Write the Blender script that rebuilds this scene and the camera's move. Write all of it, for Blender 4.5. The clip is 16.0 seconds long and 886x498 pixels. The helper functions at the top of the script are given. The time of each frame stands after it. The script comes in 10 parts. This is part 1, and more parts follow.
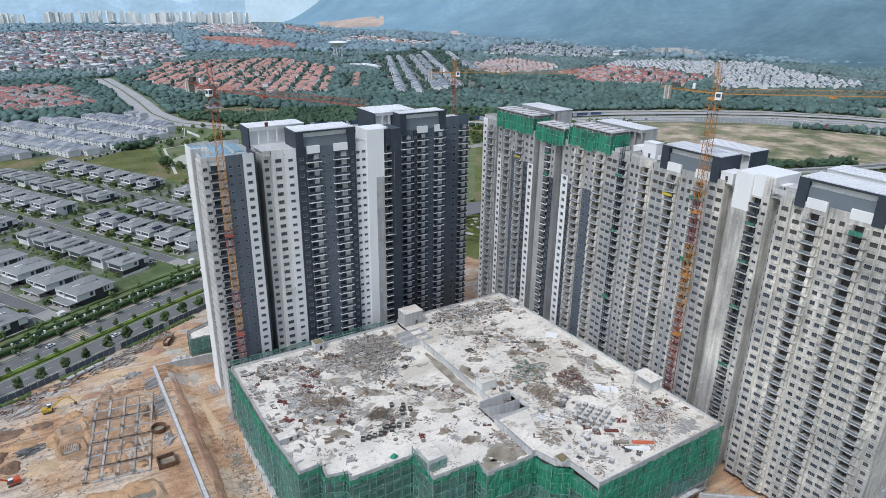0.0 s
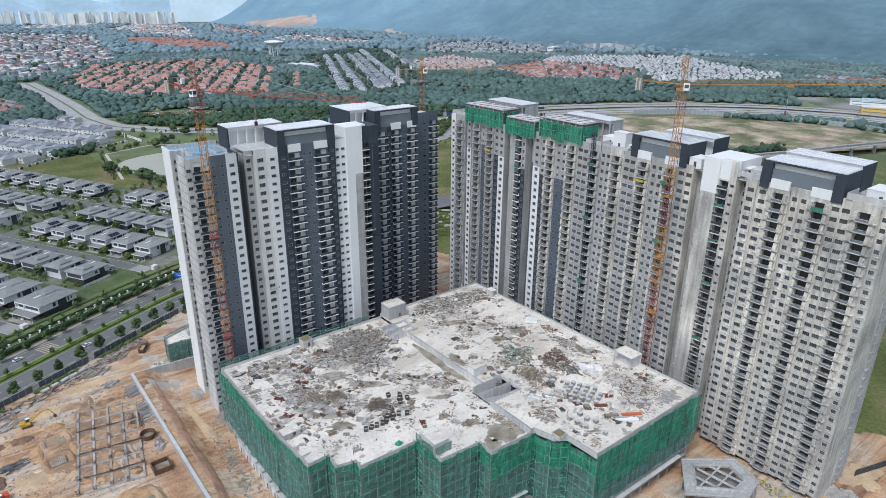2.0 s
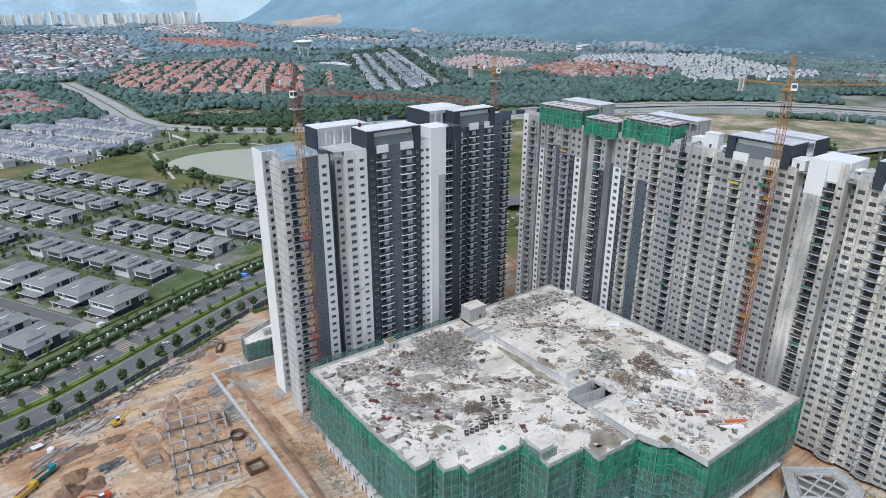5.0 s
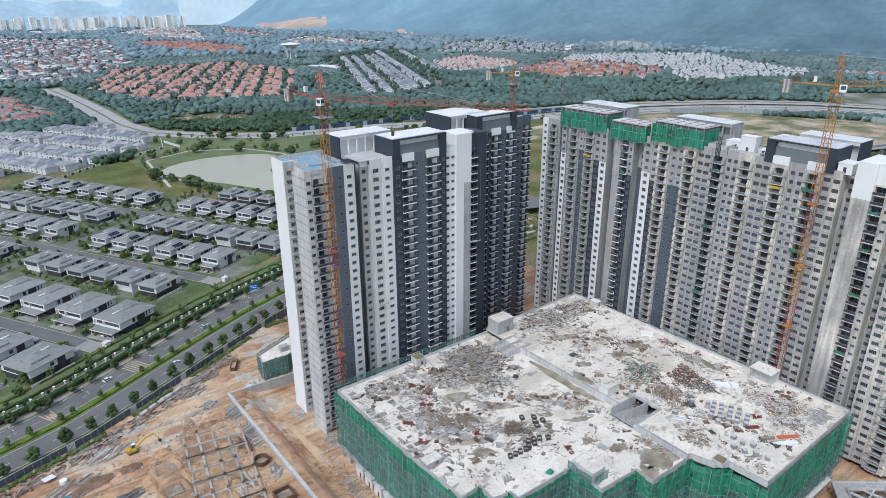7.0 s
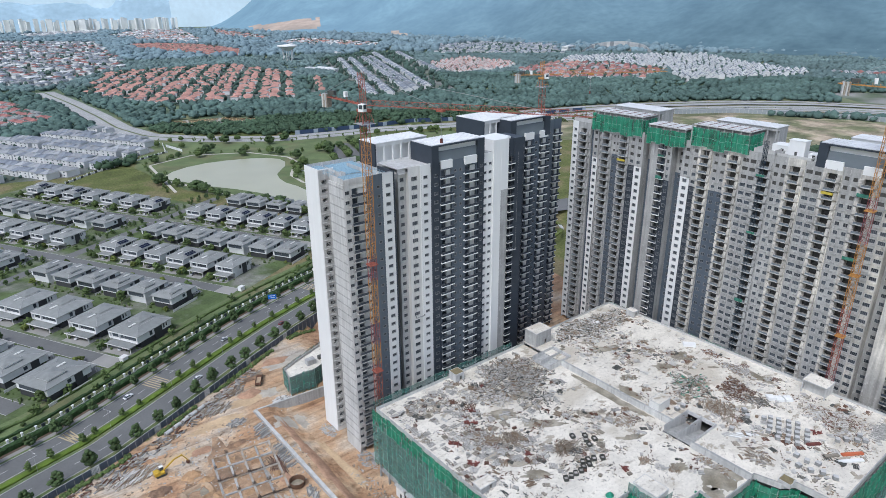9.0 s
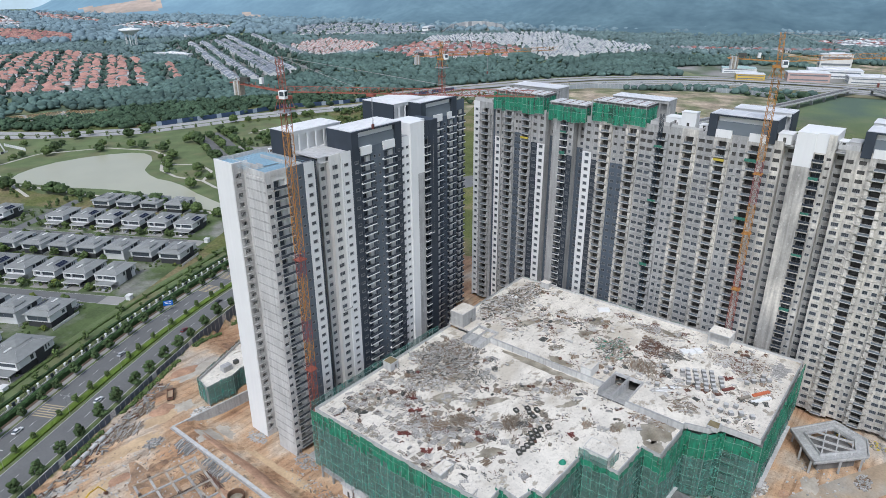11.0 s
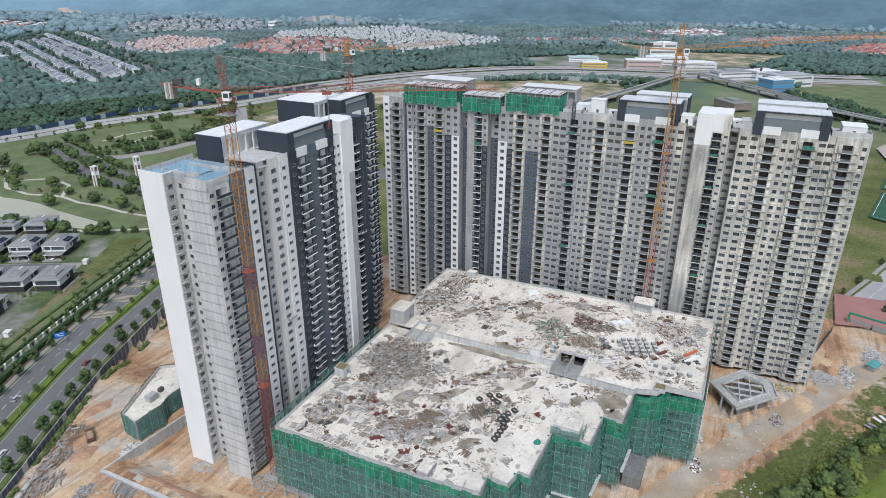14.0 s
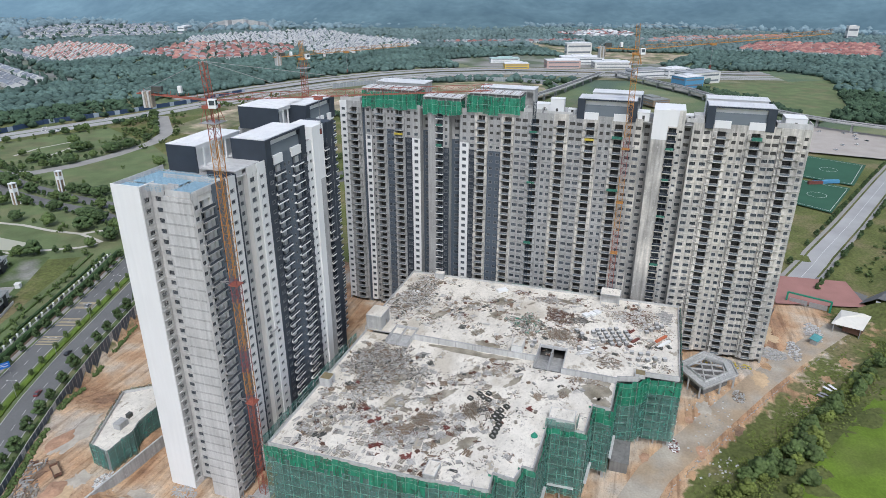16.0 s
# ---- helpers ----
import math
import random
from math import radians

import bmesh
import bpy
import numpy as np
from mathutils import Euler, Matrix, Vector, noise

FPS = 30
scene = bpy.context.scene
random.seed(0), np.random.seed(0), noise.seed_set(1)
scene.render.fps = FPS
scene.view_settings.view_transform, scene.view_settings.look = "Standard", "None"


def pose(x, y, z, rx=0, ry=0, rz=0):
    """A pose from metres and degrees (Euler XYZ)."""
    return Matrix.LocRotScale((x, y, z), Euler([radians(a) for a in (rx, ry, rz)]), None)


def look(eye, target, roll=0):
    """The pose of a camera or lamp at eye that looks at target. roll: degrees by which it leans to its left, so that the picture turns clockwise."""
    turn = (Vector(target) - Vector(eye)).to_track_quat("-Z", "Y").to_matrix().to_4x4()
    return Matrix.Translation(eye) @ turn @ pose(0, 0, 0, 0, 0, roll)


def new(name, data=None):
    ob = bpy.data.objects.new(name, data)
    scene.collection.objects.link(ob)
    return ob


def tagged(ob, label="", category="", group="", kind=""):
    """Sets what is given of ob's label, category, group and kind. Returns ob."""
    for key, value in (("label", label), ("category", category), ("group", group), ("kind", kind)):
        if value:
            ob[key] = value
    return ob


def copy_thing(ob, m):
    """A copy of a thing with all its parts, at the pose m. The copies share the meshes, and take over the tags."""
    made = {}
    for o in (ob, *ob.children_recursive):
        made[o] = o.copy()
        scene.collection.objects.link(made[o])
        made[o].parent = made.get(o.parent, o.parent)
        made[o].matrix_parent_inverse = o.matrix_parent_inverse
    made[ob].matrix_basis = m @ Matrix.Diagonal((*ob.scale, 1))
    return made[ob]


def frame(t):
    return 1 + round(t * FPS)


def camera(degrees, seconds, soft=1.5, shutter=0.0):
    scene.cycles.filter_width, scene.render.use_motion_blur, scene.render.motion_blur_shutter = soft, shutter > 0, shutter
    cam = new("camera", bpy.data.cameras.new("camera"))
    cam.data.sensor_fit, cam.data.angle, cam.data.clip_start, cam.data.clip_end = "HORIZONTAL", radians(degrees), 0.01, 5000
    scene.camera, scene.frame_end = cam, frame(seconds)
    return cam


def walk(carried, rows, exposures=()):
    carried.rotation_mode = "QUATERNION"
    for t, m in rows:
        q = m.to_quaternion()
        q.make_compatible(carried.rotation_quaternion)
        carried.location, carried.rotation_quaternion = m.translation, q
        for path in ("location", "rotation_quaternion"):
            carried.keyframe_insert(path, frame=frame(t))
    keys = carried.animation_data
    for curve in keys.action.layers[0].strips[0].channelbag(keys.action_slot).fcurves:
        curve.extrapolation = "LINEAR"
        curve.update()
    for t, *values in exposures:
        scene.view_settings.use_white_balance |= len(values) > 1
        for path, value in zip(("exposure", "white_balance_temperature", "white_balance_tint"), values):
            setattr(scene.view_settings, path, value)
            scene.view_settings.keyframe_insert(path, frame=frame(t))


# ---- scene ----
cam = camera(69.2, 16.0, soft=0.7)
METRES, EYE, TILT, LEAN, TURN = 162.0, 164.0, 0.0, 0.0, -32.1
ROWS = [
    (0.0, 0.0, 0.0, 0.0, 0.28, -21.21, -0.72),
    (0.5, -0.025, -0.0133, -0.0008, -2.98, -21.15, -0.63),
    (1.0, -0.0516, -0.025, 0.0003, -5.11, -21.15, -0.53),
    (1.5, -0.0809, -0.0338, 0.0002, -5.25, -21.22, -0.51),
    (2.0, -0.1102, -0.0404, 0.0004, -5.55, -21.32, -0.41),
    (2.5, -0.1406, -0.0449, 0.001, -5.93, -21.53, -0.32),
    (3.0, -0.1727, -0.047, 0.0016, -5.44, -21.54, -0.28),
    (3.5, -0.202, -0.0444, 0.0018, -4.1, -21.52, -0.22),
    (4.0, -0.2296, -0.0369, 0.0018, -3.91, -21.46, -0.13),
    (6.5, -0.3549, 0.0463, 0.0018, -4.75, -21.34, 0.26),
    (7.0, -0.3787, 0.0688, 0.0019, -5.43, -21.35, 0.33),
    (7.5, -0.4004, 0.0906, 0.0018, -5.54, -21.36, 0.35),
    (8.0, -0.4253, 0.1126, 0.0022, -5.5, -21.35, 0.4),
    (8.5, -0.4523, 0.1299, 0.002, -5.37, -21.3, 0.46),
    (9.0, -0.4804, 0.1432, 0.0013, -6.21, -21.27, 0.48),
    (9.5, -0.5091, 0.1554, 0.001, -9.21, -21.8, 0.49),
    (10.0, -0.5398, 0.1665, 0.0006, -12.81, -22.27, 0.42),
    (12.5, -0.6854, 0.2335, 0.0006, -25.26, -23.28, 0.13),
    (13.0, -0.714, 0.2471, -0.0007, -27.77, -23.31, 0.07),
    (13.5, -0.7419, 0.2636, 0.0003, -30.48, -23.41, -0.0),
    (14.0, -0.7697, 0.2797, 0.0009, -32.03, -23.38, -0.04),
    (14.5, -0.797, 0.2961, 0.0, -33.67, -23.3, -0.04),
    (15.0, -0.8235, 0.3141, 0.0008, -35.61, -23.3, -0.06),
    (15.5, -0.8503, 0.3323, 0.0002, -37.58, -23.23, -0.07),
    (16.0, -0.8767, 0.353, 0.0006, -39.55, -23.15, -0.08),
]
walk(cam, [(t, pose(0, 0, EYE, TILT, LEAN, TURN) @ pose(METRES * x, METRES * y, METRES * z, 90 + pitch, roll, yaw)) for t, x, y, z, yaw, pitch, roll in ROWS], exposures=((0.0, 0.25, 5720, 10), (4.0, 0.25, 5720, 10), (7.0, 0.3, 5720, 10), (10.0, 0.29, 5760, 10), (13.0, 0.28, 5880, 10), (16.0, 0.28, 5880, 10)))

# ---- light ----
world = bpy.data.worlds.new("world")
scene.world = world
world.use_nodes = True
wn, wl = world.node_tree.nodes, world.node_tree.links
wn.clear()
w_out = wn.new("ShaderNodeOutputWorld")
w_bg = wn.new("ShaderNodeBackground")
w_sky = wn.new("ShaderNodeTexSky")
w_sky.sky_type, w_sky.sun_disc = "NISHITA", False
w_sky.sun_elevation, w_sky.sun_rotation = radians(54), radians(-114)
w_sky.dust_density, w_sky.air_density = 3.0, 1.2
w_hsv = wn.new("ShaderNodeHueSaturation")
w_hsv.inputs["Saturation"].default_value = 0.6
wl.new(w_sky.outputs[0], w_hsv.inputs["Color"])
wl.new(w_hsv.outputs[0], w_bg.inputs["Color"])
w_bg.inputs["Strength"].default_value = 0.13
wl.new(w_bg.outputs[0], w_out.inputs["Surface"])
sun_data = bpy.data.lights.new("sun", "SUN")
sun_data.energy, sun_data.angle, sun_data.color = 1.5, radians(14), (1.0, 0.96, 0.9)
sun = new("sun", sun_data)
sun.matrix_world = look((-114, -50, 172), (0, 0, 0))

# ---- materials ----
MATS = {}


def mat(name, color, rough=0.85, var=0.18, scale=0.35, metal=0.0, bump=0.0, fine=6.0, streak=0.0, spec=0.3, rand=0.0, tint=None, blotch=0.5):
    """A surface with stains at a large scale and grain at a small one; streak adds rain marks down walls; rand varies pieces."""
    if name in MATS:
        return MATS[name]
    m = bpy.data.materials.new(name)
    m.use_nodes = True
    nt = m.node_tree
    n, k = nt.nodes, nt.links
    b = n["Principled BSDF"]
    b.inputs["Roughness"].default_value, b.inputs["Metallic"].default_value = rough, metal
    b.inputs["Specular IOR Level"].default_value = spec
    geo = n.new("ShaderNodeNewGeometry")
    col = n.new("ShaderNodeRGB")
    col.outputs[0].default_value = (*color, 1)
    cur = col.outputs[0]

    def noise_mul(cur, sc, amt, stretch=None, detail=4.0):
        tx = n.new("ShaderNodeTexNoise")
        tx.inputs["Scale"].default_value, tx.inputs["Detail"].default_value = sc, detail
        if stretch:
            mp = n.new("ShaderNodeMapping")
            mp.inputs["Scale"].default_value = stretch
            k.new(geo.outputs["Position"], mp.inputs["Vector"])
            k.new(mp.outputs[0], tx.inputs["Vector"])
        else:
            k.new(geo.outputs["Position"], tx.inputs["Vector"])
        mr = n.new("ShaderNodeMapRange")
        mr.inputs["From Min"].default_value, mr.inputs["From Max"].default_value = 0.3, 0.7
        mr.inputs["To Min"].default_value, mr.inputs["To Max"].default_value = 1 - amt, 1 + amt * 0.6
        k.new(tx.outputs["Fac"], mr.inputs["Value"])
        mx = n.new("ShaderNodeMix")
        mx.data_type, mx.blend_type = "RGBA", "MULTIPLY"
        mx.inputs["Factor"].default_value = 1.0
        k.new(cur, mx.inputs["A"])
        k.new(mr.outputs[0], mx.inputs["B"])
        return mx.outputs["Result"], tx

    tx_f = None
    if tint is not None:
        tx = n.new("ShaderNodeTexNoise")
        tx.inputs["Scale"].default_value, tx.inputs["Detail"].default_value = scale * 0.6, 5.0
        k.new(geo.outputs["Position"], tx.inputs["Vector"])
        rp = n.new("ShaderNodeMapRange")
        rp.inputs["From Min"].default_value, rp.inputs["From Max"].default_value = blotch - 0.08, blotch + 0.12
        k.new(tx.outputs["Fac"], rp.inputs["Value"])
        mx = n.new("ShaderNodeMix")
        mx.data_type = "RGBA"
        k.new(rp.outputs[0], mx.inputs["Factor"])
        k.new(cur, mx.inputs["A"])
        mx.inputs["B"].default_value = (*tint, 1)
        cur = mx.outputs["Result"]
    if var:
        cur, _ = noise_mul(cur, scale, var)
        cur, tx_f = noise_mul(cur, fine, var * 0.6)
    if streak:
        cur, _ = noise_mul(cur, 1.0, streak, (0.9, 0.9, 0.06), 3.0)
    if rand:
        oi = n.new("ShaderNodeObjectInfo")
        ad = n.new("ShaderNodeMath")
        ad.operation = "ADD"
        k.new(oi.outputs["Random"], ad.inputs[0])
        k.new(geo.outputs["Random Per Island"], ad.inputs[1])
        mr = n.new("ShaderNodeMapRange")
        mr.inputs["From Max"].default_value = 2.0
        mr.inputs["To Min"].default_value, mr.inputs["To Max"].default_value = 1 - rand, 1 + rand
        k.new(ad.outputs[0], mr.inputs["Value"])
        mx = n.new("ShaderNodeMix")
        mx.data_type, mx.blend_type = "RGBA", "MULTIPLY"
        mx.inputs["Factor"].default_value = 1.0
        k.new(cur, mx.inputs["A"])
        k.new(mr.outputs[0], mx.inputs["B"])
        cur = mx.outputs["Result"]
    k.new(cur, b.inputs["Base Color"])
    if bump and tx_f:
        bp = n.new("ShaderNodeBump")
        bp.inputs["Strength"].default_value, bp.inputs["Distance"].default_value = bump, 0.3
        k.new(tx_f.outputs["Fac"], bp.inputs["Height"])
        k.new(bp.outputs[0], b.inputs["Normal"])
    MATS[name] = m
    return m


conc = mat("concrete", (0.39, 0.388, 0.375), 0.9, 0.16, 0.12, streak=0.18, fine=1.5)
conc_pale = mat("concrete_pale", (0.52, 0.515, 0.5), 0.9, 0.12, 0.12, streak=0.16, fine=1.5)
conc_warm = mat("concrete_weathered", (0.64, 0.605, 0.54), 0.9, 0.2, 0.1, streak=0.32, fine=1.2, tint=(0.42, 0.405, 0.375), blotch=0.5)
conc_dark = mat("concrete_dark", (0.2, 0.195, 0.185), 0.9, 0.2, 0.2, streak=0.2)
white = mat("white_paint", (0.75, 0.75, 0.735), 0.6, 0.03, 0.1, streak=0.025)
offwhite = mat("offwhite_primer", (0.66, 0.65, 0.62), 0.75, 0.08, 0.1, streak=0.1)
slate = mat("slate_paint", (0.115, 0.137, 0.162), 0.6, 0.1, 0.1, streak=0.1)
navy = mat("navy_slate_paint", (0.092, 0.114, 0.142), 0.6, 0.1, 0.1, streak=0.1)
black = mat("charcoal_paint", (0.042, 0.052, 0.067), 0.5, 0.12, 0.2)
grey_panel = mat("grey_panel_paint", (0.16, 0.185, 0.205), 0.6, 0.06, 0.2)
# dark base colour paints the shade inside openings, doorways and the podium
inner_shade = mat("opening_shade", (0.085, 0.082, 0.077), 0.95, 0.25, 0.4)
# tinted panes; random base tone imitates their uneven sky reflections
glass = mat("tinted_reflection_glass", (0.06, 0.07, 0.082), 0.08, 0.0, spec=0.5, rand=0.8)
frame_m = mat("window_frame_metal", (0.2, 0.205, 0.21), 0.5, 0.0)
frame_pale = mat("window_surround", (0.44, 0.44, 0.43), 0.6, 0.0)
roof_white = mat("white_roof_sheet", (0.68, 0.68, 0.68), 0.5, 0.06, 0.3)
dirt = mat("site_soil", (0.41, 0.27, 0.16), 0.95, 0.26, 0.06, bump=0.2, fine=0.9, tint=(0.47, 0.36, 0.25), blotch=0.5)
deck_m = mat("deck_concrete", (0.69, 0.645, 0.565), 0.9, 0.16, 0.11, fine=0.9)
asphalt = mat("asphalt", (0.15, 0.15, 0.147), 0.9, 0.12, 0.08, fine=1.0)
pave = mat("paving", (0.3, 0.29, 0.27), 0.9, 0.12, 0.1)
water = mat("pond_water", (0.39, 0.38, 0.28), 0.3, 0.06, 0.03, spec=0.3)
crane_y = mat("crane_orange_paint", (0.44, 0.215, 0.06), 0.55, 0.2, 1.0)
crane_r = mat("crane_red_paint", (0.31, 0.1, 0.07), 0.55, 0.2, 1.0)
steel = mat("steel", (0.3, 0.3, 0.3), 0.5, 0.1, 1.0)
tile_grey = mat("grey_roof_tile", (0.235, 0.242, 0.232), 0.8, 0.12, 0.4, rand=0.15)
villa_w = mat("villa_render", (0.68, 0.68, 0.67), 0.8, 0.06, 0.3)
villa_d = mat("villa_dark_cladding", (0.05, 0.052, 0.055), 0.7, 0.1, 0.5)
leaf = mat("leaf_green", (0.088, 0.127, 0.04), 0.8, 0.35, 0.3, rand=0.3, fine=1.5)
# pale blue cast in this leaf colour stands for haze
leaf_hazed = mat("woodland_leaf", (0.125, 0.18, 0.158), 0.9, 0.35, 0.02, rand=0.35, fine=0.2)
bark = mat("bark", (0.12, 0.095, 0.07), 0.9, 0.2, 2.0)


def stains(m, layers):
    """Lays dried silt, splashes and specks over a surface: layers are (scale, edge, softness, colour, strength)."""
    n, k = m.node_tree.nodes, m.node_tree.links
    b = n["Principled BSDF"]
    cur = b.inputs["Base Color"].links[0].from_socket
    geo = n.new("ShaderNodeNewGeometry")
    for i, (sc, edge, soft, color, strength) in enumerate(layers):
        mp = n.new("ShaderNodeMapping")
        mp.inputs["Location"].default_value = (37.0 * i, 11.0 * i, 0)
        mp.inputs["Rotation"].default_value = (0, 0, 0.6)
        mp.inputs["Scale"].default_value = (1.0, 1.7, 1.0)
        k.new(geo.outputs["Position"], mp.inputs["Vector"])
        tx = n.new("ShaderNodeTexNoise")
        tx.inputs["Scale"].default_value, tx.inputs["Detail"].default_value, tx.inputs["Roughness"].default_value = sc, 8.0, 0.62
        k.new(mp.outputs[0], tx.inputs["Vector"])
        mr = n.new("ShaderNodeMapRange")
        mr.inputs["From Min"].default_value, mr.inputs["From Max"].default_value = edge, edge + soft
        mr.inputs["To Max"].default_value = strength
        k.new(tx.outputs["Fac"], mr.inputs["Value"])
        mx = n.new("ShaderNodeMix")
        mx.data_type = "RGBA"
        k.new(mr.outputs[0], mx.inputs["Factor"])
        k.new(cur, mx.inputs["A"])
        mx.inputs["B"].default_value = (*color, 1)
        cur = mx.outputs["Result"]
    k.new(cur, b.inputs["Base Color"])
    return m


stains(deck_m, ((0.05, 0.52, 0.12, (0.47, 0.42, 0.34), 0.75), (0.13, 0.585, 0.035, (0.33, 0.29, 0.225), 0.85), (0.5, 0.58, 0.06, (0.4, 0.36, 0.3), 0.7), (2.2, 0.6, 0.05, (0.27, 0.24, 0.2), 0.7)))
stains(conc_warm, ((0.12, 0.55, 0.12, (0.36, 0.345, 0.32), 0.6), (0.5, 0.6, 0.06, (0.64, 0.62, 0.58), 0.6)))
stains(conc, ((0.12, 0.56, 0.1, (0.29, 0.285, 0.275), 0.6), (0.45, 0.6, 0.05, (0.52, 0.515, 0.5), 0.6)))
stains(conc_pale, ((0.15, 0.57, 0.1, (0.4, 0.39, 0.37), 0.5),))

# ---- mesh helpers ----
class MB:
    """Gathers vertices and faces for one mesh."""

    def __init__(self):
        self.v, self.f, self.mi, self.mats = [], [], [], []

    def slot(self, m):
        if m not in self.mats:
            self.mats.append(m)
        return self.mats.index(m)

    def face(self, pts, m):
        i = len(self.v)
        self.v += [tuple(p) for p in pts]
        self.f.append(tuple(range(i, i + len(pts))))
        self.mi.append(self.slot(m))
        return self

    def solid(self, pts, faces, m):
        i, s = len(self.v), self.slot(m)
        self.v += [tuple(p) for p in pts]
        for q in faces:
            self.f.append(tuple(i + a for a in q))
            self.mi.append(s)
        return self

    def box(self, x0, x1, y0, y1, z0, z1, m):
        p = [(x, y, z) for z in (z0, z1) for y in (y0, y1) for x in (x0, x1)]
        return self.solid(p, ((0, 2, 3, 1), (4, 5, 7, 6), (0, 1, 5, 4), (2, 6, 7, 3), (0, 4, 6, 2), (1, 3, 7, 5)), m)

    def obox(self, c, size, rz, m, rx=0.0, ry=0.0):
        """A box of that size about c, turned by Euler angles in radians."""
        r = Euler((rx, ry, rz)).to_matrix()
        hx, hy, hz = size[0] / 2, size[1] / 2, size[2] / 2
        p = [Vector(c) + r @ Vector((x, y, z)) for z in (-hz, hz) for y in (-hy, hy) for x in (-hx, hx)]
        return self.solid(p, ((0, 2, 3, 1), (4, 5, 7, 6), (0, 1, 5, 4), (2, 6, 7, 3), (0, 4, 6, 2), (1, 3, 7, 5)), m)

    def beam(self, a, b, w, m, sides=4):
        a, b = Vector(a), Vector(b)
        d = (b - a).normalized()
        u = d.cross(Vector((0, 0, 1)) if abs(d.z) < 0.95 else Vector((1, 0, 0))).normalized()
        v = d.cross(u)
        ring = [(u * math.cos(2 * math.pi * (i + 0.5) / sides) + v * math.sin(2 * math.pi * (i + 0.5) / sides)) * w * 0.7 for i in range(sides)]
        p = [a + r for r in ring] + [b + r for r in ring]
        q = [(i, (i + 1) % sides, sides + (i + 1) % sides, sides + i) for i in range(sides)]
        return self.solid(p, q + [tuple(range(sides))[::-1], tuple(range(sides, 2 * sides))], m)

    def prism(self, poly, z0, z1, m, top=None):
        n = len(poly)
        p = [(x, y, z0) for x, y in poly] + [(x, y, z1) for x, y in poly]
        self.solid(p, [(i, (i + 1) % n, n + (i + 1) % n, n + i) for i in range(n)], m)
        self.face([(x, y, z1) for x, y in poly], top or m)
        return self

    def mesh(self, name, smooth=False):
        me = bpy.data.meshes.new(name)
        me.from_pydata(self.v, [], self.f)
        for m in self.mats:
            me.materials.append(m)
        if self.mi:
            me.polygons.foreach_set("material_index", self.mi)
        if smooth:
            me.polygons.foreach_set("use_smooth", [True] * len(self.f))
        me.update()
        return me


def thing(name, at, label, category, group="", kind=""):
    """An Empty at a thing's base, that parents its parts."""
    ob = new(name)
    ob.empty_display_size = 0.5
    ob.matrix_basis = Matrix.Translation(at)
    return tagged(ob, label, category, group, kind)


def child(ob, parent, label="", kind=""):
    """Hang ob, whose mesh lies in world coordinates, under parent."""
    ob.parent = parent
    top = parent
    m = parent.matrix_basis.copy()
    while top.parent:
        m = top.parent.matrix_basis @ top.matrix_parent_inverse @ m
        top = top.parent
    ob.matrix_parent_inverse = m.inverted()
    return tagged(ob, label, kind=kind)


def part(name, mb, parent, label="", kind="", smooth=False):
    return child(new(name, mb.mesh(name, smooth)), parent, label, kind)


def single(name, mb, label, category="", group="", kind="", smooth=False):
    return tagged(new(name, mb.mesh(name, smooth)), label, category, group, kind)


def smooth01(a, b, x):
    t = min(1.0, max(0.0, (x - a) / (b - a)))
    return t * t * (3 - 2 * t)


def inside(x, y, poly):
    c, j = False, len(poly) - 1
    for i in range(len(poly)):
        xi, yi, xj, yj = *poly[i], *poly[j]
        if (yi > y) != (yj > y) and x < (xj - xi) * (y - yi) / (yj - yi) + xi:
            c = not c
        j = i
    return c


def along(line, s):
    """The point and the way at a length s along a line of points."""
    for (x0, y0), (x1, y1) in zip(line, line[1:]):
        d = math.hypot(x1 - x0, y1 - y0)
        if s <= d:
            return x0 + (x1 - x0) * s / d, y0 + (y1 - y0) * s / d, (x1 - x0) / d, (y1 - y0) / d
        s -= d
    return x1, y1, (x1 - x0) / d, (y1 - y0) / d


def length(line):
    return sum(math.hypot(b[0] - a[0], b[1] - a[1]) for a, b in zip(line, line[1:]))


def shifted(line, d):
    """The line moved by d to its left."""
    out = []
    for i in range(len(line)):
        a, b = line[max(0, i - 1)], line[min(len(line) - 1, i + 1)]
        l = math.hypot(b[0] - a[0], b[1] - a[1])
        out.append((line[i][0] - (b[1] - a[1]) / l * d, line[i][1] + (b[0] - a[0]) / l * d))
    return out


def dist_to(line, x, y):
    best = 1e9
    for (x0, y0), (x1, y1) in zip(line, line[1:]):
        dx, dy = x1 - x0, y1 - y0
        t = min(1, max(0, ((x - x0) * dx + (y - y0) * dy) / (dx * dx + dy * dy)))
        best = min(best, math.hypot(x - x0 - t * dx, y - y0 - t * dy))
    return best

# ---- ground ----
HOARDING = [(-90, 268), (-50.6, 281.8), (-30.2, 288.0), (-7.8, 299.5), (21.3, 315), (38.9, 324.5), (66, 338), (95, 350), (135, 364), (175, 378), (205, 390)]
ROAD_Z = 6.0


def side_of_hoarding(x, y):
    """Metres beyond the hoarding, on the avenue's side."""
    best, sign = 1e9, 1
    for (x0, y0), (x1, y1) in zip(HOARDING, HOARDING[1:]):
        dx, dy = x1 - x0, y1 - y0
        t = min(1, max(0, ((x - x0) * dx + (y - y0) * dy) / (dx * dx + dy * dy)))
        d = math.hypot(x - x0 - t * dx, y - y0 - t * dy)
        if d < best:
            best, sign = d, 1 if dx * (y - y0) - dy * (x - x0) > 0 else -1
    return best * sign


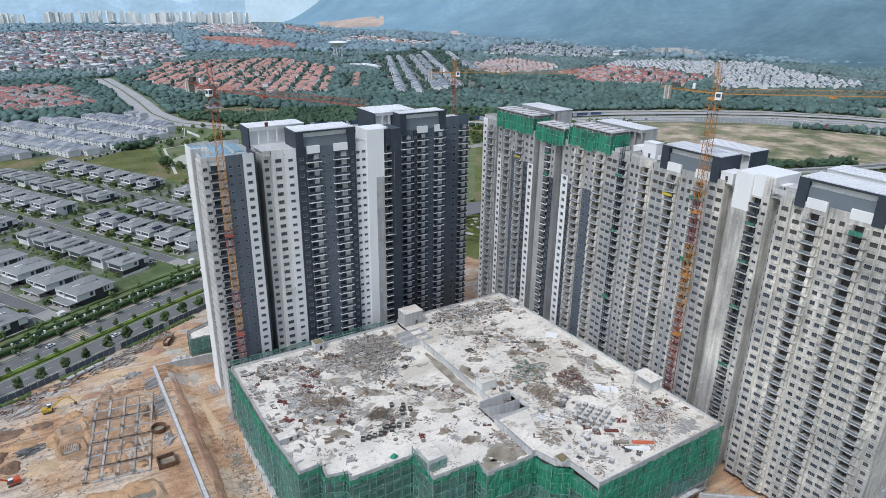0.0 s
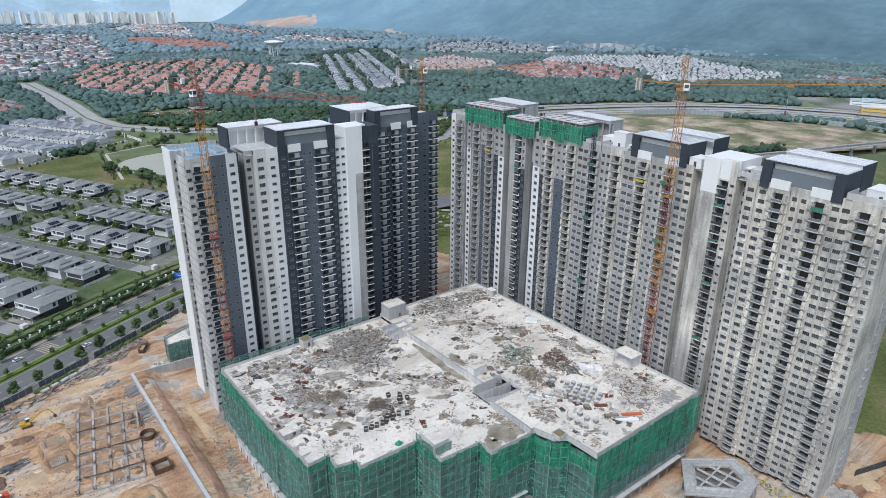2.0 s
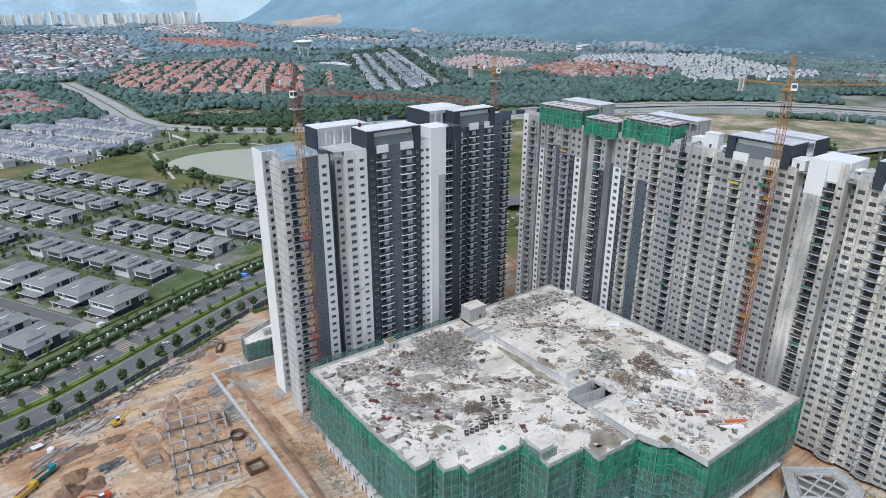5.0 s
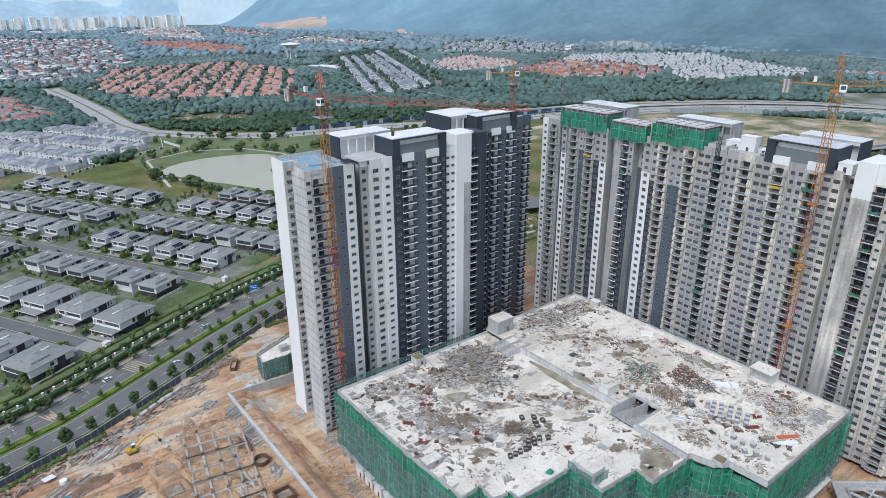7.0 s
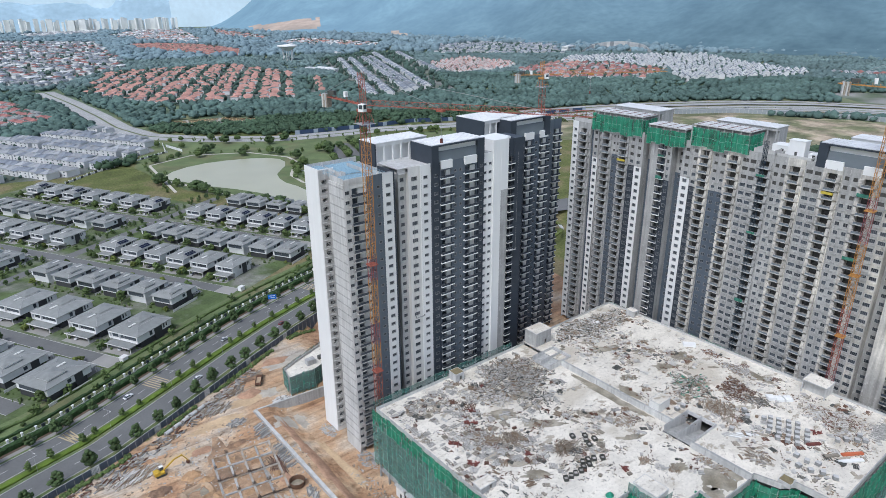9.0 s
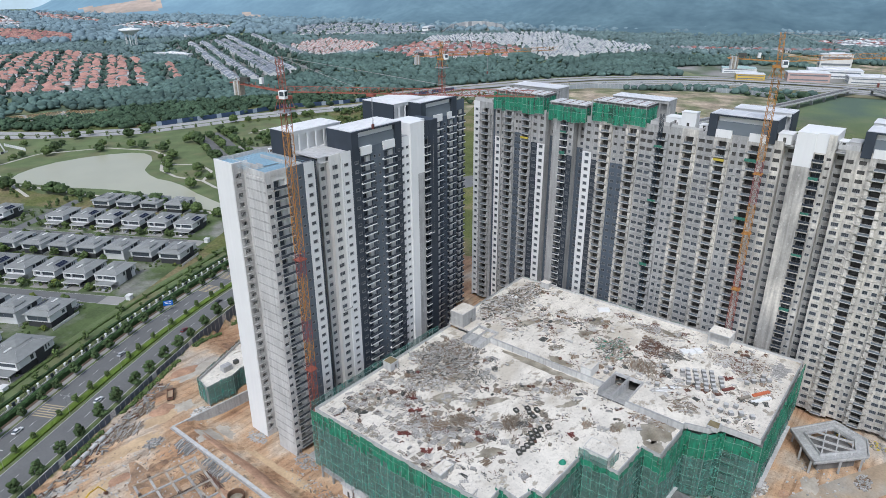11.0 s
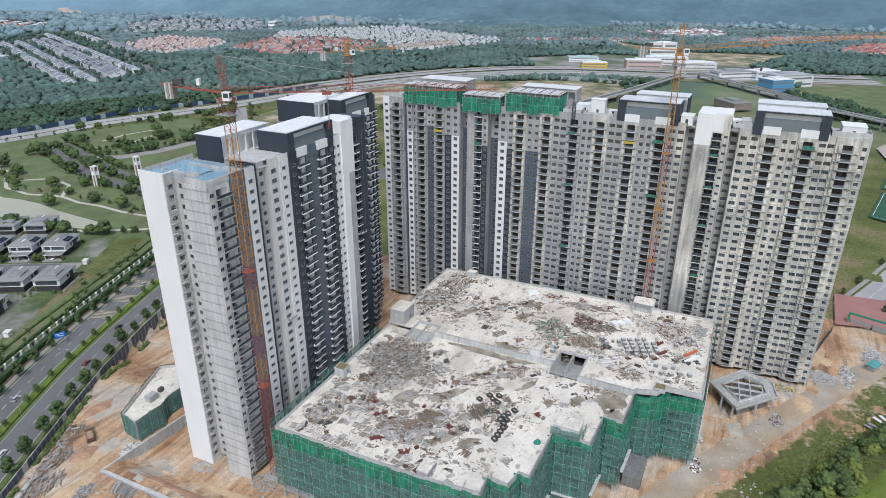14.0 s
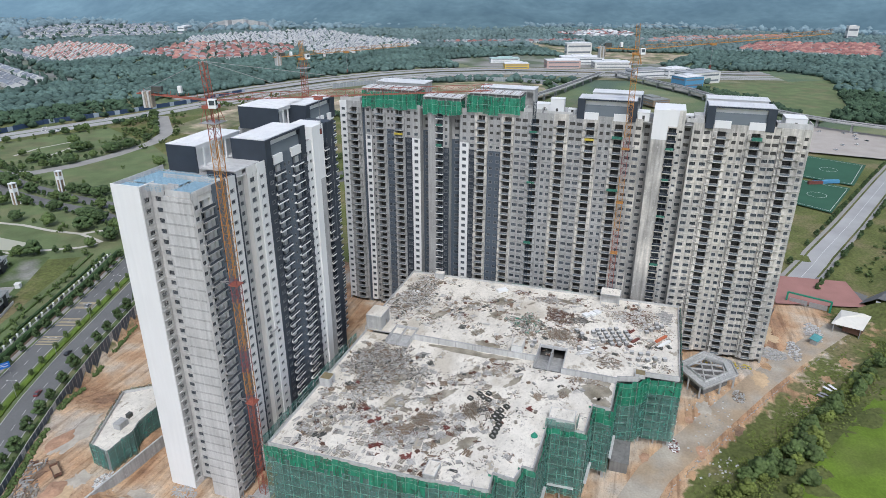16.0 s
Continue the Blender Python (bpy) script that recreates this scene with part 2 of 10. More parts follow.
HAUL = [(60, 122), (85, 112), (102, 106), (144, 82), (175, 64), (200, 48), (240, 20)]


def ground_z(x, y):
    if 330 < x or y > 430 or x < -160:
        base = 6.0
        return base if x < 330 else 1.5 + 4.5 * smooth01(500, 800, math.hypot(x - 190, y - 150)) if y < 330 else 6.0
    s = side_of_hoarding(x, y)
    if s > 0:
        z = ROAD_Z
    else:
        plateau = 5.2 - 0.6 * smooth01(0, 40, -s)
        if y > 287:
            low = smooth01(60, 85, x)
        else:
            low = smooth01(26, 37, x)
        z = plateau * (1 - low) + 0.0 * low
    # the grown-over bank beside the haul road
    d = 1e9
    for (x0, y0), (x1, y1) in zip(HAUL, HAUL[1:]):
        dx, dy = x1 - x0, y1 - y0
        t = min(1, max(0, ((x - x0) * dx + (y - y0) * dy) / (dx * dx + dy * dy)))
        q = math.hypot(x - x0 - t * dx, y - y0 - t * dy)
        if q < abs(d):
            d = q if dx * (y - y0) - dy * (x - x0) < 0 else -q
    if d > 0 and y < 150:
        z += 9.0 * smooth01(11, 40, d) * smooth01(20, 60, x)
        z += (noise.noise((x * 0.06, y * 0.06, 0)) + noise.noise((x * 0.2, y * 0.2, 3)) * 0.4) * 1.2 * smooth01(9, 20, d)
    if s < -3 and -160 < x < 330:
        z += noise.noise((x * 0.08, y * 0.08, 7)) * 0.35 * (1 if z > 0.3 else 0.5)
    return z


SITE = [(-90, 268), (-50.6, 281.8), (-30.2, 288.0), (-7.8, 299.5), (21.3, 315), (38.9, 324.5), (66, 338), (95, 350), (135, 364), (175, 378), (205, 390), (235, 330), (245, 75), (266, 55), (262, 26), (236, 30), (206, 40), (150, 71), (104, 97), (60, 108), (-40, 120), (-160, 120), (-160, 250)]


def grid_lines(lo, hi, fine_lo, fine_hi, step, growth):
    out, v = [], fine_lo
    while v <= fine_hi:
        out.append(v)
        v += step
    v, s = out[-1], step
    while v < hi:
        s *= growth
        v += s
        out.append(min(v, hi))
    v, s, left = out[0], step, []
    while v > lo:
        s *= growth
        v -= s
        left.append(max(v, lo))
    return left[::-1] + out


gx = grid_lines(-4900, 4900, -110, 290, 3.2, 1.35)
gy = grid_lines(-4900, 4900, 20, 400, 3.2, 1.35)


def ground_material():
    """Soil, grass and woodland floor, blended by how bare the ground is, with ragged edges."""
    m = bpy.data.materials.new("ground_cover")
    m.use_nodes = True
    n, k = m.node_tree.nodes, m.node_tree.links
    b = n["Principled BSDF"]
    b.inputs["Roughness"].default_value, b.inputs["Specular IOR Level"].default_value = 0.95, 0.2
    geo = n.new("ShaderNodeNewGeometry")

    def tex(scale, detail=5.0):
        t = n.new("ShaderNodeTexNoise")
        t.inputs["Scale"].default_value, t.inputs["Detail"].default_value = scale, detail
        k.new(geo.outputs["Position"], t.inputs["Vector"])
        return t.outputs["Fac"]

    def ramp(fac, stops):
        r = n.new("ShaderNodeValToRGB")
        while len(r.color_ramp.elements) < len(stops):
            r.color_ramp.elements.new(0.5)
        for e, (q, c) in zip(r.color_ramp.elements, stops):
            e.position, e.color = q, (*c, 1)
        k.new(fac, r.inputs["Fac"])
        return r.outputs["Color"]

    def mix(f, a, c, blend="MIX"):
        x = n.new("ShaderNodeMix")
        x.data_type, x.blend_type = "RGBA", blend
        if isinstance(f, float):
            x.inputs["Factor"].default_value = f
        else:
            k.new(f, x.inputs["Factor"])
        k.new(a, x.inputs["A"])
        k.new(c, x.inputs["B"])
        return x.outputs["Result"]

    def band(v, lo, hi):
        r = n.new("ShaderNodeMapRange")
        r.inputs["From Min"].default_value, r.inputs["From Max"].default_value = lo, hi
        k.new(v, r.inputs["Value"])
        return r.outputs[0]

    soil = ramp(tex(0.045), [(0.28, (0.24, 0.15, 0.1)), (0.4, (0.4, 0.25, 0.15)), (0.5, (0.48, 0.34, 0.22)), (0.6, (0.5, 0.42, 0.33)), (0.72, (0.4, 0.37, 0.33))])
    soil = mix(0.4, soil, ramp(tex(0.35, 8.0), [(0.3, (0.62, 0.6, 0.58)), (0.5, (1, 1, 1)), (0.7, (1.25, 1.2, 1.12))]), "MULTIPLY")
    def ruts(angle, along_s, across_s):
        mp = n.new("ShaderNodeMapping")
        mp.inputs["Rotation"].default_value = (0, 0, angle)
        mp.inputs["Scale"].default_value = (along_s, across_s, 1.0)
        k.new(geo.outputs["Position"], mp.inputs["Vector"])
        t = n.new("ShaderNodeTexNoise")
        t.inputs["Scale"].default_value, t.inputs["Detail"].default_value, t.inputs["Distortion"].default_value = 1.0, 6.0, 0.6
        k.new(mp.outputs[0], t.inputs["Vector"])
        return t.outputs["Fac"]

    soil = mix(0.75, soil, ramp(ruts(-0.5, 0.03, 0.42), [(0.36, (0.62, 0.57, 0.53)), (0.47, (1, 1, 1)), (0.56, (1.06, 1.03, 1.0)), (0.66, (1.28, 1.22, 1.15))]), "MULTIPLY")
    soil = mix(0.35, soil, ramp(ruts(0.9, 0.09, 0.4), [(0.36, (0.68, 0.62, 0.57)), (0.48, (1, 1, 1)), (0.64, (1.15, 1.13, 1.1))]), "MULTIPLY")
    soil = mix(0.7, soil, ramp(tex(1.6, 6.0), [(0.34, (0.6, 0.57, 0.54)), (0.46, (1, 1, 1)), (0.62, (1.0, 1.0, 1.0)), (0.7, (1.3, 1.27, 1.22))]), "MULTIPLY")
    turf = ramp(tex(0.03), [(0.35, (0.085, 0.1, 0.032)), (0.5, (0.125, 0.14, 0.045)), (0.65, (0.2, 0.165, 0.09))])
    turf = mix(0.8, turf, ramp(tex(0.6, 6.0), [(0.3, (0.6, 0.6, 0.6)), (0.7, (1.3, 1.3, 1.3))]), "MULTIPLY")
    at = n.new("ShaderNodeAttribute")
    at.attribute_name = "bare"
    add = n.new("ShaderNodeMath")
    add.operation = "ADD"
    k.new(at.outputs["Fac"], add.inputs[0])
    sub = n.new("ShaderNodeMath")
    sub.operation = "MULTIPLY_ADD"
    k.new(tex(0.22, 6.0), sub.inputs[0])
    sub.inputs[1].default_value, sub.inputs[2].default_value = 0.9, -0.45
    k.new(sub.outputs[0], add.inputs[1])
    near = mix(band(add.outputs[0], 0.42, 0.58), turf, soil)
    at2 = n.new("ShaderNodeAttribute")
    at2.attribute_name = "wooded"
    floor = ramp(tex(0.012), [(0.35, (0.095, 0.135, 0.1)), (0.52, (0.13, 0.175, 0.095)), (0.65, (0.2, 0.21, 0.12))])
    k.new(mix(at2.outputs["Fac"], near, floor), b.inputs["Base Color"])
    bp = n.new("ShaderNodeBump")
    bp.inputs["Strength"].default_value, bp.inputs["Distance"].default_value = 0.8, 0.9
    k.new(tex(0.5, 10.0), bp.inputs["Height"])
    k.new(bp.outputs[0], b.inputs["Normal"])
    return m


gmb = MB()
gmb.v = [(x, y, ground_z(x, y)) for y in gy for x in gx]
g_mat = ground_material()
gmb.slot(g_mat)
for j in range(len(gy) - 1):
    for i in range(len(gx) - 1):
        a = j * len(gx) + i
        gmb.f.append((a, a + 1, a + 1 + len(gx), a + len(gx)))
        gmb.mi.append(0)
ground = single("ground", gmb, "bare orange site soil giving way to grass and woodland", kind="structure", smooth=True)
bare = ground.data.attributes.new("bare", "FLOAT", "POINT")
wooded = ground.data.attributes.new("wooded", "FLOAT", "POINT")
edge_line = SITE + SITE[:1]
for i, (x, y, z) in enumerate(gmb.v):
    if -400 < x < 500 and -200 < y < 700:
        d = dist_to(edge_line, x, y) * (1 if inside(x, y, SITE) else -1)
        v = 0.5 + d / 9.0
        if 60 < x < 260 and y < 125 and v < 0.5:
            q = dist_to(HAUL, x, y)
            v = max(v, (0.4 if x > 150 and q < 20 else 0.12) + 0.3 * noise.noise((x * 0.09, y * 0.09, 4.0)) - max(0.0, q - 30) * 0.02)
        bare.data[i].value = min(1.0, max(0.0, v))
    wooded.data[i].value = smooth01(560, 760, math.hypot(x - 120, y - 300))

# ---- apartment towers ----
FLOORS, STOREY = 31, 3.345


class Facade:
    """Places (u, d, z) on one side of a tower: u along it, d outwards."""

    def __init__(self, axis, plane):
        self.axis, self.plane = axis, plane

    def p(self, u, d, z):
        return (u, self.plane - d, z) if self.axis == "x" else (self.plane - d, u, z)


def fbox(mb, fc, u0, u1, d0, d1, z0, z1, m):
    p = [fc.p(u, d, z) for z in (z0, z1) for d in (d0, d1) for u in (u0, u1)]
    return mb.solid(p, ((0, 2, 3, 1), (4, 5, 7, 6), (0, 1, 5, 4), (2, 6, 7, 3), (0, 4, 6, 2), (1, 3, 7, 5)), m)


def holed(mb, fc, u0, u1, d, z0, z1, holes, m, reveal, back):
    """One storey's wall with openings; each hole is (ua, ub, za, zb) and gets reveals and a back."""
    us = sorted({u0, u1, *[h[0] for h in holes], *[h[1] for h in holes]})
    for a, b in zip(us, us[1:]):
        h = next((h for h in holes if h[0] <= a and h[1] >= b), None)
        if not h:
            mb.face([fc.p(a, d, z0), fc.p(b, d, z0), fc.p(b, d, z1), fc.p(a, d, z1)], m)
            continue
        za, zb = h[2], h[3]
        if za > z0:
            mb.face([fc.p(a, d, z0), fc.p(b, d, z0), fc.p(b, d, za), fc.p(a, d, za)], m)
        if zb < z1:
            mb.face([fc.p(a, d, zb), fc.p(b, d, zb), fc.p(b, d, z1), fc.p(a, d, z1)], m)
        e = d - reveal
        mb.face([fc.p(a, d, za), fc.p(b, d, za), fc.p(b, e, za), fc.p(a, e, za)], m)
        mb.face([fc.p(a, d, zb), fc.p(b, d, zb), fc.p(b, e, zb), fc.p(a, e, zb)], m)
        mb.face([fc.p(a, d, za), fc.p(a, d, zb), fc.p(a, e, zb), fc.p(a, e, za)], m)
        mb.face([fc.p(b, d, za), fc.p(b, d, zb), fc.p(b, e, zb), fc.p(b, e, za)], m)
        mb.face([fc.p(a, e, za), fc.p(b, e, za), fc.p(b, e, zb), fc.p(a, e, zb)], back)


WINDOW_MESHES, PANE_MESHES = {}, {}


def window_data(axis, w, h, dark=False):
    """A framed window with two mullions, about its lower middle, for one side of a tower."""
    key = (axis, round(w, 1), round(h, 1), dark)
    sur = frame_m if dark else frame_pale
    if key not in WINDOW_MESHES:
        fc, mb = Facade(axis, 0.0), MB()
        t = 0.06
        panes = 4 if w > 1.6 else 2
        fbox(mb, fc, -w / 2, w / 2, -0.02, 0.05, 0, t, frame_m)
        fbox(mb, fc, -w / 2, w / 2, -0.02, 0.05, h - t, h, frame_m)
        for i in range(panes + 1):
            u = -w / 2 + (w - t) * i / panes
            fbox(mb, fc, u, u + t, -0.02, 0.05, t, h - t, frame_m)
        pb = MB()
        pb.face([fc.p(-w / 2, 0, 0), fc.p(w / 2, 0, 0), fc.p(w / 2, 0, h), fc.p(-w / 2, 0, h)], glass)
        PANE_MESHES[key] = pb
        # raised surround and sill
        fbox(mb, fc, -w / 2 - 0.14, w / 2 + 0.14, 0.2, 0.3, -0.14, 0, sur)
        fbox(mb, fc, -w / 2 - 0.14, w / 2 + 0.14, 0.2, 0.28, h, h + 0.1, sur)
        for q in (-w / 2 - 0.14, w / 2 + 0.02):
            fbox(mb, fc, q, q + 0.12, 0.2, 0.28, 0, h, sur)
        WINDOW_MESHES[key] = mb
    return key


WINDOW_OBJ = {}


class Tower:
    def __init__(self, ob, fc, z0, near):
        self.ob, self.fc, self.z0, self.near = ob, fc, z0, near
        self.rest, self.count = MB(), 0

    def window(self, u, d, z, w, h, dark=False):
        key = window_data(self.fc.axis, w, h, dark)
        if self.count < 300 and self.near[0] < u < self.near[1]:
            if key not in WINDOW_OBJ:
                WINDOW_OBJ[key] = WINDOW_MESHES[key].mesh("window")
                WINDOW_OBJ["pane", key] = PANE_MESHES[key].mesh("pane")
            o = new("window", WINDOW_OBJ[key])
            o.matrix_basis = Matrix.Translation(self.fc.p(u, d, z))
            child(o, self.ob)
            new("pane", WINDOW_OBJ["pane", key]).parent = o
            self.count += 1
        else:
            off, self_m = self.fc.p(u, d, z), self.rest
            for src in (WINDOW_MESHES[key], PANE_MESHES[key]):
                base = len(self_m.v)
                self_m.v += [(x + off[0], y + off[1], zz + off[2]) for x, y, zz in src.v]
                for f, mi in zip(src.f, src.mi):
                    self_m.f.append(tuple(base + a for a in f))
                    self_m.mi.append(self_m.slot(src.mats[mi]))

    def bay(self, u0, u1, m, wins=1, d=0.0, win_w=2.3, win_h=1.45, sill=1.0, top=108.0, raw_top=0, raw=None, back=14.0, floors=FLOORS, side=None):
        """A stack of storeys of painted wall with windows; the raw_top highest are still bare, with empty openings."""
        open_top = 3 if m in (conc, conc_warm) or raw else 0
        mb, fc = MB(), self.fc
        u0, u1 = min(u0, u1), max(u0, u1)
        for i in range(floors):
            z = self.z0 + STOREY * i
            mm = raw if raw and i >= floors - raw_top else m
            holes, w = [], min(win_w, (u1 - u0) / max(1, wins) - 0.5)
            for k in range(wins):
                c = u0 + (u1 - u0) * (k + 0.5) / wins
                holes.append((c - w / 2, c + w / 2, z + sill, z + sill + win_h))
                if not (open_top and i >= floors - open_top):
                    self.window(c, d - 0.22, z + sill, w, win_h, mm in (slate, navy, black))
            holed(mb, fc, u0, u1, d, z, z + STOREY, holes, mm, 0.25, inner_shade)
            if mm in (conc, conc_warm, conc_pale):
                fbox(mb, fc, u0 + 0.04, u1 - 0.04, d, d + 0.07, z - 0.14, z + 0.1, mm)
                if wins and u1 - u0 > 2.9 and i < floors - 3:
                    a = u0 + 0.15 if wins == 1 else (u0 + u1) / 2 - 0.75
                    fbox(mb, fc, a, a + 1.5, d, d + 0.4, z + 0.1, z + 0.22, mm)
        zt = self.z0 + STOREY * floors
        mt = raw if raw and raw_top else m
        fbox(mb, fc, u0, u1, d - 0.3, d, zt, top, mt)
        fbox(mb, fc, u0, u1, d - 0.4, d, self.z0 - 0.35, self.z0, m)
        for u in (u0, u1):
            mb.face([fc.p(u, d, -0.6), fc.p(u, d - back, -0.6), fc.p(u, d - back, min(top, 107.1)), fc.p(u, d, min(top, 107.1))], side or mt)
        return part("facade_bay", mb, self.ob)

    def blank(self, u0, u1, m, d=0.0, top=108.0, back=10.0, split=None, m2=None, joints=True):
        mb, fc = MB(), self.fc
        u0, u1 = min(u0, u1), max(u0, u1)
        zs = split or top
        fbox(mb, fc, u0, u1, d - back, d, -0.6, zs, m)
        if split:
            fbox(mb, fc, u0 - 0.05, u1 + 0.05, d - back, d + 0.05, zs, top, m2)
        if joints:
            for i in range(1, FLOORS):
                z = self.z0 + STOREY * i
                if z < zs - 1:
                    fbox(mb, fc, u0, u1, d, d + 0.05, z - 0.06, z + 0.06, m)
        return part("wall_panel", mb, self.ob)

    def balconies(self, u0, u1, m, d=0.0, gap=3.3, style="B", top=108.0, raw_top=0, raw=None, slab=None, back_m=None, off=0.0):
        """A stack of balconies: a deep opening in each storey, with a slab and a parapet before it."""
        mb, fc = MB(), self.fc
        u0, u1 = min(u0, u1), max(u0, u1)
        c, w = (u0 + u1) / 2 + off, min(gap, u1 - u0 - 0.4)
        for i in range(FLOORS):
            z = self.z0 + STOREY * i
            mm = raw if raw and i >= FLOORS - raw_top else m
            holed(mb, fc, u0, u1, d, z, z + STOREY, [(c - w / 2, c + w / 2, z + 0.1, z + (2.7 if style == "B" else 2.75))], mm, 1.7, back_m or inner_shade)
            # sliding door and its frame at the back of the recess
            if style == "B":
                continue
            fbox(mb, fc, c - w / 2 + 0.15, c + w / 2 - 0.15, d - 1.66, d - 1.6, z + 0.15, z + 2.4, glass)
            fbox(mb, fc, c - 0.04, c + 0.04, d - 1.6, d - 1.55, z + 0.15, z + 2.4, frame_m)
            if style == "C" and w > 4:
                fbox(mb, fc, c + w * 0.08, c + w / 2 - 0.01, d - 1.5, d - 0.7, z + 0.12, z + 2.74, offwhite)
        fbox(mb, fc, u0, u1, d - 0.3, d, self.z0 + STOREY * FLOORS, top, raw or m)
        for u in (u0, u1):
            mb.face([fc.p(u, d, -0.6), fc.p(u, d - 8, -0.6), fc.p(u, d - 8, min(top, 107.1)), fc.p(u, d, min(top, 107.1))], raw or m)
        part("facade_bay", mb, self.ob)
        key = ("bal", fc.axis, style, round(u1 - u0, 1), round(w, 1), (slab or m).name, round(off, 1))
        if key not in WINDOW_OBJ:
            b, o = MB(), Facade(fc.axis, 0.0)
            hw, s = (u1 - u0) / 2, slab or m
            if style == "B":
                fbox(b, o, off - w / 2 - 0.3, off + w / 2 + 0.3, 0.002, 1.35, -0.2, 0.12, conc_pale)
                fbox(b, o, off - w / 2 - 0.1, off + w / 2 + 0.1, 1.2, 1.26, 0.12, 0.8, grey_panel)
                fbox(b, o, off - w / 2 - 0.1, off + w / 2 + 0.1, 1.19, 1.27, 0.95, 1.02, frame_pale)
                fbox(b, o, -hw + 0.1, hw - 0.1, 0.002, 0.9, -0.12, 0.1, s)
                for sg in (-1, 1):
                    e = off + sg * (w / 2 + 0.15)
                    o2 = e + sg * min(1.15, hw - w / 2 - 0.2 - sg * off)
                    fbox(b, o, min(e, o2), max(e, o2), 0.002, 1.0, 0.1, 1.45, s)
                    fbox(b, o, min(e, o2), max(e, o2), 0.002, 0.7, 1.45, 2.55, s)
            else:
                fbox(b, o, -hw + 0.05, hw - 0.05, 0.002, 1.2, -0.2, 0.16, s)
                fbox(b, o, -hw + 0.1, hw - 0.1, 1.0, 1.05, 0.14, 1.0, black)
                fbox(b, o, -hw + 0.05, hw - 0.05, 0.98, 1.07, 1.0, 1.06, frame_m)
            WINDOW_OBJ[key] = b.mesh("balcony")
        for i in range(FLOORS):
            z = self.z0 + STOREY * i
            ob = new("balcony", WINDOW_OBJ[key])
            ob.matrix_basis = Matrix.Translation(fc.p((u0 + u1) / 2, d, z))
            child(ob, self.ob)

    def done(self):
        part("window_rest", self.rest, self.ob, kind="stuff")


tower_a = thing("apartment_tower", (88, 255, 0), "tall white, charcoal and grey apartment tower, nearly finished", "apartment tower")
ta = Tower(tower_a, Facade("x", 242.0), 2.6, (40, 83))
# end block
ta.bay(46.75, 49.0, conc_pale, 1, 0.6, 1.6, 1.3, top=109.0, back=9.4)
ta.balconies(49.0, 55.4, offwhite, 0.2, 4.6, "C", top=109.0, slab=conc)
ta.bay(55.4, 61.8, slate, 2, 0.6, 1.1, 0.9, 1.2, top=109.0)
ta.bay(61.8, 66.0, white, 1, 0.9, 1.8, 1.2, top=109.0)
ta.blank(66.0, 69.6, conc, -9.0, 107.0, joints=False)
ta.blank(66.02, 66.5, black, 1.1, 109.2, joints=False)
ta.bay(69.6, 73.0, conc_pale, 1, -1.5, 1.7, 1.4, top=108.5)
ta.bay(73.0, 78.0, offwhite, 1, 0.2, 2.4, 1.5, top=109.2)
ta.bay(78.0, 82.7, white, 1, 0.5, 1.8, 1.1, top=109.2)
ta.bay(82.7, 86.4, black, 1, 1.2, 1.6, 1.0, top=109.0)
ta.balconies(86.4, 92.8, slate, 0.6, 5.0, "C", top=108.0, slab=white, off=0.2)
ta.bay(92.8, 97.9, slate, 2, 0.6, 0.9, 1.0, 1.3, top=109.0)
ta.balconies(97.9, 104.9, slate, 0.6, 5.4, "C", top=108.0, slab=white, off=0.2)
ta.bay(104.9, 107.9, black, 1, 1.2, 1.0, 1.0, 1.3, top=109.0)
ta.bay(107.9, 113.2, white, 2, 0.4, 1.5, 1.0, 1.2, top=109.0)
ta.blank(113.2, 117.2, white, 1.0, 113.5)
ta.blank(117.2, 121.0, conc, 1.0, 113.5, split=93.0, m2=white)
ta.balconies(121.0, 124.4, black, 0.4, 2.8, "C", top=113.0, slab=offwhite)
ta.blank(124.4, 129.2, black, 1.0, 113.0)
ta.done()
ta2 = Tower(tower_a, Facade("x", 258.0), 2.6, (0, 0))
ta2.blank(129.2, 138.0, black, -1.0, 108, joints=False)
ta2.balconies(138.0, 144.6, navy, 0.2, 5.0, "C", slab=white)
ta2.bay(144.6, 146.4, black, 1, 0.8, 0.8, 1.0)
ta2.balconies(146.4, 152.2, navy, 0.2, 4.6, "C", slab=white)
ta2.bay(152.2, 155.6, navy, 1, 0.4, 1.4, 1.0)
ta2.balconies(155.6, 161.6, navy, 0.2, 4.8, "C", slab=white)
ta2.done()

ta3 = Tower(tower_a, Facade("x", 269.4), 2.6, (0, 0))
ta3.blank(161.6, 166.6, white, 0.2, 110.0, back=4.0)
ta3.bay(166.6, 177.0, slate, 2, 0.6, 1.6, 1.0, 1.2, top=110.4)
ta3.balconies(177.0, 183.0, navy, 0.2, 4.6, "C", slab=white, top=110.6)
ta3.done()

tower_b = thing("apartment_tower", (206, 168, 0), "long concrete apartment tower still unpainted over much of its face", "apartment tower")
tb = Tower(tower_b, Facade("y", 194.0), 2.0, (60, 136))
N = dict(raw_top=4, raw=conc)
tb.bay(271.0, 267.4, white, 1, 0.3, 1.6, 1.2)
tb.balconies(267.4, 259.6, conc, 0.3)
tb.blank(259.6, 257.8, navy, -0.8, 108)
tb.bay(257.8, 254.6, white, 1, 0.3, 1.6, **N)
tb.bay(254.6, 253.0, conc, 1, -0.4, 0.9)
tb.balconies(253.0, 246.6, conc, 0.3)
tb.bay(246.6, 242.7, navy, 2, 0.0, 1.1, 1.2, raw_top=3, raw=conc)
tb.balconies(242.7, 237.0, conc, 0.3)
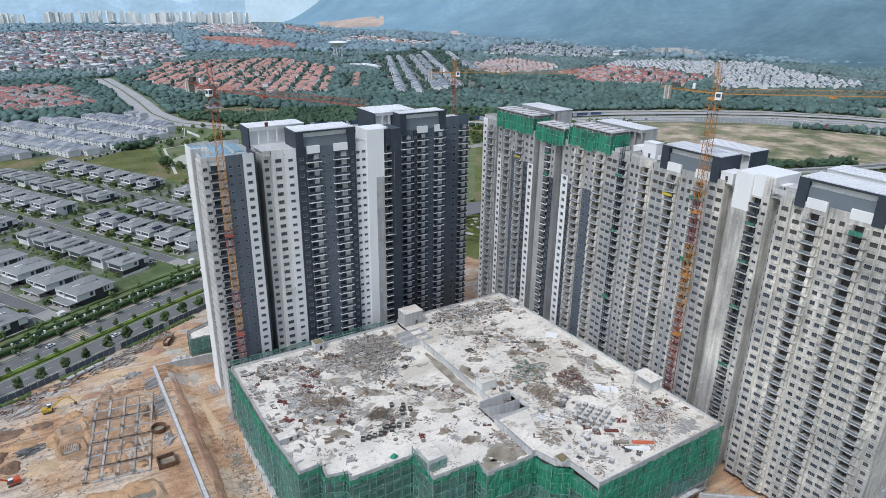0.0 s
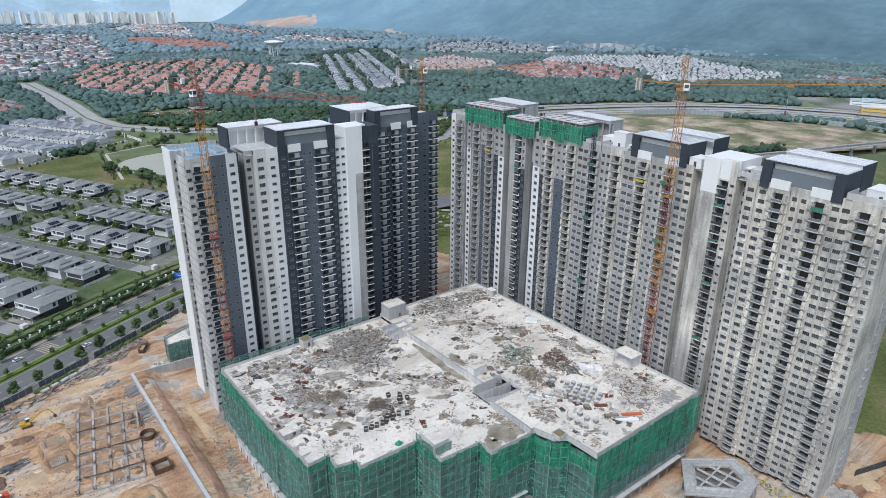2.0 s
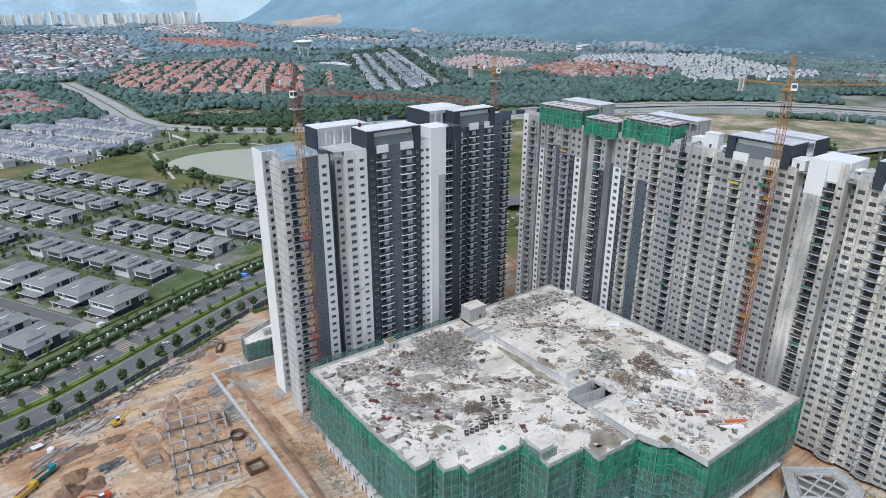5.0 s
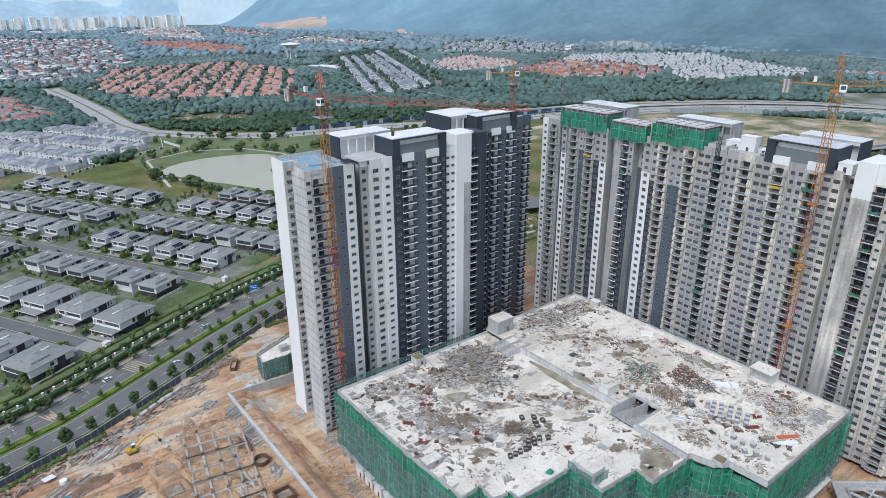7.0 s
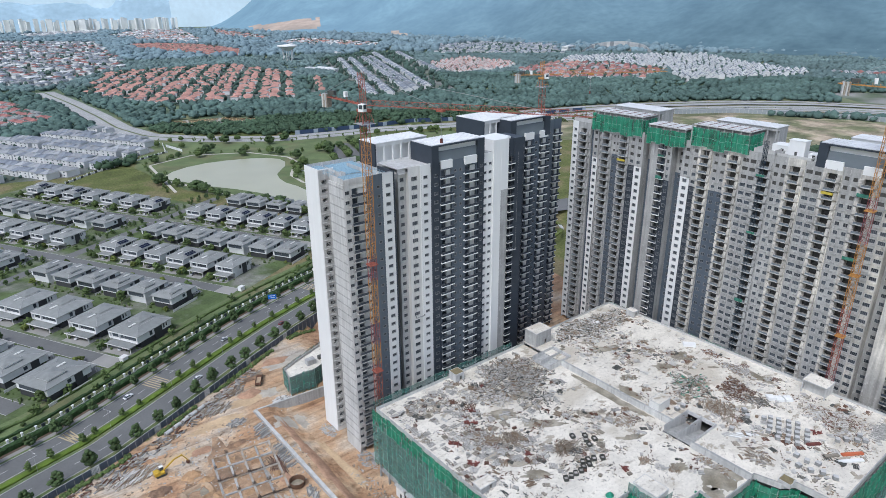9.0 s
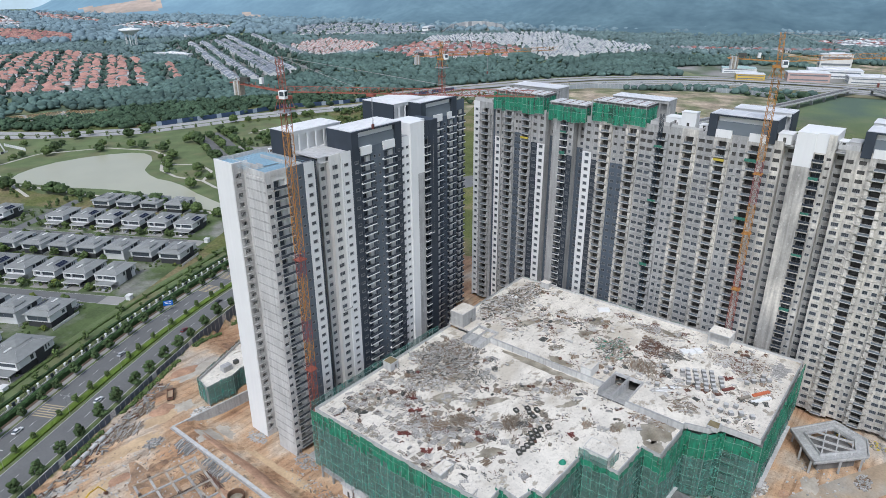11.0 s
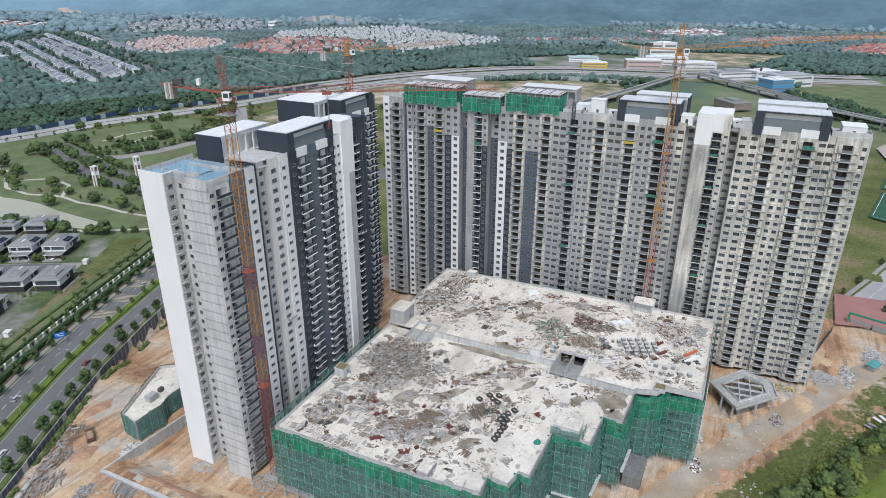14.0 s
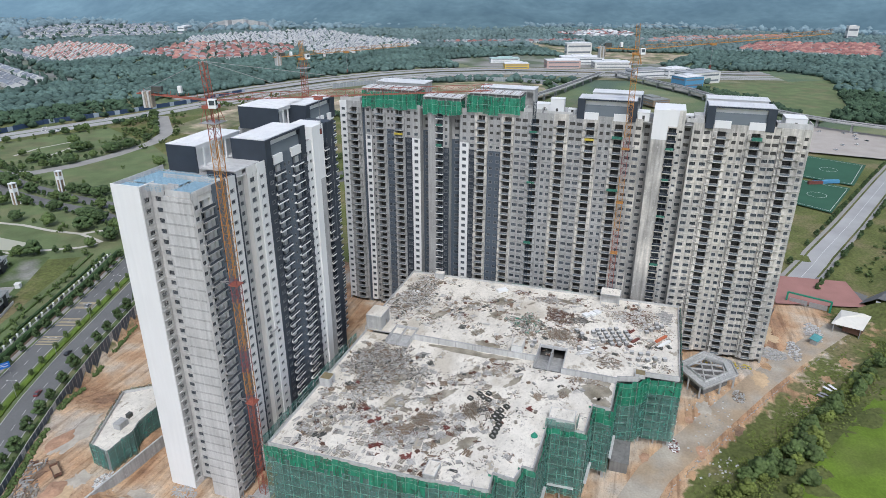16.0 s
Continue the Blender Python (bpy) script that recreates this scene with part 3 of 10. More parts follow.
tb.bay(237.0, 233.4, black, 1, 0.3, 1.8, **N)
tb.bay(233.4, 229.3, white, 1, 0.6, 1.8, **N)
tb.bay(229.3, 225.2, navy, 1, -4.0, 2.0, raw_top=3, raw=conc)
tb.blank(225.2, 221.4, conc, 0.8, 108)
tb.balconies(221.4, 217.7, conc, 0.0, 3.0, "C", slab=white)
tb.bay(217.7, 214.9, black, 1, 0.4, 1.2, raw_top=5, raw=conc)
tb.bay(214.9, 209.6, navy, 1, -4.0, 2.2, raw_top=4, raw=conc)
tb.bay(209.6, 205.2, white, 1, 0.5, 1.8, **N)
tb.bay(205.2, 202.3, black, 1, 0.2, 1.8, raw_top=5, raw=conc)
tb.balconies(202.3, 196.2, conc_warm, 0.3)
tb.bay(196.2, 189.9, navy, 2, 0.0, 1.5, 1.2, raw_top=5, raw=conc)
tb.balconies(189.9, 184.0, conc_warm, 0.3)
tb.bay(184.0, 180.8, conc, 1, 0.0)
tb.bay(180.8, 177.6, conc, 1, 0.4)
tb.balconies(177.6, 171.4, conc, 0.3)
tb.bay(171.4, 166.3, conc, 2, 0.0, 1.5)
tb.balconies(166.3, 159.9, conc_warm, 0.3)
tb.bay(159.9, 156.7, conc, 1, 0.0)
tb.bay(156.7, 153.6, conc, 1, 0.4)
tb.balconies(153.6, 147.0, conc_warm, 0.3)
tb.bay(147.0, 141.4, conc, 2, 0.0, 1.5)
tb.balconies(141.4, 135.4, conc_warm, 0.3)
tb.bay(135.4, 132.0, conc, 1, 0.0)
tb.bay(132.0, 128.7, conc_warm, 1, 0.4)
tb.bay(128.7, 124.8, conc, 1, -4.0, 2.0)
tb.blank(124.8, 118.6, conc_warm, 0.9, 112.5, split=100.0, m2=white)
tb.balconies(118.6, 114.6, conc_warm, 0.3, 3.2, "C", top=112.5, slab=conc_warm, raw=white)
tb.bay(114.6, 112.1, conc_warm, 1, 0.7, 1.4, 1.0, top=112.5)
tb.bay(112.1, 108.8, conc, 1, -4.0, 2.2)
tb.bay(108.8, 105.0, conc_warm, 1, 0.2)
tb.bay(105.0, 101.0, conc_warm, 1, -0.3)
tb.balconies(101.0, 93.8, conc_warm, 0.3)
tb.bay(93.8, 88.0, conc_warm, 2, -0.2, 1.6)
tb.balconies(88.0, 81.0, conc_warm, 0.3)
tb.bay(81.0, 78.3, conc_warm, 1, 0.2)
tb.bay(78.3, 75.4, conc_warm, 1, -0.3)
tb.balconies(75.4, 67.4, conc_warm, 0.3)
tb.bay(67.4, 64.4, conc_warm, 1, 0.0, 1.7)
tb.done()

# roof slabs behind the parapets
for owner, b in ((tower_a, (69.7, 82.6, 243.4, 256.0, 108.4, 108.75)), (tower_a, (108.0, 113.15, 242.4, 256, 108.8, 109.1)), (tower_a, (69.7, 112.9, 242.6, 251.4, 106.7, 107.0)), (tower_a, (129.4, 161.4, 258.6, 265.9, 106.7, 107.0)), (tower_a, (161.7, 181.0, 270.0, 281.0, 108.7, 109.0)), (tower_b, (194.5, 202.4, 65.0, 270.4, 106.3, 106.6))):
    mb = MB()
    mb.box(*b, conc_pale)
    part("roof_slab", mb, owner)
# bodies behind the facades
body = MB()
body.box(53.0, 128.8, 251.5, 268.5, -0.6, 107.2, conc)
part("body", body, tower_a)
body = MB()
body.box(129.5, 161.7, 266, 284, -0.6, 107.2, conc)
body.box(161.7, 181.0, 273, 281, -0.6, 108.6, conc)
part("body", body, tower_a)
body = MB()
body.box(202.5, 215.5, 64.8, 270.6, -0.6, 107.0, conc)
part("body", body, tower_b)
slab_w = MB()
slab_w.box(46.6, 52.9, 259.1, 269, -0.6, 107.34, white)
slab_w.box(46.6, 46.95, 259.1, 269, 107.34, 109.3, white)
slab_w.box(46.95, 52.9, 259.1, 259.4, 107.34, 109.2, white)
slab_w.box(46.95, 52.9, 268.7, 269, 107.34, 109.2, white)
part("end_wall", slab_w, tower_a, "white painted blank end wall")
slab_g = MB()
slab_g.box(46.6, 48.6, 242.1, 251.5, -0.6, 107.2, conc_pale)
for i in range(1, 32):
    slab_g.box(46.53, 46.6, 241.7, 251.4, 2.6 + STOREY * i - 0.55, 2.6 + STOREY * i, conc)
part("end_wall", slab_g, tower_a, "pale board-marked concrete end wall")

tw = Tower(tower_a, Facade("y", 49.5), 2.6, (240, 270))
tw.bay(250.6, 254.2, conc_pale, 0, -3.2, 1.9, 1.5, top=109.0, back=1)
tw.bay(254.2, 258.9, conc_pale, 1, -1.2, 1.9, 1.5, top=109.0, back=2)
tn = Tower(tower_a, Facade("x", 259.0), 2.6, (40, 60))
tn.bay(46.8, 50.7, conc_pale, 1, 0.12, 1.9, 1.5, top=109.0, back=0.1)
tn.done()
tw.done()
# south end of the long tower
ts = Tower(tower_b, Facade("x", 64.3), 2.0, (0, 0))
ts.blank(194.2, 203.6, conc_warm, 0.0, 108.4, back=1.0)
ts.bay(203.6, 207.0, conc_warm, 1, -2.4, 0.9, 1.2, back=3)
ts.bay(207.0, 215.4, conc, 1, 0.2, 1.0, 1.2, back=2)
ts.done()


def portal(parent, fc, u0, u1, d0, d1, zb, zt, boxes, roof_over=0.5):
    """A dark roof-top frame over two balcony stacks, with a set-back grey wall and white boxes."""
    mb = MB()
    fbox(mb, fc, u0, u0 + 3.2, d1, d0, zb, zt, black)
    fbox(mb, fc, u1 - 3.2, u1, d1, d0, zb, zt, black)
    fbox(mb, fc, u0 + 3.2, u1 - 3.2, d1, d0, zt - 0.6, zt, black)
    part("portal_frame", mb, parent, "charcoal painted roof frame")
    mb = MB()
    fbox(mb, fc, u0 + 3.2, u1 - 3.2, d1 + 1, d0 - 1.0, zb + 0.5, zt - 2.6, grey_panel)
    fbox(mb, fc, u0 + 3.2, u1 - 3.2, d1 + 2, d0 - 1.6, zt - 2.6, zt - 0.7, white)
    part("set_back_wall", mb, parent, "grey painted wall")
    for a, b in boxes:
        mb = MB()
        fbox(mb, fc, a, b, d0 - 0.96, d0 - 0.1, 106.4, 109.4, white)
        part("canopy_box", mb, parent, "white painted box over the top balcony")
    mb = MB()
    fbox(mb, fc, u0 + 0.3, u1 - 0.3, d1 + 0.3, d0 - 0.5, zt, zt + 0.25, roof_white)
    n = int((u1 - u0) / 1.6)
    for i in range(n):
        a = u0 + 0.6 + i * (u1 - u0 - 1.2) / n
        fbox(mb, fc, a, a + 0.12, d1 + 0.4, d0 - 0.7, zt + 0.25, zt + 0.4, roof_white)
    part("roof", mb, parent, "white ribbed metal roof")


def back_block(parent, fc, u0, u1, d0, d1, zb, zt, dark_end, green=False):
    mb = MB()
    m = conc if green else white
    for k, (za, zc) in enumerate(((zb, zb + 1.2), (zt - 1.2, zt))):
        fbox(mb, fc, u0, u1, d1, d0, za, zc, m)
    n = max(3, int((u1 - u0) / 3.6))
    for i in range(n + 1):
        a = u0 + (u1 - u0 - 0.5) * i / n
        fbox(mb, fc, a, a + 0.5, d0 - 0.5, d0, zb + 1.2, zt - 1.2, m)
    fbox(mb, fc, u0, u1, d1, d0 - 2.2, zb + 1.2, zt - 1.2, m)
    part("roof_block", mb, parent)
    if dark_end:
        mb = MB()
        a = u0 if dark_end < 0 else u1
        fbox(mb, fc, a - 0.3, a + 0.3, d1 - 0.1, d0 + 0.1, zb, zt + 0.1, black)
        part("end_panel", mb, parent, "charcoal painted end panel")
    mb = MB()
    fbox(mb, fc, u0 - 0.2, u1 + 0.2, d1 - 0.2, d0 + 0.3, zt, zt + 0.25, roof_white)
    n = int((u1 - u0) / 1.4)
    for i in range(n):
        a = u0 + 0.3 + i * (u1 - u0 - 0.6) / n
        fbox(mb, fc, a, a + 0.12, d1, d0, zt + 0.25, zt + 0.4, roof_white)
    part("roof", mb, parent, "white ribbed metal roof")


fa, fb = Facade("x", 242.0), Facade("y", 194.0)
portal(tower_a, fa, 82.66, 107.94, 1.26, -11.5, 107.2, 115.4, [(87.0, 92.4), (98.4, 104.4)])
portal(tower_a, Facade("x", 258.0), 137.5, 161.8, 1.0, -8, 107.2, 115.8, [(146.6, 152), (156, 161)])
portal(tower_b, fb, 131.8, 156.6, 0.5, -11.0, 106.5, 115.2, [(134.6, 141), (147.4, 153.6)])
portal(tower_b, fb, 78.3, 104.2, 0.5, -11.0, 106.0, 115.2, [(81.4, 87.6), (94.4, 100.6)])
back_block(tower_a, fa, 69.0, 92.0, -14.5, -25, 107.2, 115.6, -1)
back_block(tower_a, Facade("x", 258.0), 128.3, 150.0, -6.0, -24, 107.2, 115.8, -1)
back_block(tower_b, fb, 130.6, 152.0, -14.5, -24, 107, 115.6, -1)
back_block(tower_b, fb, 79.6, 104.0, -14.5, -24, 107, 115.6, -1)
back_block(tower_b, fb, 178.0, 203.5, -12.5, -21.5, 107, 115.6, 0, True)
back_block(tower_b, fb, 231.5, 256.5, -12.5, -23.5, 107, 115.6, 0, True)
core = MB()
core.box(113.3, 124.3, 243.5, 252, 107, 113.4, white)
core.box(124.5, 129.1, 241.6, 252, 107, 112.9, black)
part("lift_core_head", core, tower_a, "white painted lift core head")
core = MB()
core.box(195.2, 209, 112.2, 124.7, 107, 112.6, white)
part("lift_core_head", core, tower_b, "white painted lift core head")

# green safety nets hung before some open storeys
net_scrap = mat("green_net_scrap", (0.06, 0.2, 0.145), 0.85, 0.25, 0.8)
rn = random.Random(8)
for u0, u1, d, levels in ((114.8, 118.4, 0.5, (5, 12, 19, 24, 28)), (173.4, 176.8, 0.9, (4, 13, 22, 29)), (218.0, 221.2, 0.4, (26, 29)), (82.0, 86.0, 1.4, (30,)), (136.0, 140.8, 1.4, (22, 29))):
    for k in levels:
        mb, z = MB(), 2.0 + STOREY * k
        w0 = u0 + rn.uniform(0, 0.8)
        top = z + rn.uniform(0.8, 1.6)
        n = 4
        for q in range(n):
            a, b = w0 + (u1 - w0) * q / n, w0 + (u1 - w0) * (q + 1) / n
            e, f = d + 0.9 + 0.15 * (q % 2), d + 0.9 + 0.15 * ((q + 1) % 2)
            mb.solid([fb.p(a, e, z + 0.1), fb.p(b, f, z + 0.1), fb.p(b, f, top), fb.p(a, e, top), fb.p(a, e - 0.03, z + 0.1), fb.p(b, f - 0.03, z + 0.1), fb.p(b, f - 0.03, top), fb.p(a, e - 0.03, top)], ((0, 1, 2, 3), (4, 7, 6, 5), (3, 2, 6, 7)), net_scrap)
        part("safety_net", mb, tower_b, "green safety net")

# ---- podium car park ----
WEST = [(45.4, 226), (45.9, 175), (47.4, 155.7), (54.6, 156.2), (54.0, 149.8), (60.0, 148.6), (59.8, 145.4), (81, 145), (81.5, 133), (96.8, 132.1), (96.4, 126.1), (113.2, 125.5), (113.2, 156), (118.5, 156), (118.5, 226)]
EAST = [(118.5, 226.4), (118.5, 156), (128, 156), (128, 145), (113.2, 145), (113.2, 125.5), (114.4, 125.3), (116.5, 118.3), (120.4, 115.6), (121.0, 104), (177.6, 104.3), (175.0, 226.6)]
OUTER = [(45.4, 226.2), (45.9, 175), (47.4, 155.7), (54.6, 156.2), (54.0, 149.8), (60.0, 148.6), (59.8, 145.4), (81, 145), (81.5, 133), (96.8, 132.1), (96.4, 126.1), (114.4, 125.3), (116.5, 118.3), (120.4, 115.6), (121.0, 104), (177.6, 104.3), (175.0, 226.4)]
podium = thing("car_park_podium", (110, 170, 0), "multi-storey concrete car park under construction with a cluttered roof deck", "car park")
Z_W, Z_E = 29.0, 30.4
deck_pud = mat("wet_silt", (0.235, 0.205, 0.15), 0.5, 0.3, 0.3, fine=2.0, tint=(0.36, 0.325, 0.26), blotch=0.52)


def deck(poly, z, name):
    mb = MB()
    mb.prism(poly, z - 0.5, z, conc, deck_m)
    part(name, mb, podium, "sun-bleached concrete roof deck with stains")


deck(WEST, Z_W, "lower_deck")
deck(EAST, Z_E, "upper_deck")
for z in (3.6, 7.2, 10.8, 14.4, 18.0, 21.6, 25.2):
    mb = MB()
    mb.prism(OUTER, z - 0.35, z, conc)
    mb.prism(OUTER, z, z + 0.004, conc)
    part("floor_slab", mb, podium)
# added dark block that stands for the unlit depth between the floor slabs
inner = MB()
inner.prism([(52, 220), (52, 162), (84, 150), (100, 136), (118, 132), (124, 110), (172, 110), (170, 220)], -0.5, 26, inner_shade)
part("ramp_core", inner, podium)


def edge_wall(a, b, z0, z1, t, m, name="parapet", parent=None, label=""):
    mb = MB()
    c = ((a[0] + b[0]) / 2, (a[1] + b[1]) / 2, (z0 + z1) / 2)
    l = math.hypot(b[0] - a[0], b[1] - a[1])
    mb.obox(c, (l + t * 0.96, t, z1 - z0), math.atan2(b[1] - a[1], b[0] - a[0]), m)
    mb.obox((c[0], c[1], z1 + 0.04), (l + t, t + 0.08, 0.08), math.atan2(b[1] - a[1], b[0] - a[0]), conc)
    return part(name, mb, parent or podium, label)


for i, (a, b) in enumerate(zip(WEST[:11], WEST[1:12])):
    edge_wall(a, b, Z_W - 1.4, Z_W + 0.9, 0.25, conc_pale)
edge_wall(WEST[-1], WEST[0], Z_W - 0.5, Z_W + 1.0, 0.25, conc_pale)
for a, b in zip(EAST[5:], EAST[6:] + EAST[:1]):
    edge_wall(a, b, Z_E - 1.2, Z_E + 0.85, 0.25, conc_pale)
# the wall along the change of level, with its coping, and the sunk ramps
for a, b in (((118.5, 205), (118.5, 156)), ((113.2, 145), (113.2, 125.6))):
    edge_wall(a, b, Z_W, Z_E + 0.9, 0.7, conc_pale, "level_wall")
    l = int(abs(a[1] - b[1]) / 7)
    for k in range(l):
        mb = MB()
        y = a[1] + (b[1] - a[1]) * (k + 0.5) / l
        mb.box(a[0] - 0.47, a[0] - 0.33, y - 0.12, y + 0.12, Z_W, Z_E + 0.9, conc)
        part("pilaster", mb, podium)


def ramp(x0, x1, y0, y1, z0, z1):
    mb = MB()
    mb.solid([(x0, y0, z0), (x1, y0, z1), (x1, y1, z1), (x0, y1, z0), (x0, y0, z0 - 0.3), (x1, y0, z1 - 0.3), (x1, y1, z1 - 0.3), (x0, y1, z0 - 0.3)],
             ((0, 1, 2, 3), (4, 7, 6, 5), (0, 4, 5, 1), (3, 2, 6, 7), (0, 3, 7, 4), (1, 5, 6, 2)), conc)
    part("ramp", mb, podium)
    for y in (y0, (y0 + y1) / 2, y1):
        edge_wall((x0, y), (x1, y), min(z0, z1) - 0.2, Z_E + 0.9, 0.3, conc_pale, "ramp_wall")
    mb = MB()
    mb.box(x1 - 0.3, x1 + 0.3, y0, y1, Z_E - 0.4, Z_E + 0.7, conc_pale)
    part("ramp_beam", mb, podium)


ramp(114, 127.6, 145.2, 155.6, Z_W, 26.2)
ramp(112, 124, 205.4, 214.5, Z_W + 0.2, 30.5)


def stair_box(x0, x1, y0, y1, z0, z1, door=None, m=conc_pale, roof_m=deck_m, legs=False):
    """A stair head on the deck: four walls with a door hole, a slab roof with a lip."""
    mb = MB()
    t = 0.2
    if legs:
        for x in (x0, x1 - 0.4):
            for y in (y0, y1 - 0.4):
                mb.box(x, x + 0.4, y, y + 0.4, z0, z1, m)
        mb.box(x0 + 2.4, x1, y0 + 0.4, y1, z0, z1, m)
    else:
        mb.box(x0, x1, y1 - t, y1, z0, z1, m)
        mb.box(x1 - t, x1, y0, y1 - t, z0, z1, m)
        mb.box(x0, x0 + t, y0, y1 - t, z0, z1, m)
        c = x0 + (x1 - x0) * 0.65
        mb.box(x0 + t, c - 0.5, y0, y0 + t, z0, z1, m)
        mb.box(c + 0.5, x1 - t, y0, y0 + t, z0, z1, m)
        mb.box(c - 0.5, c + 0.5, y0, y0 + t, z0 + 2.1, z1, m)
    head = part("stair_head", mb, podium, "bare concrete stair head")
    mb = MB()
    mb.box(x0 - 0.12, x1 + 0.12, y0 - 0.12, y1 + 0.12, z1, z1 + 0.22, conc_pale)
    mb.box(x0 + 0.1, x1 - 0.1, y0 + 0.1, y1 - 0.1, z1 + 0.22, z1 + 0.226, roof_m)
    part("roof_slab", mb, head)


moss = mat("mossy_concrete", (0.22, 0.18, 0.1), 0.95, 0.25, 0.5)
stair_box(118.8, 127.6, 219.5, 226.0, Z_E, 36.4, m=conc)
stair_box(78.2, 82.2, 221.8, 225.8, Z_W, 32.2, roof_m=moss)
stair_box(118.9, 125.4, 161.4, 165.4, Z_E - 1.4, 33.9, m=offwhite)
stair_box(170.6, 177.2, 129.0, 137.2, Z_E, 35.2, legs=True)
stair_box(171.6, 174.8, 210.5, 214.5, Z_E, 33.0)
stair_box(46.4, 52.4, 171.6, 175.2, Z_W, 31.0, m=conc)
stair_box(81.6, 87.2, 136.6, 144.6, Z_W, 32.6, m=offwhite)
stair_box(116.8, 120.2, 115.8, 119.4, Z_E, 31.8, roof_m=moss)

# hung safety nets on their scaffold
def net_material(name, color, alpha):
    m = mat(name, color, 0.8, 0.3, 0.25, streak=0.35, fine=1.4, rand=0.22)
    nt = m.node_tree
    out = nt.nodes["Material Output"]
    tr = nt.nodes.new("ShaderNodeBsdfTransparent")
    mx = nt.nodes.new("ShaderNodeMixShader")
    mx.inputs[0].default_value = alpha
    nt.links.new(tr.outputs[0], mx.inputs[1])
    nt.links.new(nt.nodes["Principled BSDF"].outputs[0], mx.inputs[2])
    nt.links.new(mx.outputs[0], out.inputs["Surface"])
    return m


net_hi = net_material("green_net_new", (0.03, 0.27, 0.155), 0.74)
net_lo = net_material("green_net_weathered", (0.085, 0.24, 0.195), 0.62)
net_seam = mat("net_seam", (0.25, 0.42, 0.34), 0.8, 0.2, 1.0)
rng = random.Random(4)


def net_wall(owner, a, b, z0, z1, off, hi_above, step=3.0, sag=0.35):
    """Nets in strips along a straight edge from a to b, off metres outside it (to the right of the way)."""
    l = math.hypot(b[0] - a[0], b[1] - a[1])
    ux, uy = (b[0] - a[0]) / l, (b[1] - a[1]) / l
    nx, ny = -uy, ux
    n = max(1, round(l / step))
    rows = max(2, round((z1 - z0) / 2.0))
    poles = MB()
    for k in range(n):
        mb = MB()
        s0, s1 = l * k / n, l * (k + 1) / n
        zb = z0 + rng.uniform(-0.8, 0.5)
        zt = z1 + rng.uniform(-0.2, 0.5)
        cols = 3
        g = []
        for r in range(rows + 1):
            for c in range(cols + 1):
                s = s0 + (s1 - s0) * c / cols
                z = zb + (zt - zb) * r / rows
                d = off + (rng.uniform(-0.5, 1) * sag if 0 < c < cols else rng.uniform(-0.1, 0.1))
                g.append((a[0] + ux * s + nx * d, a[1] + uy * s + ny * d, z))
        for r in range(rows):
            for c in range(cols):
                i = r * (cols + 1) + c
                zc = zb + (zt - zb) * (r + 0.5) / rows
                mb.face([g[i], g[i + 1], g[i + cols + 2], g[i + cols + 1]], net_hi if zc > hi_above + rng.uniform(-0.4, 0.4) else net_lo)
        # seams
        for r in range(0, rows + 1, 2):
            for c in range(cols):
                i = r * (cols + 1) + c
                p, q = Vector(g[i]), Vector(g[i + 1])
                o = Vector((nx, ny, 0)) * -0.07
                mb.face([p + o + Vector((0, 0, -0.05)), q + o + Vector((0, 0, -0.05)), q + o + Vector((0, 0, 0.05)), p + o + Vector((0, 0, 0.05))], net_seam)
        for r in range(rows):
            p, q = Vector(g[r * (cols + 1)]), Vector(g[(r + 1) * (cols + 1)])
            o, w = Vector((nx, ny, 0)) * -0.08, Vector((ux, uy, 0)) * 0.04
            mb.face([p + o - w, p + o + w, q + o + w, q + o - w], net_seam)
        part("net_strip", mb, owner)
        x, y = a[0] + ux * s0 + nx * (off + 0.2), a[1] + uy * s0 + ny * (off + 0.2)
        poles.beam((x, y, max(0, z0 - 4)), (x, y, z1 + 0.4), 0.09, steel)
    for z in np.arange(z0, z1, 2.0):
        poles.beam((a[0] + nx * (off + 0.2), a[1] + ny * (off + 0.2), z), (b[0] + nx * (off + 0.2), b[1] + ny * (off + 0.2), z), 0.07, steel)
    part("scaffold", poles, owner, kind="stuff")


NETS = list(zip(OUTER[:15], OUTER[1:16]))
for i, (a, b) in enumerate(NETS):
    low = 7.0 if i < 3 else 3.6
    zt = 29.6 if i < 11 else 29.0
    hi = 24.5 if i == 0 else 27.5 if i < 9 else 19.0 if i in (10, 11, 12) else 16.0 if i == 14 else 23.0
    if i == 14:
        low, zt = 10.0, 30.6
    l = math.hypot(b[0] - a[0], b[1] - a[1])
    ex, ey = (b[0] - a[0]) / l * 1.05, (b[1] - a[1]) / l * 1.05
    net_wall(podium, (a[0] - ex, a[1] - ey), (b[0] + ex, b[1] + ey), low, zt, -1.1, hi)
net_wall(podium, (113, 227.6), (45.4, 227.6), 28.0, 31.2, -0.3, 40.0, 4.0)
net_wall(podium, (175.6, 226), (177.9, 150), 22.0, 31.0, -0.6, 40.0, 4.0)
net_wall(podium, (81.2, 145.4), (81.2, 136), 28.5, 32.4, -0.6, 40.0, 3.0)
net_wall(podium, (81.2, 136.0), (87.6, 136.0), 28.5, 32.2, -0.5, 40.0, 3.0)
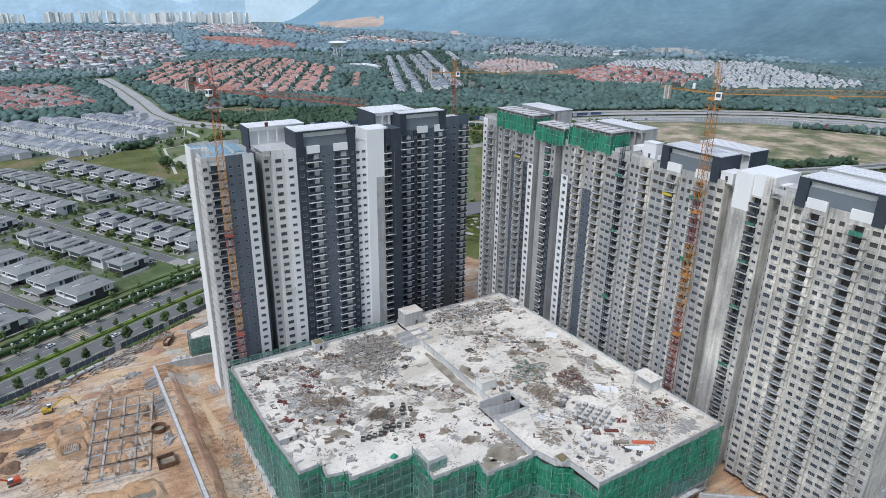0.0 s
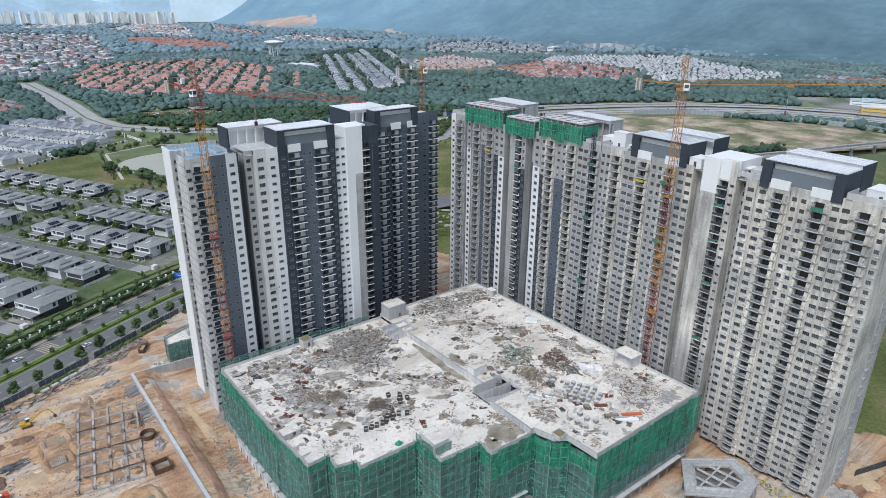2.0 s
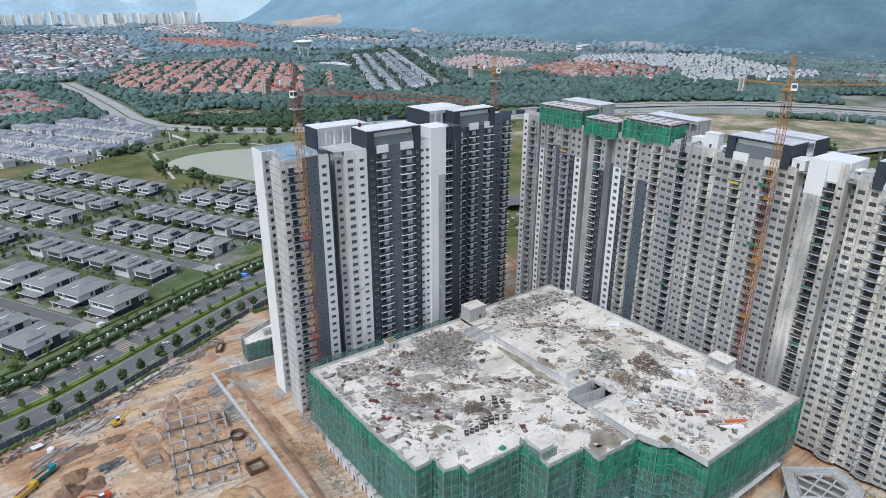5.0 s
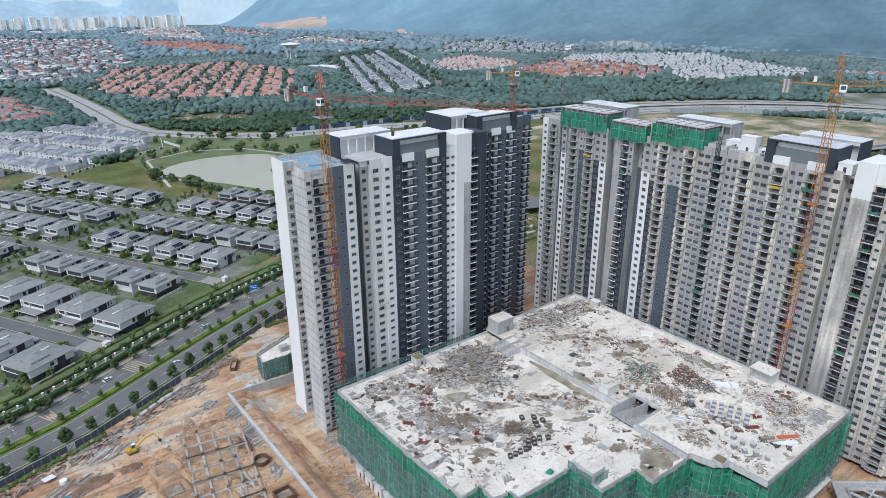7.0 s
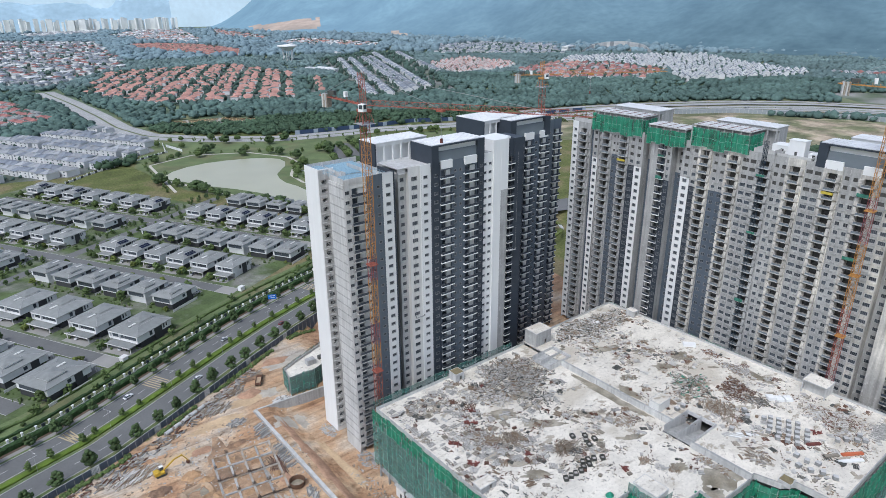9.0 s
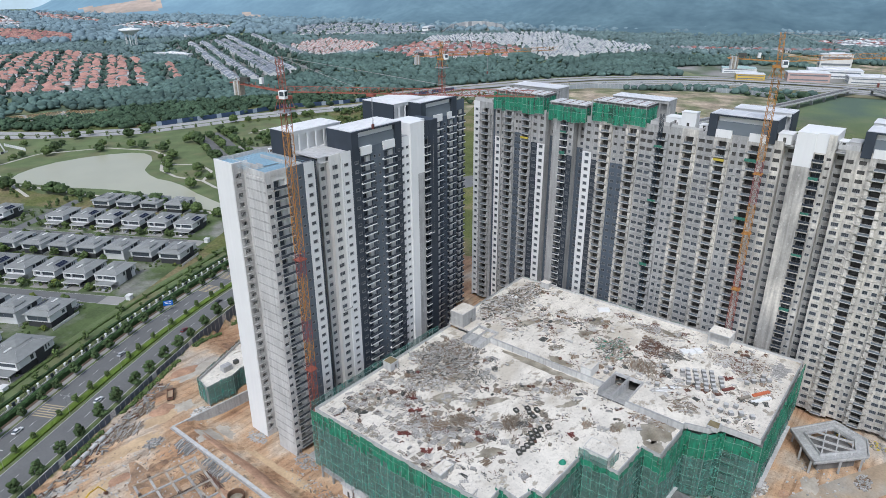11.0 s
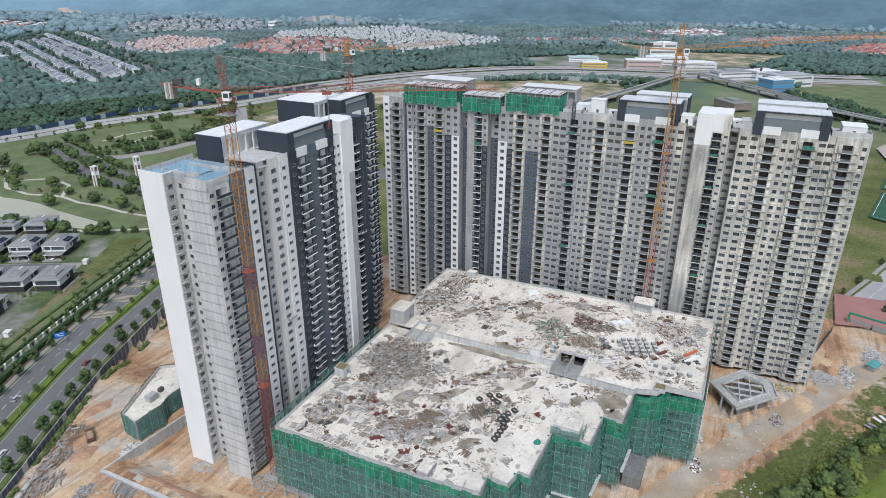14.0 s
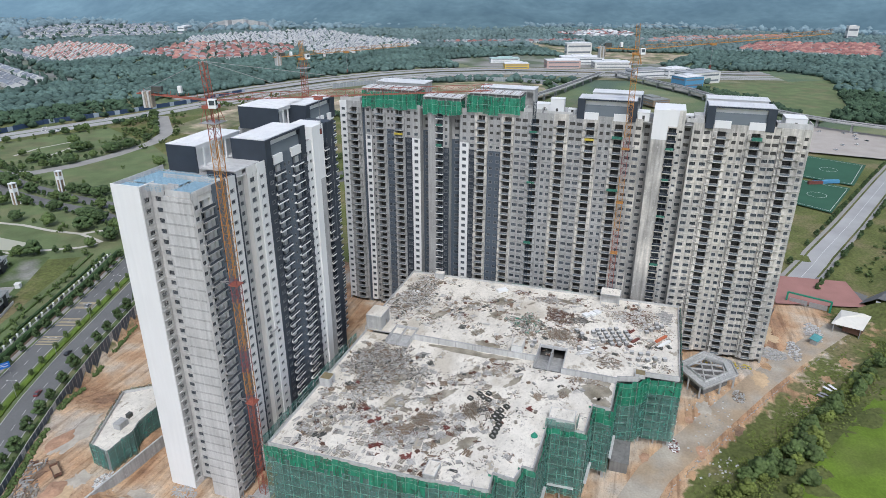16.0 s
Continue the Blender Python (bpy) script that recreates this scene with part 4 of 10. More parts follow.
# projecting ledges and columns under the nets
for i, (a, b) in enumerate(NETS):
    l = math.hypot(b[0] - a[0], b[1] - a[1])
    ux, uy = (b[0] - a[0]) / l, (b[1] - a[1]) / l
    for s in np.arange(0.4, l, 5.5):
        mb = MB()
        x, y = a[0] + ux * s + uy * -0.4, a[1] + uy * s + ux * 0.4
        mb.obox((x, y, 13.6), (0.6, 0.6, 28.4), math.atan2(uy, ux), conc)
        part("column", mb, podium)
    if i >= 3 and l > 12:
        for z in (7.2,):
            mb = MB()
            mb.obox(((a[0] + b[0]) / 2 + uy * 1.2, (a[1] + b[1]) / 2 - ux * 1.2, z), (l * 0.72, 1.6, 0.22), math.atan2(uy, ux), conc_pale)
            part("ledge", mb, podium)
# ground-floor site office front under the west side
mb = MB()
for k in range(9):
    y = 160 + k * 6.2
    mb.box(44.6, 45.2, y, y + 4.6, 0, 4.4, offwhite)
    mb.box(44.55, 44.6, y + 1.2, y + 2.2, 0, 2.4, inner_shade)
    mb.box(44.2, 46, y - 0.3, y + 5.0, 4.4, 4.6, conc_pale)
part("ground_floor_shopfront", mb, podium)

for x0, x1, y0, y1, z1 in ((101.0, 113.0, 118.0, 124.2, 4.4),):
    mb = MB()
    mb.box(x0, x1, y0, y1, -0.5, z1, conc_dark)
    mb.box(x0 - 0.3, x1 + 0.3, y0 - 0.3, y1, z1, z1 + 0.3, conc_dark)
    for k in range(int((x1 - x0) / 3.6)):
        mb.box(x0 + 0.8 + k * 3.6, x0 + 3.0 + k * 3.6, y0 - 0.05, y0 + 0.02, 0.3, z1 - 0.9, inner_shade)
    part("low_room", mb, podium, "bare concrete room at the podium's foot")

# ---- clutter on the deck ----
timber = mat("weathered_timber", (0.3, 0.265, 0.215), 0.9, 0.25, 1.5, rand=0.45)
timber_b = mat("brown_timber", (0.23, 0.17, 0.12), 0.9, 0.25, 1.5, rand=0.4)
alu = mat("formwork_aluminium", (0.43, 0.415, 0.385), 0.6, 0.15, 1.5, rand=0.55)
rust = mat("rusty_steel", (0.135, 0.072, 0.05), 0.8, 0.3, 1.0, rand=0.4)
rubble = mat("broken_concrete", (0.4, 0.385, 0.36), 0.95, 0.2, 1.2, rand=0.5)
dark_sheet = mat("dark_plastic", (0.07, 0.072, 0.065), 0.6, 0.2, 1.0, rand=0.3)
green_bag = mat("green_plastic", (0.03, 0.22, 0.14), 0.6, 0.1, 1.0)
red_paint = mat("red_oxide_paint", (0.16, 0.055, 0.045), 0.7, 0.2, 1.0, rand=0.3)
orange = mat("orange_barrier", (0.52, 0.15, 0.07), 0.6, 0.1, 1.0)
block_m = mat("block_grey", (0.3, 0.3, 0.29), 0.9, 0.12, 1.0, rand=0.2)


def pile(name, label, cx, cy, z, rx, ry, n, mats, lmin=0.8, lmax=3.2, high=0.8, turn=None, seed=0, w=(0.12, 0.42)):
    """A heap of loose lengths, thicker in the middle, as one joined stuff."""
    n, high, lmin, lmax = int(n * 1.7), high * 0.6, lmin * 0.62, lmax * 0.62
    r, mb = random.Random(seed * 7 + n), MB()
    way = [r.uniform(0, math.pi) for _ in range(37)]
    for _ in range(n):
        q, th = math.sqrt(r.random()), r.uniform(0, 2 * math.pi)
        q = q * r.uniform(0.6, 1.05)
        e = max(0.35, 0.95 + 0.8 * noise.noise((math.cos(th) * 1.4 + seed, math.sin(th) * 1.4, seed * 1.7)))
        x, y = cx + rx * q * e * math.cos(th), cy + ry * q * e * math.sin(th)
        h = high * max(0, 1 - q) * r.random() * 1.2
        l = r.uniform(lmin, lmax) * 1.25
        a = r.gauss(way[int(x * 0.45) * 7 % 37 - int(y * 0.45) % 11], 0.3) if turn is None else r.gauss(turn, 0.35)
        ww = r.uniform(*w) * (1.9 if r.random() < 0.15 else 0.8)
        mb.obox((x, y, z + 0.1 + h), (l, ww, r.uniform(0.06, 0.2)), a, r.choice(mats), ry=r.gauss(0, 0.12) * (1 if h > 0.1 else 0.15))
    return single(name, mb, label, "debris", kind="stuff")


def litter(label, spots, z, n, mats, seed):
    """Loose groups of offcuts, boards and small stacks, thicker in some places; spots are (x, y, rx, ry)."""
    r, mb = random.Random(seed), MB()
    for _ in range(n):
        cx, cy, rx, ry = r.choice(spots)
        x, y = cx + rx * r.uniform(-1, 1), cy + ry * r.uniform(-1, 1)
        if noise.noise((x * 0.07, y * 0.07, seed)) < r.uniform(-0.35, 0.25):
            continue
        m, a, kind = r.choice(mats), r.uniform(0, math.pi), r.random()
        if kind < 0.3:
            l, k9 = r.uniform(1.2, 3.6), r.randint(3, 8)
            for k in range(k9):
                c = (k - k9 / 2) * 0.34
                mb.obox((x - math.sin(a) * c, y + math.cos(a) * c, z + 0.08 + 0.14 * (k % 2) * r.random()), (l * r.uniform(0.8, 1.1), 0.26, r.uniform(0.08, 0.2)), a + r.gauss(0, 0.08), m)
        elif kind < 0.4:
            mb.obox((x, y, z + r.uniform(0.2, 0.45)), (r.uniform(0.8, 1.7), r.uniform(0.6, 1.1), r.uniform(0.3, 0.6)), a, m)
        else:
            sp = r.uniform(0.4, 2.0)
            for _ in range(r.randint(3, 14)):
                mb.obox((x + r.gauss(0, sp), y + r.gauss(0, sp), z + 0.06 + r.random() * 0.15), (r.uniform(0.25, 1.2), r.uniform(0.1, 0.36), r.uniform(0.05, 0.18)), r.gauss(a, 0.7), m if r.random() < 0.7 else r.choice(mats), ry=r.gauss(0, 0.06))
    return single("litter", mb, label, "debris", kind="stuff")


pile("timber_heap", "grey heap of formwork lengths on the deck", 98, 212, Z_W, 21, 15, 1500, [alu, alu, rubble, timber, timber_b, dark_sheet], 0.6, 3.0, 1.5, seed=1)
pile("timber_heap", "grey heap of formwork lengths on the deck", 84, 206, Z_W, 9, 9, 330, [alu, rubble, timber], 0.5, 2.2, 0.6, seed=2)
pile("timber_heap", "grey heap of boards in the deck's far corner", 152, 217, Z_E, 22, 11, 950, [timber, alu, timber_b, rubble, timber, dark_sheet, offwhite], 0.7, 3.4, 1.8, seed=3)


def panel_rows(label, u0, u1, v0, v1, base, turn, z, seed, keep=0.72):
    """Rows of form panels and short bars laid out in small bundles with gaps between, as one joined stuff."""
    r, mb = random.Random(seed), MB()
    c, s9 = math.cos(turn), math.sin(turn)
    for v in np.arange(v0, v1, 2.5):
        for u in np.arange(u0, u1, 3.0):
            if r.random() > keep or noise.noise((u * 0.12, v * 0.12, seed)) < -0.22:
                continue
            uu, vv = u + r.uniform(-0.4, 0.4), v + r.uniform(-0.3, 0.3)
            x, y = base[0] + uu * c - vv * s9, base[1] + uu * s9 + vv * c
            a = turn + r.gauss(0, 0.12) + (math.pi / 2 if r.random() < 0.3 else 0)
            l, m = r.uniform(1.6, 2.6), r.choice((alu, alu, rubble, timber, conc_pale))
            k9 = r.randint(3, 6)
            for k in range(k9):
                q = (k - (k9 - 1) / 2) * 0.38
                mb.obox((x - math.sin(a) * q, y + math.cos(a) * q, z + 0.09), (l * r.uniform(0.85, 1.1), 0.17, r.uniform(0.08, 0.2)), a + r.gauss(0, 0.03), m)
            if r.random() < 0.5:
                for e in (-0.5, 0.5):
                    mb.obox((x + math.cos(a) * l * e, y + math.sin(a) * l * e, z + 0.16), (0.14, k9 * 0.38, 0.16), a, m)
    return single("panel_rows", mb, label, "formwork", kind="stuff")


panel_rows("pale form panels laid in loose rows on the deck", 0, 19, 0, 43, (48.6, 179.0), 0.0, Z_W, 51)
panel_rows("pale props and panels laid in rows on the deck", 0, 14, 0, 12, (158, 106.5), 0.3, Z_E, 52, 0.8)
panel_rows("grey form panels laid along the deck's far side", 0, 30, 0, 9, (84, 214), 0.05, Z_W, 53, 0.8)
pile("mixed_scrap", "mixed scrap with green plastic on the deck", 144, 165, Z_E, 8, 9, 330, [timber, dark_sheet, alu, timber_b, timber, rubble, green_bag], 0.6, 2.6, 0.9, seed=5)
pile("mixed_scrap", "rusty scrap steel on the deck", 153, 152, Z_E, 9, 8, 380, [rust, timber_b, rust, rubble], 0.5, 2.2, 0.9, seed=6)
pile("plank_stack", "long weathered planks laid on the deck", 138, 150, Z_E, 6, 8, 160, [timber, timber_b], 1.5, 4.0, 0.8, turn=0.4, seed=7)
pile("mixed_scrap", "dark sheets and boards on the deck", 152.5, 143.5, Z_E, 4, 6, 110, [dark_sheet, timber, alu], 0.8, 2.8, 0.9, seed=8)
pile("mixed_scrap", "boards and sheets by the stair head", 162, 122, Z_E, 9, 10, 380, [timber, alu, rubble, rust], 0.6, 2.6, 0.7, seed=9)
pile("prop_rows", "pale props laid in rows on the deck", 166, 109.5, Z_E, 7, 3.4, 200, [alu, rubble], 1.0, 2.2, 0.4, turn=1.9, seed=10)
pile("stick_heap", "brown heap of sticks and rods on the deck", 72, 184.7, Z_W, 4.5, 3.8, 230, [timber_b, timber], 1.0, 3.4, 1.2, turn=1.2, seed=11, w=(0.05, 0.12))
pile("stick_heap", "straw-coloured heap of rods on the deck", 81.5, 170.5, Z_W, 5, 3.4, 230, [timber, timber_b], 1.0, 3.4, 1.0, turn=0.6, seed=12, w=(0.05, 0.12))
pile("stick_heap", "brown brushwood and boards on the deck", 108, 167, Z_W, 4, 3.2, 150, [timber, timber_b, alu], 0.8, 2.6, 0.8, seed=13)
pile("stick_heap", "loose boards beside the sticks on the deck", 66, 188, Z_W, 3.4, 3.0, 90, [timber, timber_b], 0.8, 2.4, 0.6, seed=14)
pile("plank_stack", "loose planks on the deck", 96, 150.8, Z_W, 2.5, 1.8, 40, [timber, timber_b], 1.2, 3.0, 0.5, turn=0.5, seed=15)
pile("plank_stack", "loose planks on the deck", 100, 143, Z_W, 1.9, 1.6, 34, [timber, timber_b], 1.0, 2.6, 0.5, turn=0.4, seed=16)
pile("rubble_line", "boards and rubble along the level wall", 110.6, 136, Z_W, 2.0, 8, 150, [rubble, timber, timber_b], 0.4, 2.0, 0.5, seed=17)
pile("plank_stack", "planks on the upper deck", 123, 129, Z_E, 3.6, 5, 70, [timber, timber_b, alu], 1.0, 3.2, 0.4, seed=18)
pile("rubble_heap", "brown broken blocks on the upper deck", 170, 171, Z_E, 3, 5, 90, [rubble, timber_b, rust], 0.3, 1.1, 0.6, seed=19, w=(0.3, 0.8))
pile("rubble_heap", "brown broken blocks on the upper deck", 166, 160, Z_E, 4, 8, 150, [rubble, timber_b, rubble], 0.3, 1.2, 0.6, seed=20, w=(0.3, 0.8))
pile("mixed_scrap", "boards and gratings on the deck", 63, 191, Z_W, 7, 8, 120, [timber, alu, rust, rubble], 0.6, 2.2, 0.3, seed=24)
pile("mixed_scrap", "boards on the deck", 94, 196, Z_W, 6, 5, 110, [timber, dark_sheet, alu], 0.6, 2.4, 0.7, seed=25)

ALL = [timber, alu, rubble, timber_b, alu, rubble, dark_sheet, timber, rust]
litter("scattered groups of offcuts and boards over the lower deck", [(80, 192, 33, 32), (62, 196, 15, 26), (80, 205, 30, 18), (88, 172, 26, 14)], Z_W, 1150, ALL, 31)
litter("scattered groups of offcuts and boards over the upper deck", [(147, 165, 26, 58), (150, 165, 22, 24), (150, 205, 22, 18), (150, 125, 26, 18)], Z_E, 1150, ALL, 32)
litter("loose boards and rubble near the deck's edge", [(98, 150, 14, 16), (70, 160, 18, 8)], Z_W, 120, ALL, 33)


def grating(x, y, a):
    """A steel form panel: a frame with cross bars."""
    mb = MB()
    for sx in (-1, 1):
        mb.obox((sx * 1.5, 0, 0.08), (0.12, 2.6, 0.16), 0, alu)
        mb.obox((0, sx * 1.24, 0.08), (3.0, 0.12, 0.16), 0, alu)
    for k in range(5):
        mb.obox((-1.0 + k * 0.5, 0, 0.07), (0.1, 2.4, 0.1), 0, conc)
    ob = single("form_panel", mb, "flat grey steel formwork panel lying on the deck", "formwork panel", "form panels on the deck")
    ob.matrix_basis = pose(x, y, Z_W, 0, 0, a)
    return ob


g0 = grating(67.8, 221.0, 20)
for x, y, a in ((66.3, 210.3, 25), (65.8, 205.6, 24), (59.5, 194.0, 30), (59.6, 189.4, 31), (61.5, 185.6, 28), (57.2, 184.2, 30), (76, 214, 60), (52, 181, 33), (88, 165, 10), (104, 139, 30)):
    copy_thing(g0, pose(x, y, Z_W, 0, 0, a))


def crate(x, y, z, a, first=None, m=block_m, s=1.5):
    """A wrapped pallet of blocks: pallet, load and strapping."""
    if first:
        return copy_thing(first, pose(x, y, z, 0, 0, a))
    ob = thing("block_pallet", (0, 0, 0), "grey pallet of concrete blocks on the deck", "block pallet", "block pallets on the deck")
    mb = MB()
    for k in (-1, 0, 1):
        mb.box(k * s * 0.4 - 0.06, k * s * 0.4 + 0.06, -s / 2, s / 2, 0, 0.1, timber)
    mb.box(-s / 2, s / 2, -s / 2, s / 2, 0.1, 0.14, timber)
    part("pallet", mb, ob)
    mb = MB()
    mb.box(-s / 2 + 0.03, s / 2 - 0.03, -s / 2 + 0.03, s / 2 - 0.03, 0.14, 1.25, m)
    for k in (0.42, 0.7, 0.98):
        mb.box(-s / 2, s / 2, -s / 2, s / 2, k - 0.02, k + 0.02, conc_dark)
    mb.box(-0.03, 0.03, -s / 2, s / 2, 0.14, 1.26, conc_dark)
    part("load", mb, ob)
    mb = MB()
    mb.box(-s / 2 + 0.05, s / 2 - 0.05, -s / 2 + 0.05, s / 2 - 0.05, 1.25, 1.29, conc_pale)
    part("cover_sheet", mb, ob)
    ob.matrix_basis = pose(x, y, z, 0, 0, a)
    return ob


c0 = crate(143.6, 137.0, Z_E, 30)
for i in range(5):
    for j in range(5):
        if (i, j) in ((0, 0), (4, 4), (0, 4)):
            continue
        crate(135.4 + i * 2.5 + j * 1.2 + rng.uniform(-0.2, 0.2), 131.4 + i * 1.1 - j * 2.5 + rng.uniform(-0.2, 0.2), Z_E, 28 + rng.uniform(-6, 6), c0)
for x, y in ((132.6, 118.1), (134, 115.4), (131, 112.8), (129.2, 115.5), (132.9, 121.4), (128.6, 118.8), (157, 110.8), (158.6, 113), (155.2, 112.5), (153, 115), (140.5, 141.2), (143, 143.6), (125.6, 158.5), (128.8, 158.2), (150.5, 116.5), (129.8, 141), (131.5, 109.4)):
    crate(x, y, Z_E, rng.uniform(0, 90), c0)


def bin_box(x, y, a, first=None):
    """An open steel tub."""
    if first:
        return copy_thing(first, pose(x, y, Z_W, 0, 0, a))
    mb = MB()
    for x0, x1, y0, y1 in ((-0.9, -0.8, -0.7, 0.7), (0.8, 0.9, -0.7, 0.7), (-0.8, 0.8, -0.7, -0.6), (-0.8, 0.8, 0.6, 0.7)):
        mb.box(x0, x1, y0, y1, 0, 1.0, dark_sheet)
    mb.box(-0.8, 0.8, -0.6, 0.6, 0, 0.4, rubble)
    ob = single("steel_tub", mb, "open dark steel tub on the deck", "steel tub", "steel tubs on the deck")
    ob.matrix_basis = pose(x, y, Z_W, 0, 0, a)
    return ob


b0 = bin_box(70.7, 160.4, 60)
for x, y in ((72.8, 160.2), (74.8, 160.1), (77.0, 159.9), (79, 160.6), (81.2, 160.2), (82.6, 161.8), (84.4, 161.0), (86.8, 159.6), (80.4, 162.2), (89.6, 168.6), (91, 170.2), (88.6, 166.4), (92.2, 167.2), (87.6, 172.6)):
    bin_box(x, y, 60 + rng.uniform(-12, 12), b0)
for x, y, z, l, m, nm, lab in ((147.4, 110.9, Z_E, 7.0, orange, "barrier_stack", "stack of orange plastic barriers on the deck"), (143.6, 109.8, Z_E, 8.0, white, "board_stack", "stack of white boards on the deck"),
                              (143, 120.6, Z_E, 4.6, red_paint, "pipe_stack", "stack of red pipes on the deck"), (141.5, 114.6, Z_E, 4.6, timber, "board_stack", "stack of straw-coloured boards on the deck")):
    mb = MB()
    for k in range(5):
        mb.obox((0, (k - 2) * 0.24, 0.3), (l, 0.2, 0.55 + 0.1 * (k % 2)), 0, m)
    for sx in (-0.35, 0.35):
        mb.obox((sx * l, 0, 0.02), (0.2, 1.6, 0.06), 0, timber)
    o = single(nm, mb, lab, "stack")
    o.matrix_basis = pose(x, y, z, 0, 0, -33)
for x, y, a in ((159, 139.3, -36), (161.4, 137.4, -36), (157.4, 141.6, -36), (168.1, 181.8, -50), (169.6, 180, -50), (154.5, 217.5, -40)):
    mb = MB()
    for k in range(3):
        mb.obox((0, (k - 1) * 0.9, 0.5), (2.6, 0.84, 1.0), 0, white)
        mb.obox((0, (k - 1) * 0.9, 1.02), (2.4, 0.7, 0.1), 0, white)
    o = single("wrapped_bundle", mb, "white plastic-wrapped bundle on the deck", "bundle", "white bundles on the deck")
    o.matrix_basis = pose(x, y, Z_E, 0, 0, a)
mb = MB()
for k in range(9):
    mb.obox((126.5 + k * 0.9, 139.5 - k * 0.5, Z_E + 0.08 + 0.02 * (k % 3)), (0.7, 5.2, 0.06), 0.5 + 0.05 * (k % 3), white if k % 2 else alu)
single("sheet_stack", mb, "pale metal sheets laid out on the deck", "sheet stack")
for x, y, z in ((83.7, 213.6, Z_W), (55.9, 193.1, Z_W), (65, 200.1, Z_W), (70.8, 204.1, Z_W), (53.9, 182.3, Z_W), (69.8, 175.8, Z_W), (52.4, 183.8, Z_W), (67, 198.4, Z_W), (54.6, 195, Z_W), (150.4, 121.7, Z_E), (149.2, 123.2, Z_E), (88, 152, Z_W)):
    mb = MB()
    for k in range(7):
        mb.obox((rng.uniform(-0.7, 0.7), rng.uniform(-0.6, 0.6), 0.15 + 0.12 * k), (rng.uniform(0.8, 1.8), 0.4, 0.22), rng.uniform(0, 3), red_paint)
    o = single("clamp_heap", mb, "small heap of red-painted steel clamps on the deck", "steel clamps", "red clamp heaps")
    o.matrix_basis = pose(x, y, z)
mb = MB()
mb.solid([(0, 0, 1.5)] + [(1.4 * math.cos(k), 1.2 * math.sin(k), 0.02) for k in np.arange(0, 6.2, 0.7)], [(0, k, k + 1) for k in range(1, 9)] + [(0, 9, 1)], green_bag)
o = single("tarpaulin_heap", mb, "green tarpaulin over a small heap on the deck", "tarpaulin")
o.matrix_basis = pose(75.6, 148, Z_W)


def puddle(cx, cy, z, rx, ry, a, seed, name="puddle", m=None):
    r = random.Random(seed)
    n = 44
    pts = []
    for k in range(n):
        th = 2 * math.pi * k / n
        q = 0.9 + 0.5 * noise.noise((math.cos(th) * 1.7 + seed * 3.1, math.sin(th) * 1.7, seed)) + 0.3 * noise.noise((math.cos(th) * 5 + seed, math.sin(th) * 5, 2)) + r.uniform(-0.07, 0.07)
        q = max(0.3, q)
        x, y = rx * q * math.cos(th), ry * q * math.sin(th)
        pts.append((cx + x * math.cos(a) - y * math.sin(a), cy + x * math.sin(a) + y * math.cos(a)))
    mb = MB()
    mb.prism(pts, z - 0.05, z + 0.012, m or deck_pud)
    single(name, mb, "patch of brown silt and standing water on the deck", "puddle", kind="structure")


for i, (x, y, z, rx, ry, a) in enumerate(((107.5, 131.5, Z_W, 6.5, 4.0, 0.2), (99.5, 129.5, Z_W, 3, 2.6, 0.2), (116.4, 180, Z_W, 1.8, 15, 0), (103.3, 176.6, Z_W, 3.4, 1.6, -0.5), (64.2, 194.2, Z_W, 4, 2.2, -0.6), (85.7, 183.9, Z_W, 7, 2.0, -0.65), (65.2, 167.5, Z_W, 4, 1.6, -0.6), (65.3, 174.8, Z_W, 4.5, 1.5, -0.6), (102.4, 160.6, Z_W, 5, 1.2, -0.5), (102.2, 142.3, Z_W, 2.6, 1.6, -0.5), (139.3, 201.4, Z_E, 7, 2, -0.5), (147.5, 177.4, Z_E, 5, 1.8, -0.6), (129.7, 182.0, Z_E, 3, 2, -0.5), (158.5, 178, Z_E, 4, 3, -0.6), (78, 196, Z_W, 5, 2.6, -0.5), (122, 176, Z_E, 2, 5, 0), (160, 119, Z_E, 3.6, 3, 0), (150, 190, Z_E, 4, 1.5, -0.6), (92, 200, Z_W, 5, 2, -0.4), (168, 150, Z_E, 2, 5, 0))):
    puddle(x, y, z, rx * 1.2, ry * 1.25, a, i + 1)
rq = random.Random(77)
for i in range(22):
    west = i % 2 == 0
    x, y = (rq.uniform(52, 112), rq.uniform(160, 222)) if west else (rq.uniform(122, 170), rq.uniform(110, 220))
    puddle(x, y, (Z_W if west else Z_E) - 0.004, rq.uniform(0.8, 3.0), rq.uniform(0.5, 1.5), rq.uniform(-0.9, -0.2), 60 + i)

# ---- roads, park and far land ----
def strip(name, line, s0, s1, z, m, label="", step=6.0, drape=False, kind="structure"):
    """A band between the offsets s0 and s1 to the left of a line."""
    mb, l = MB(), length(line)
    n = max(1, int(l / step))
    for k in range(n + 1):
        x, y, dx, dy = along(line, l * k / n)
        for s in (s0, s1):
            px, py = x - dy * s, y + dx * s
            mb.v.append((px, py, (ground_z(px, py) if drape else 0) + z))
    for k in range(n):
        mb.f.append((2 * k, 2 * k + 1, 2 * k + 3, 2 * k + 2))
        mb.mi.append(mb.slot(m))
    return single(name, mb, label, kind=kind)


def patch(name, poly, z, m, label=""):
    mb = MB()
    mb.face([(x, y, z) for x, y in poly], m)
    return single(name, mb, label, kind="structure")


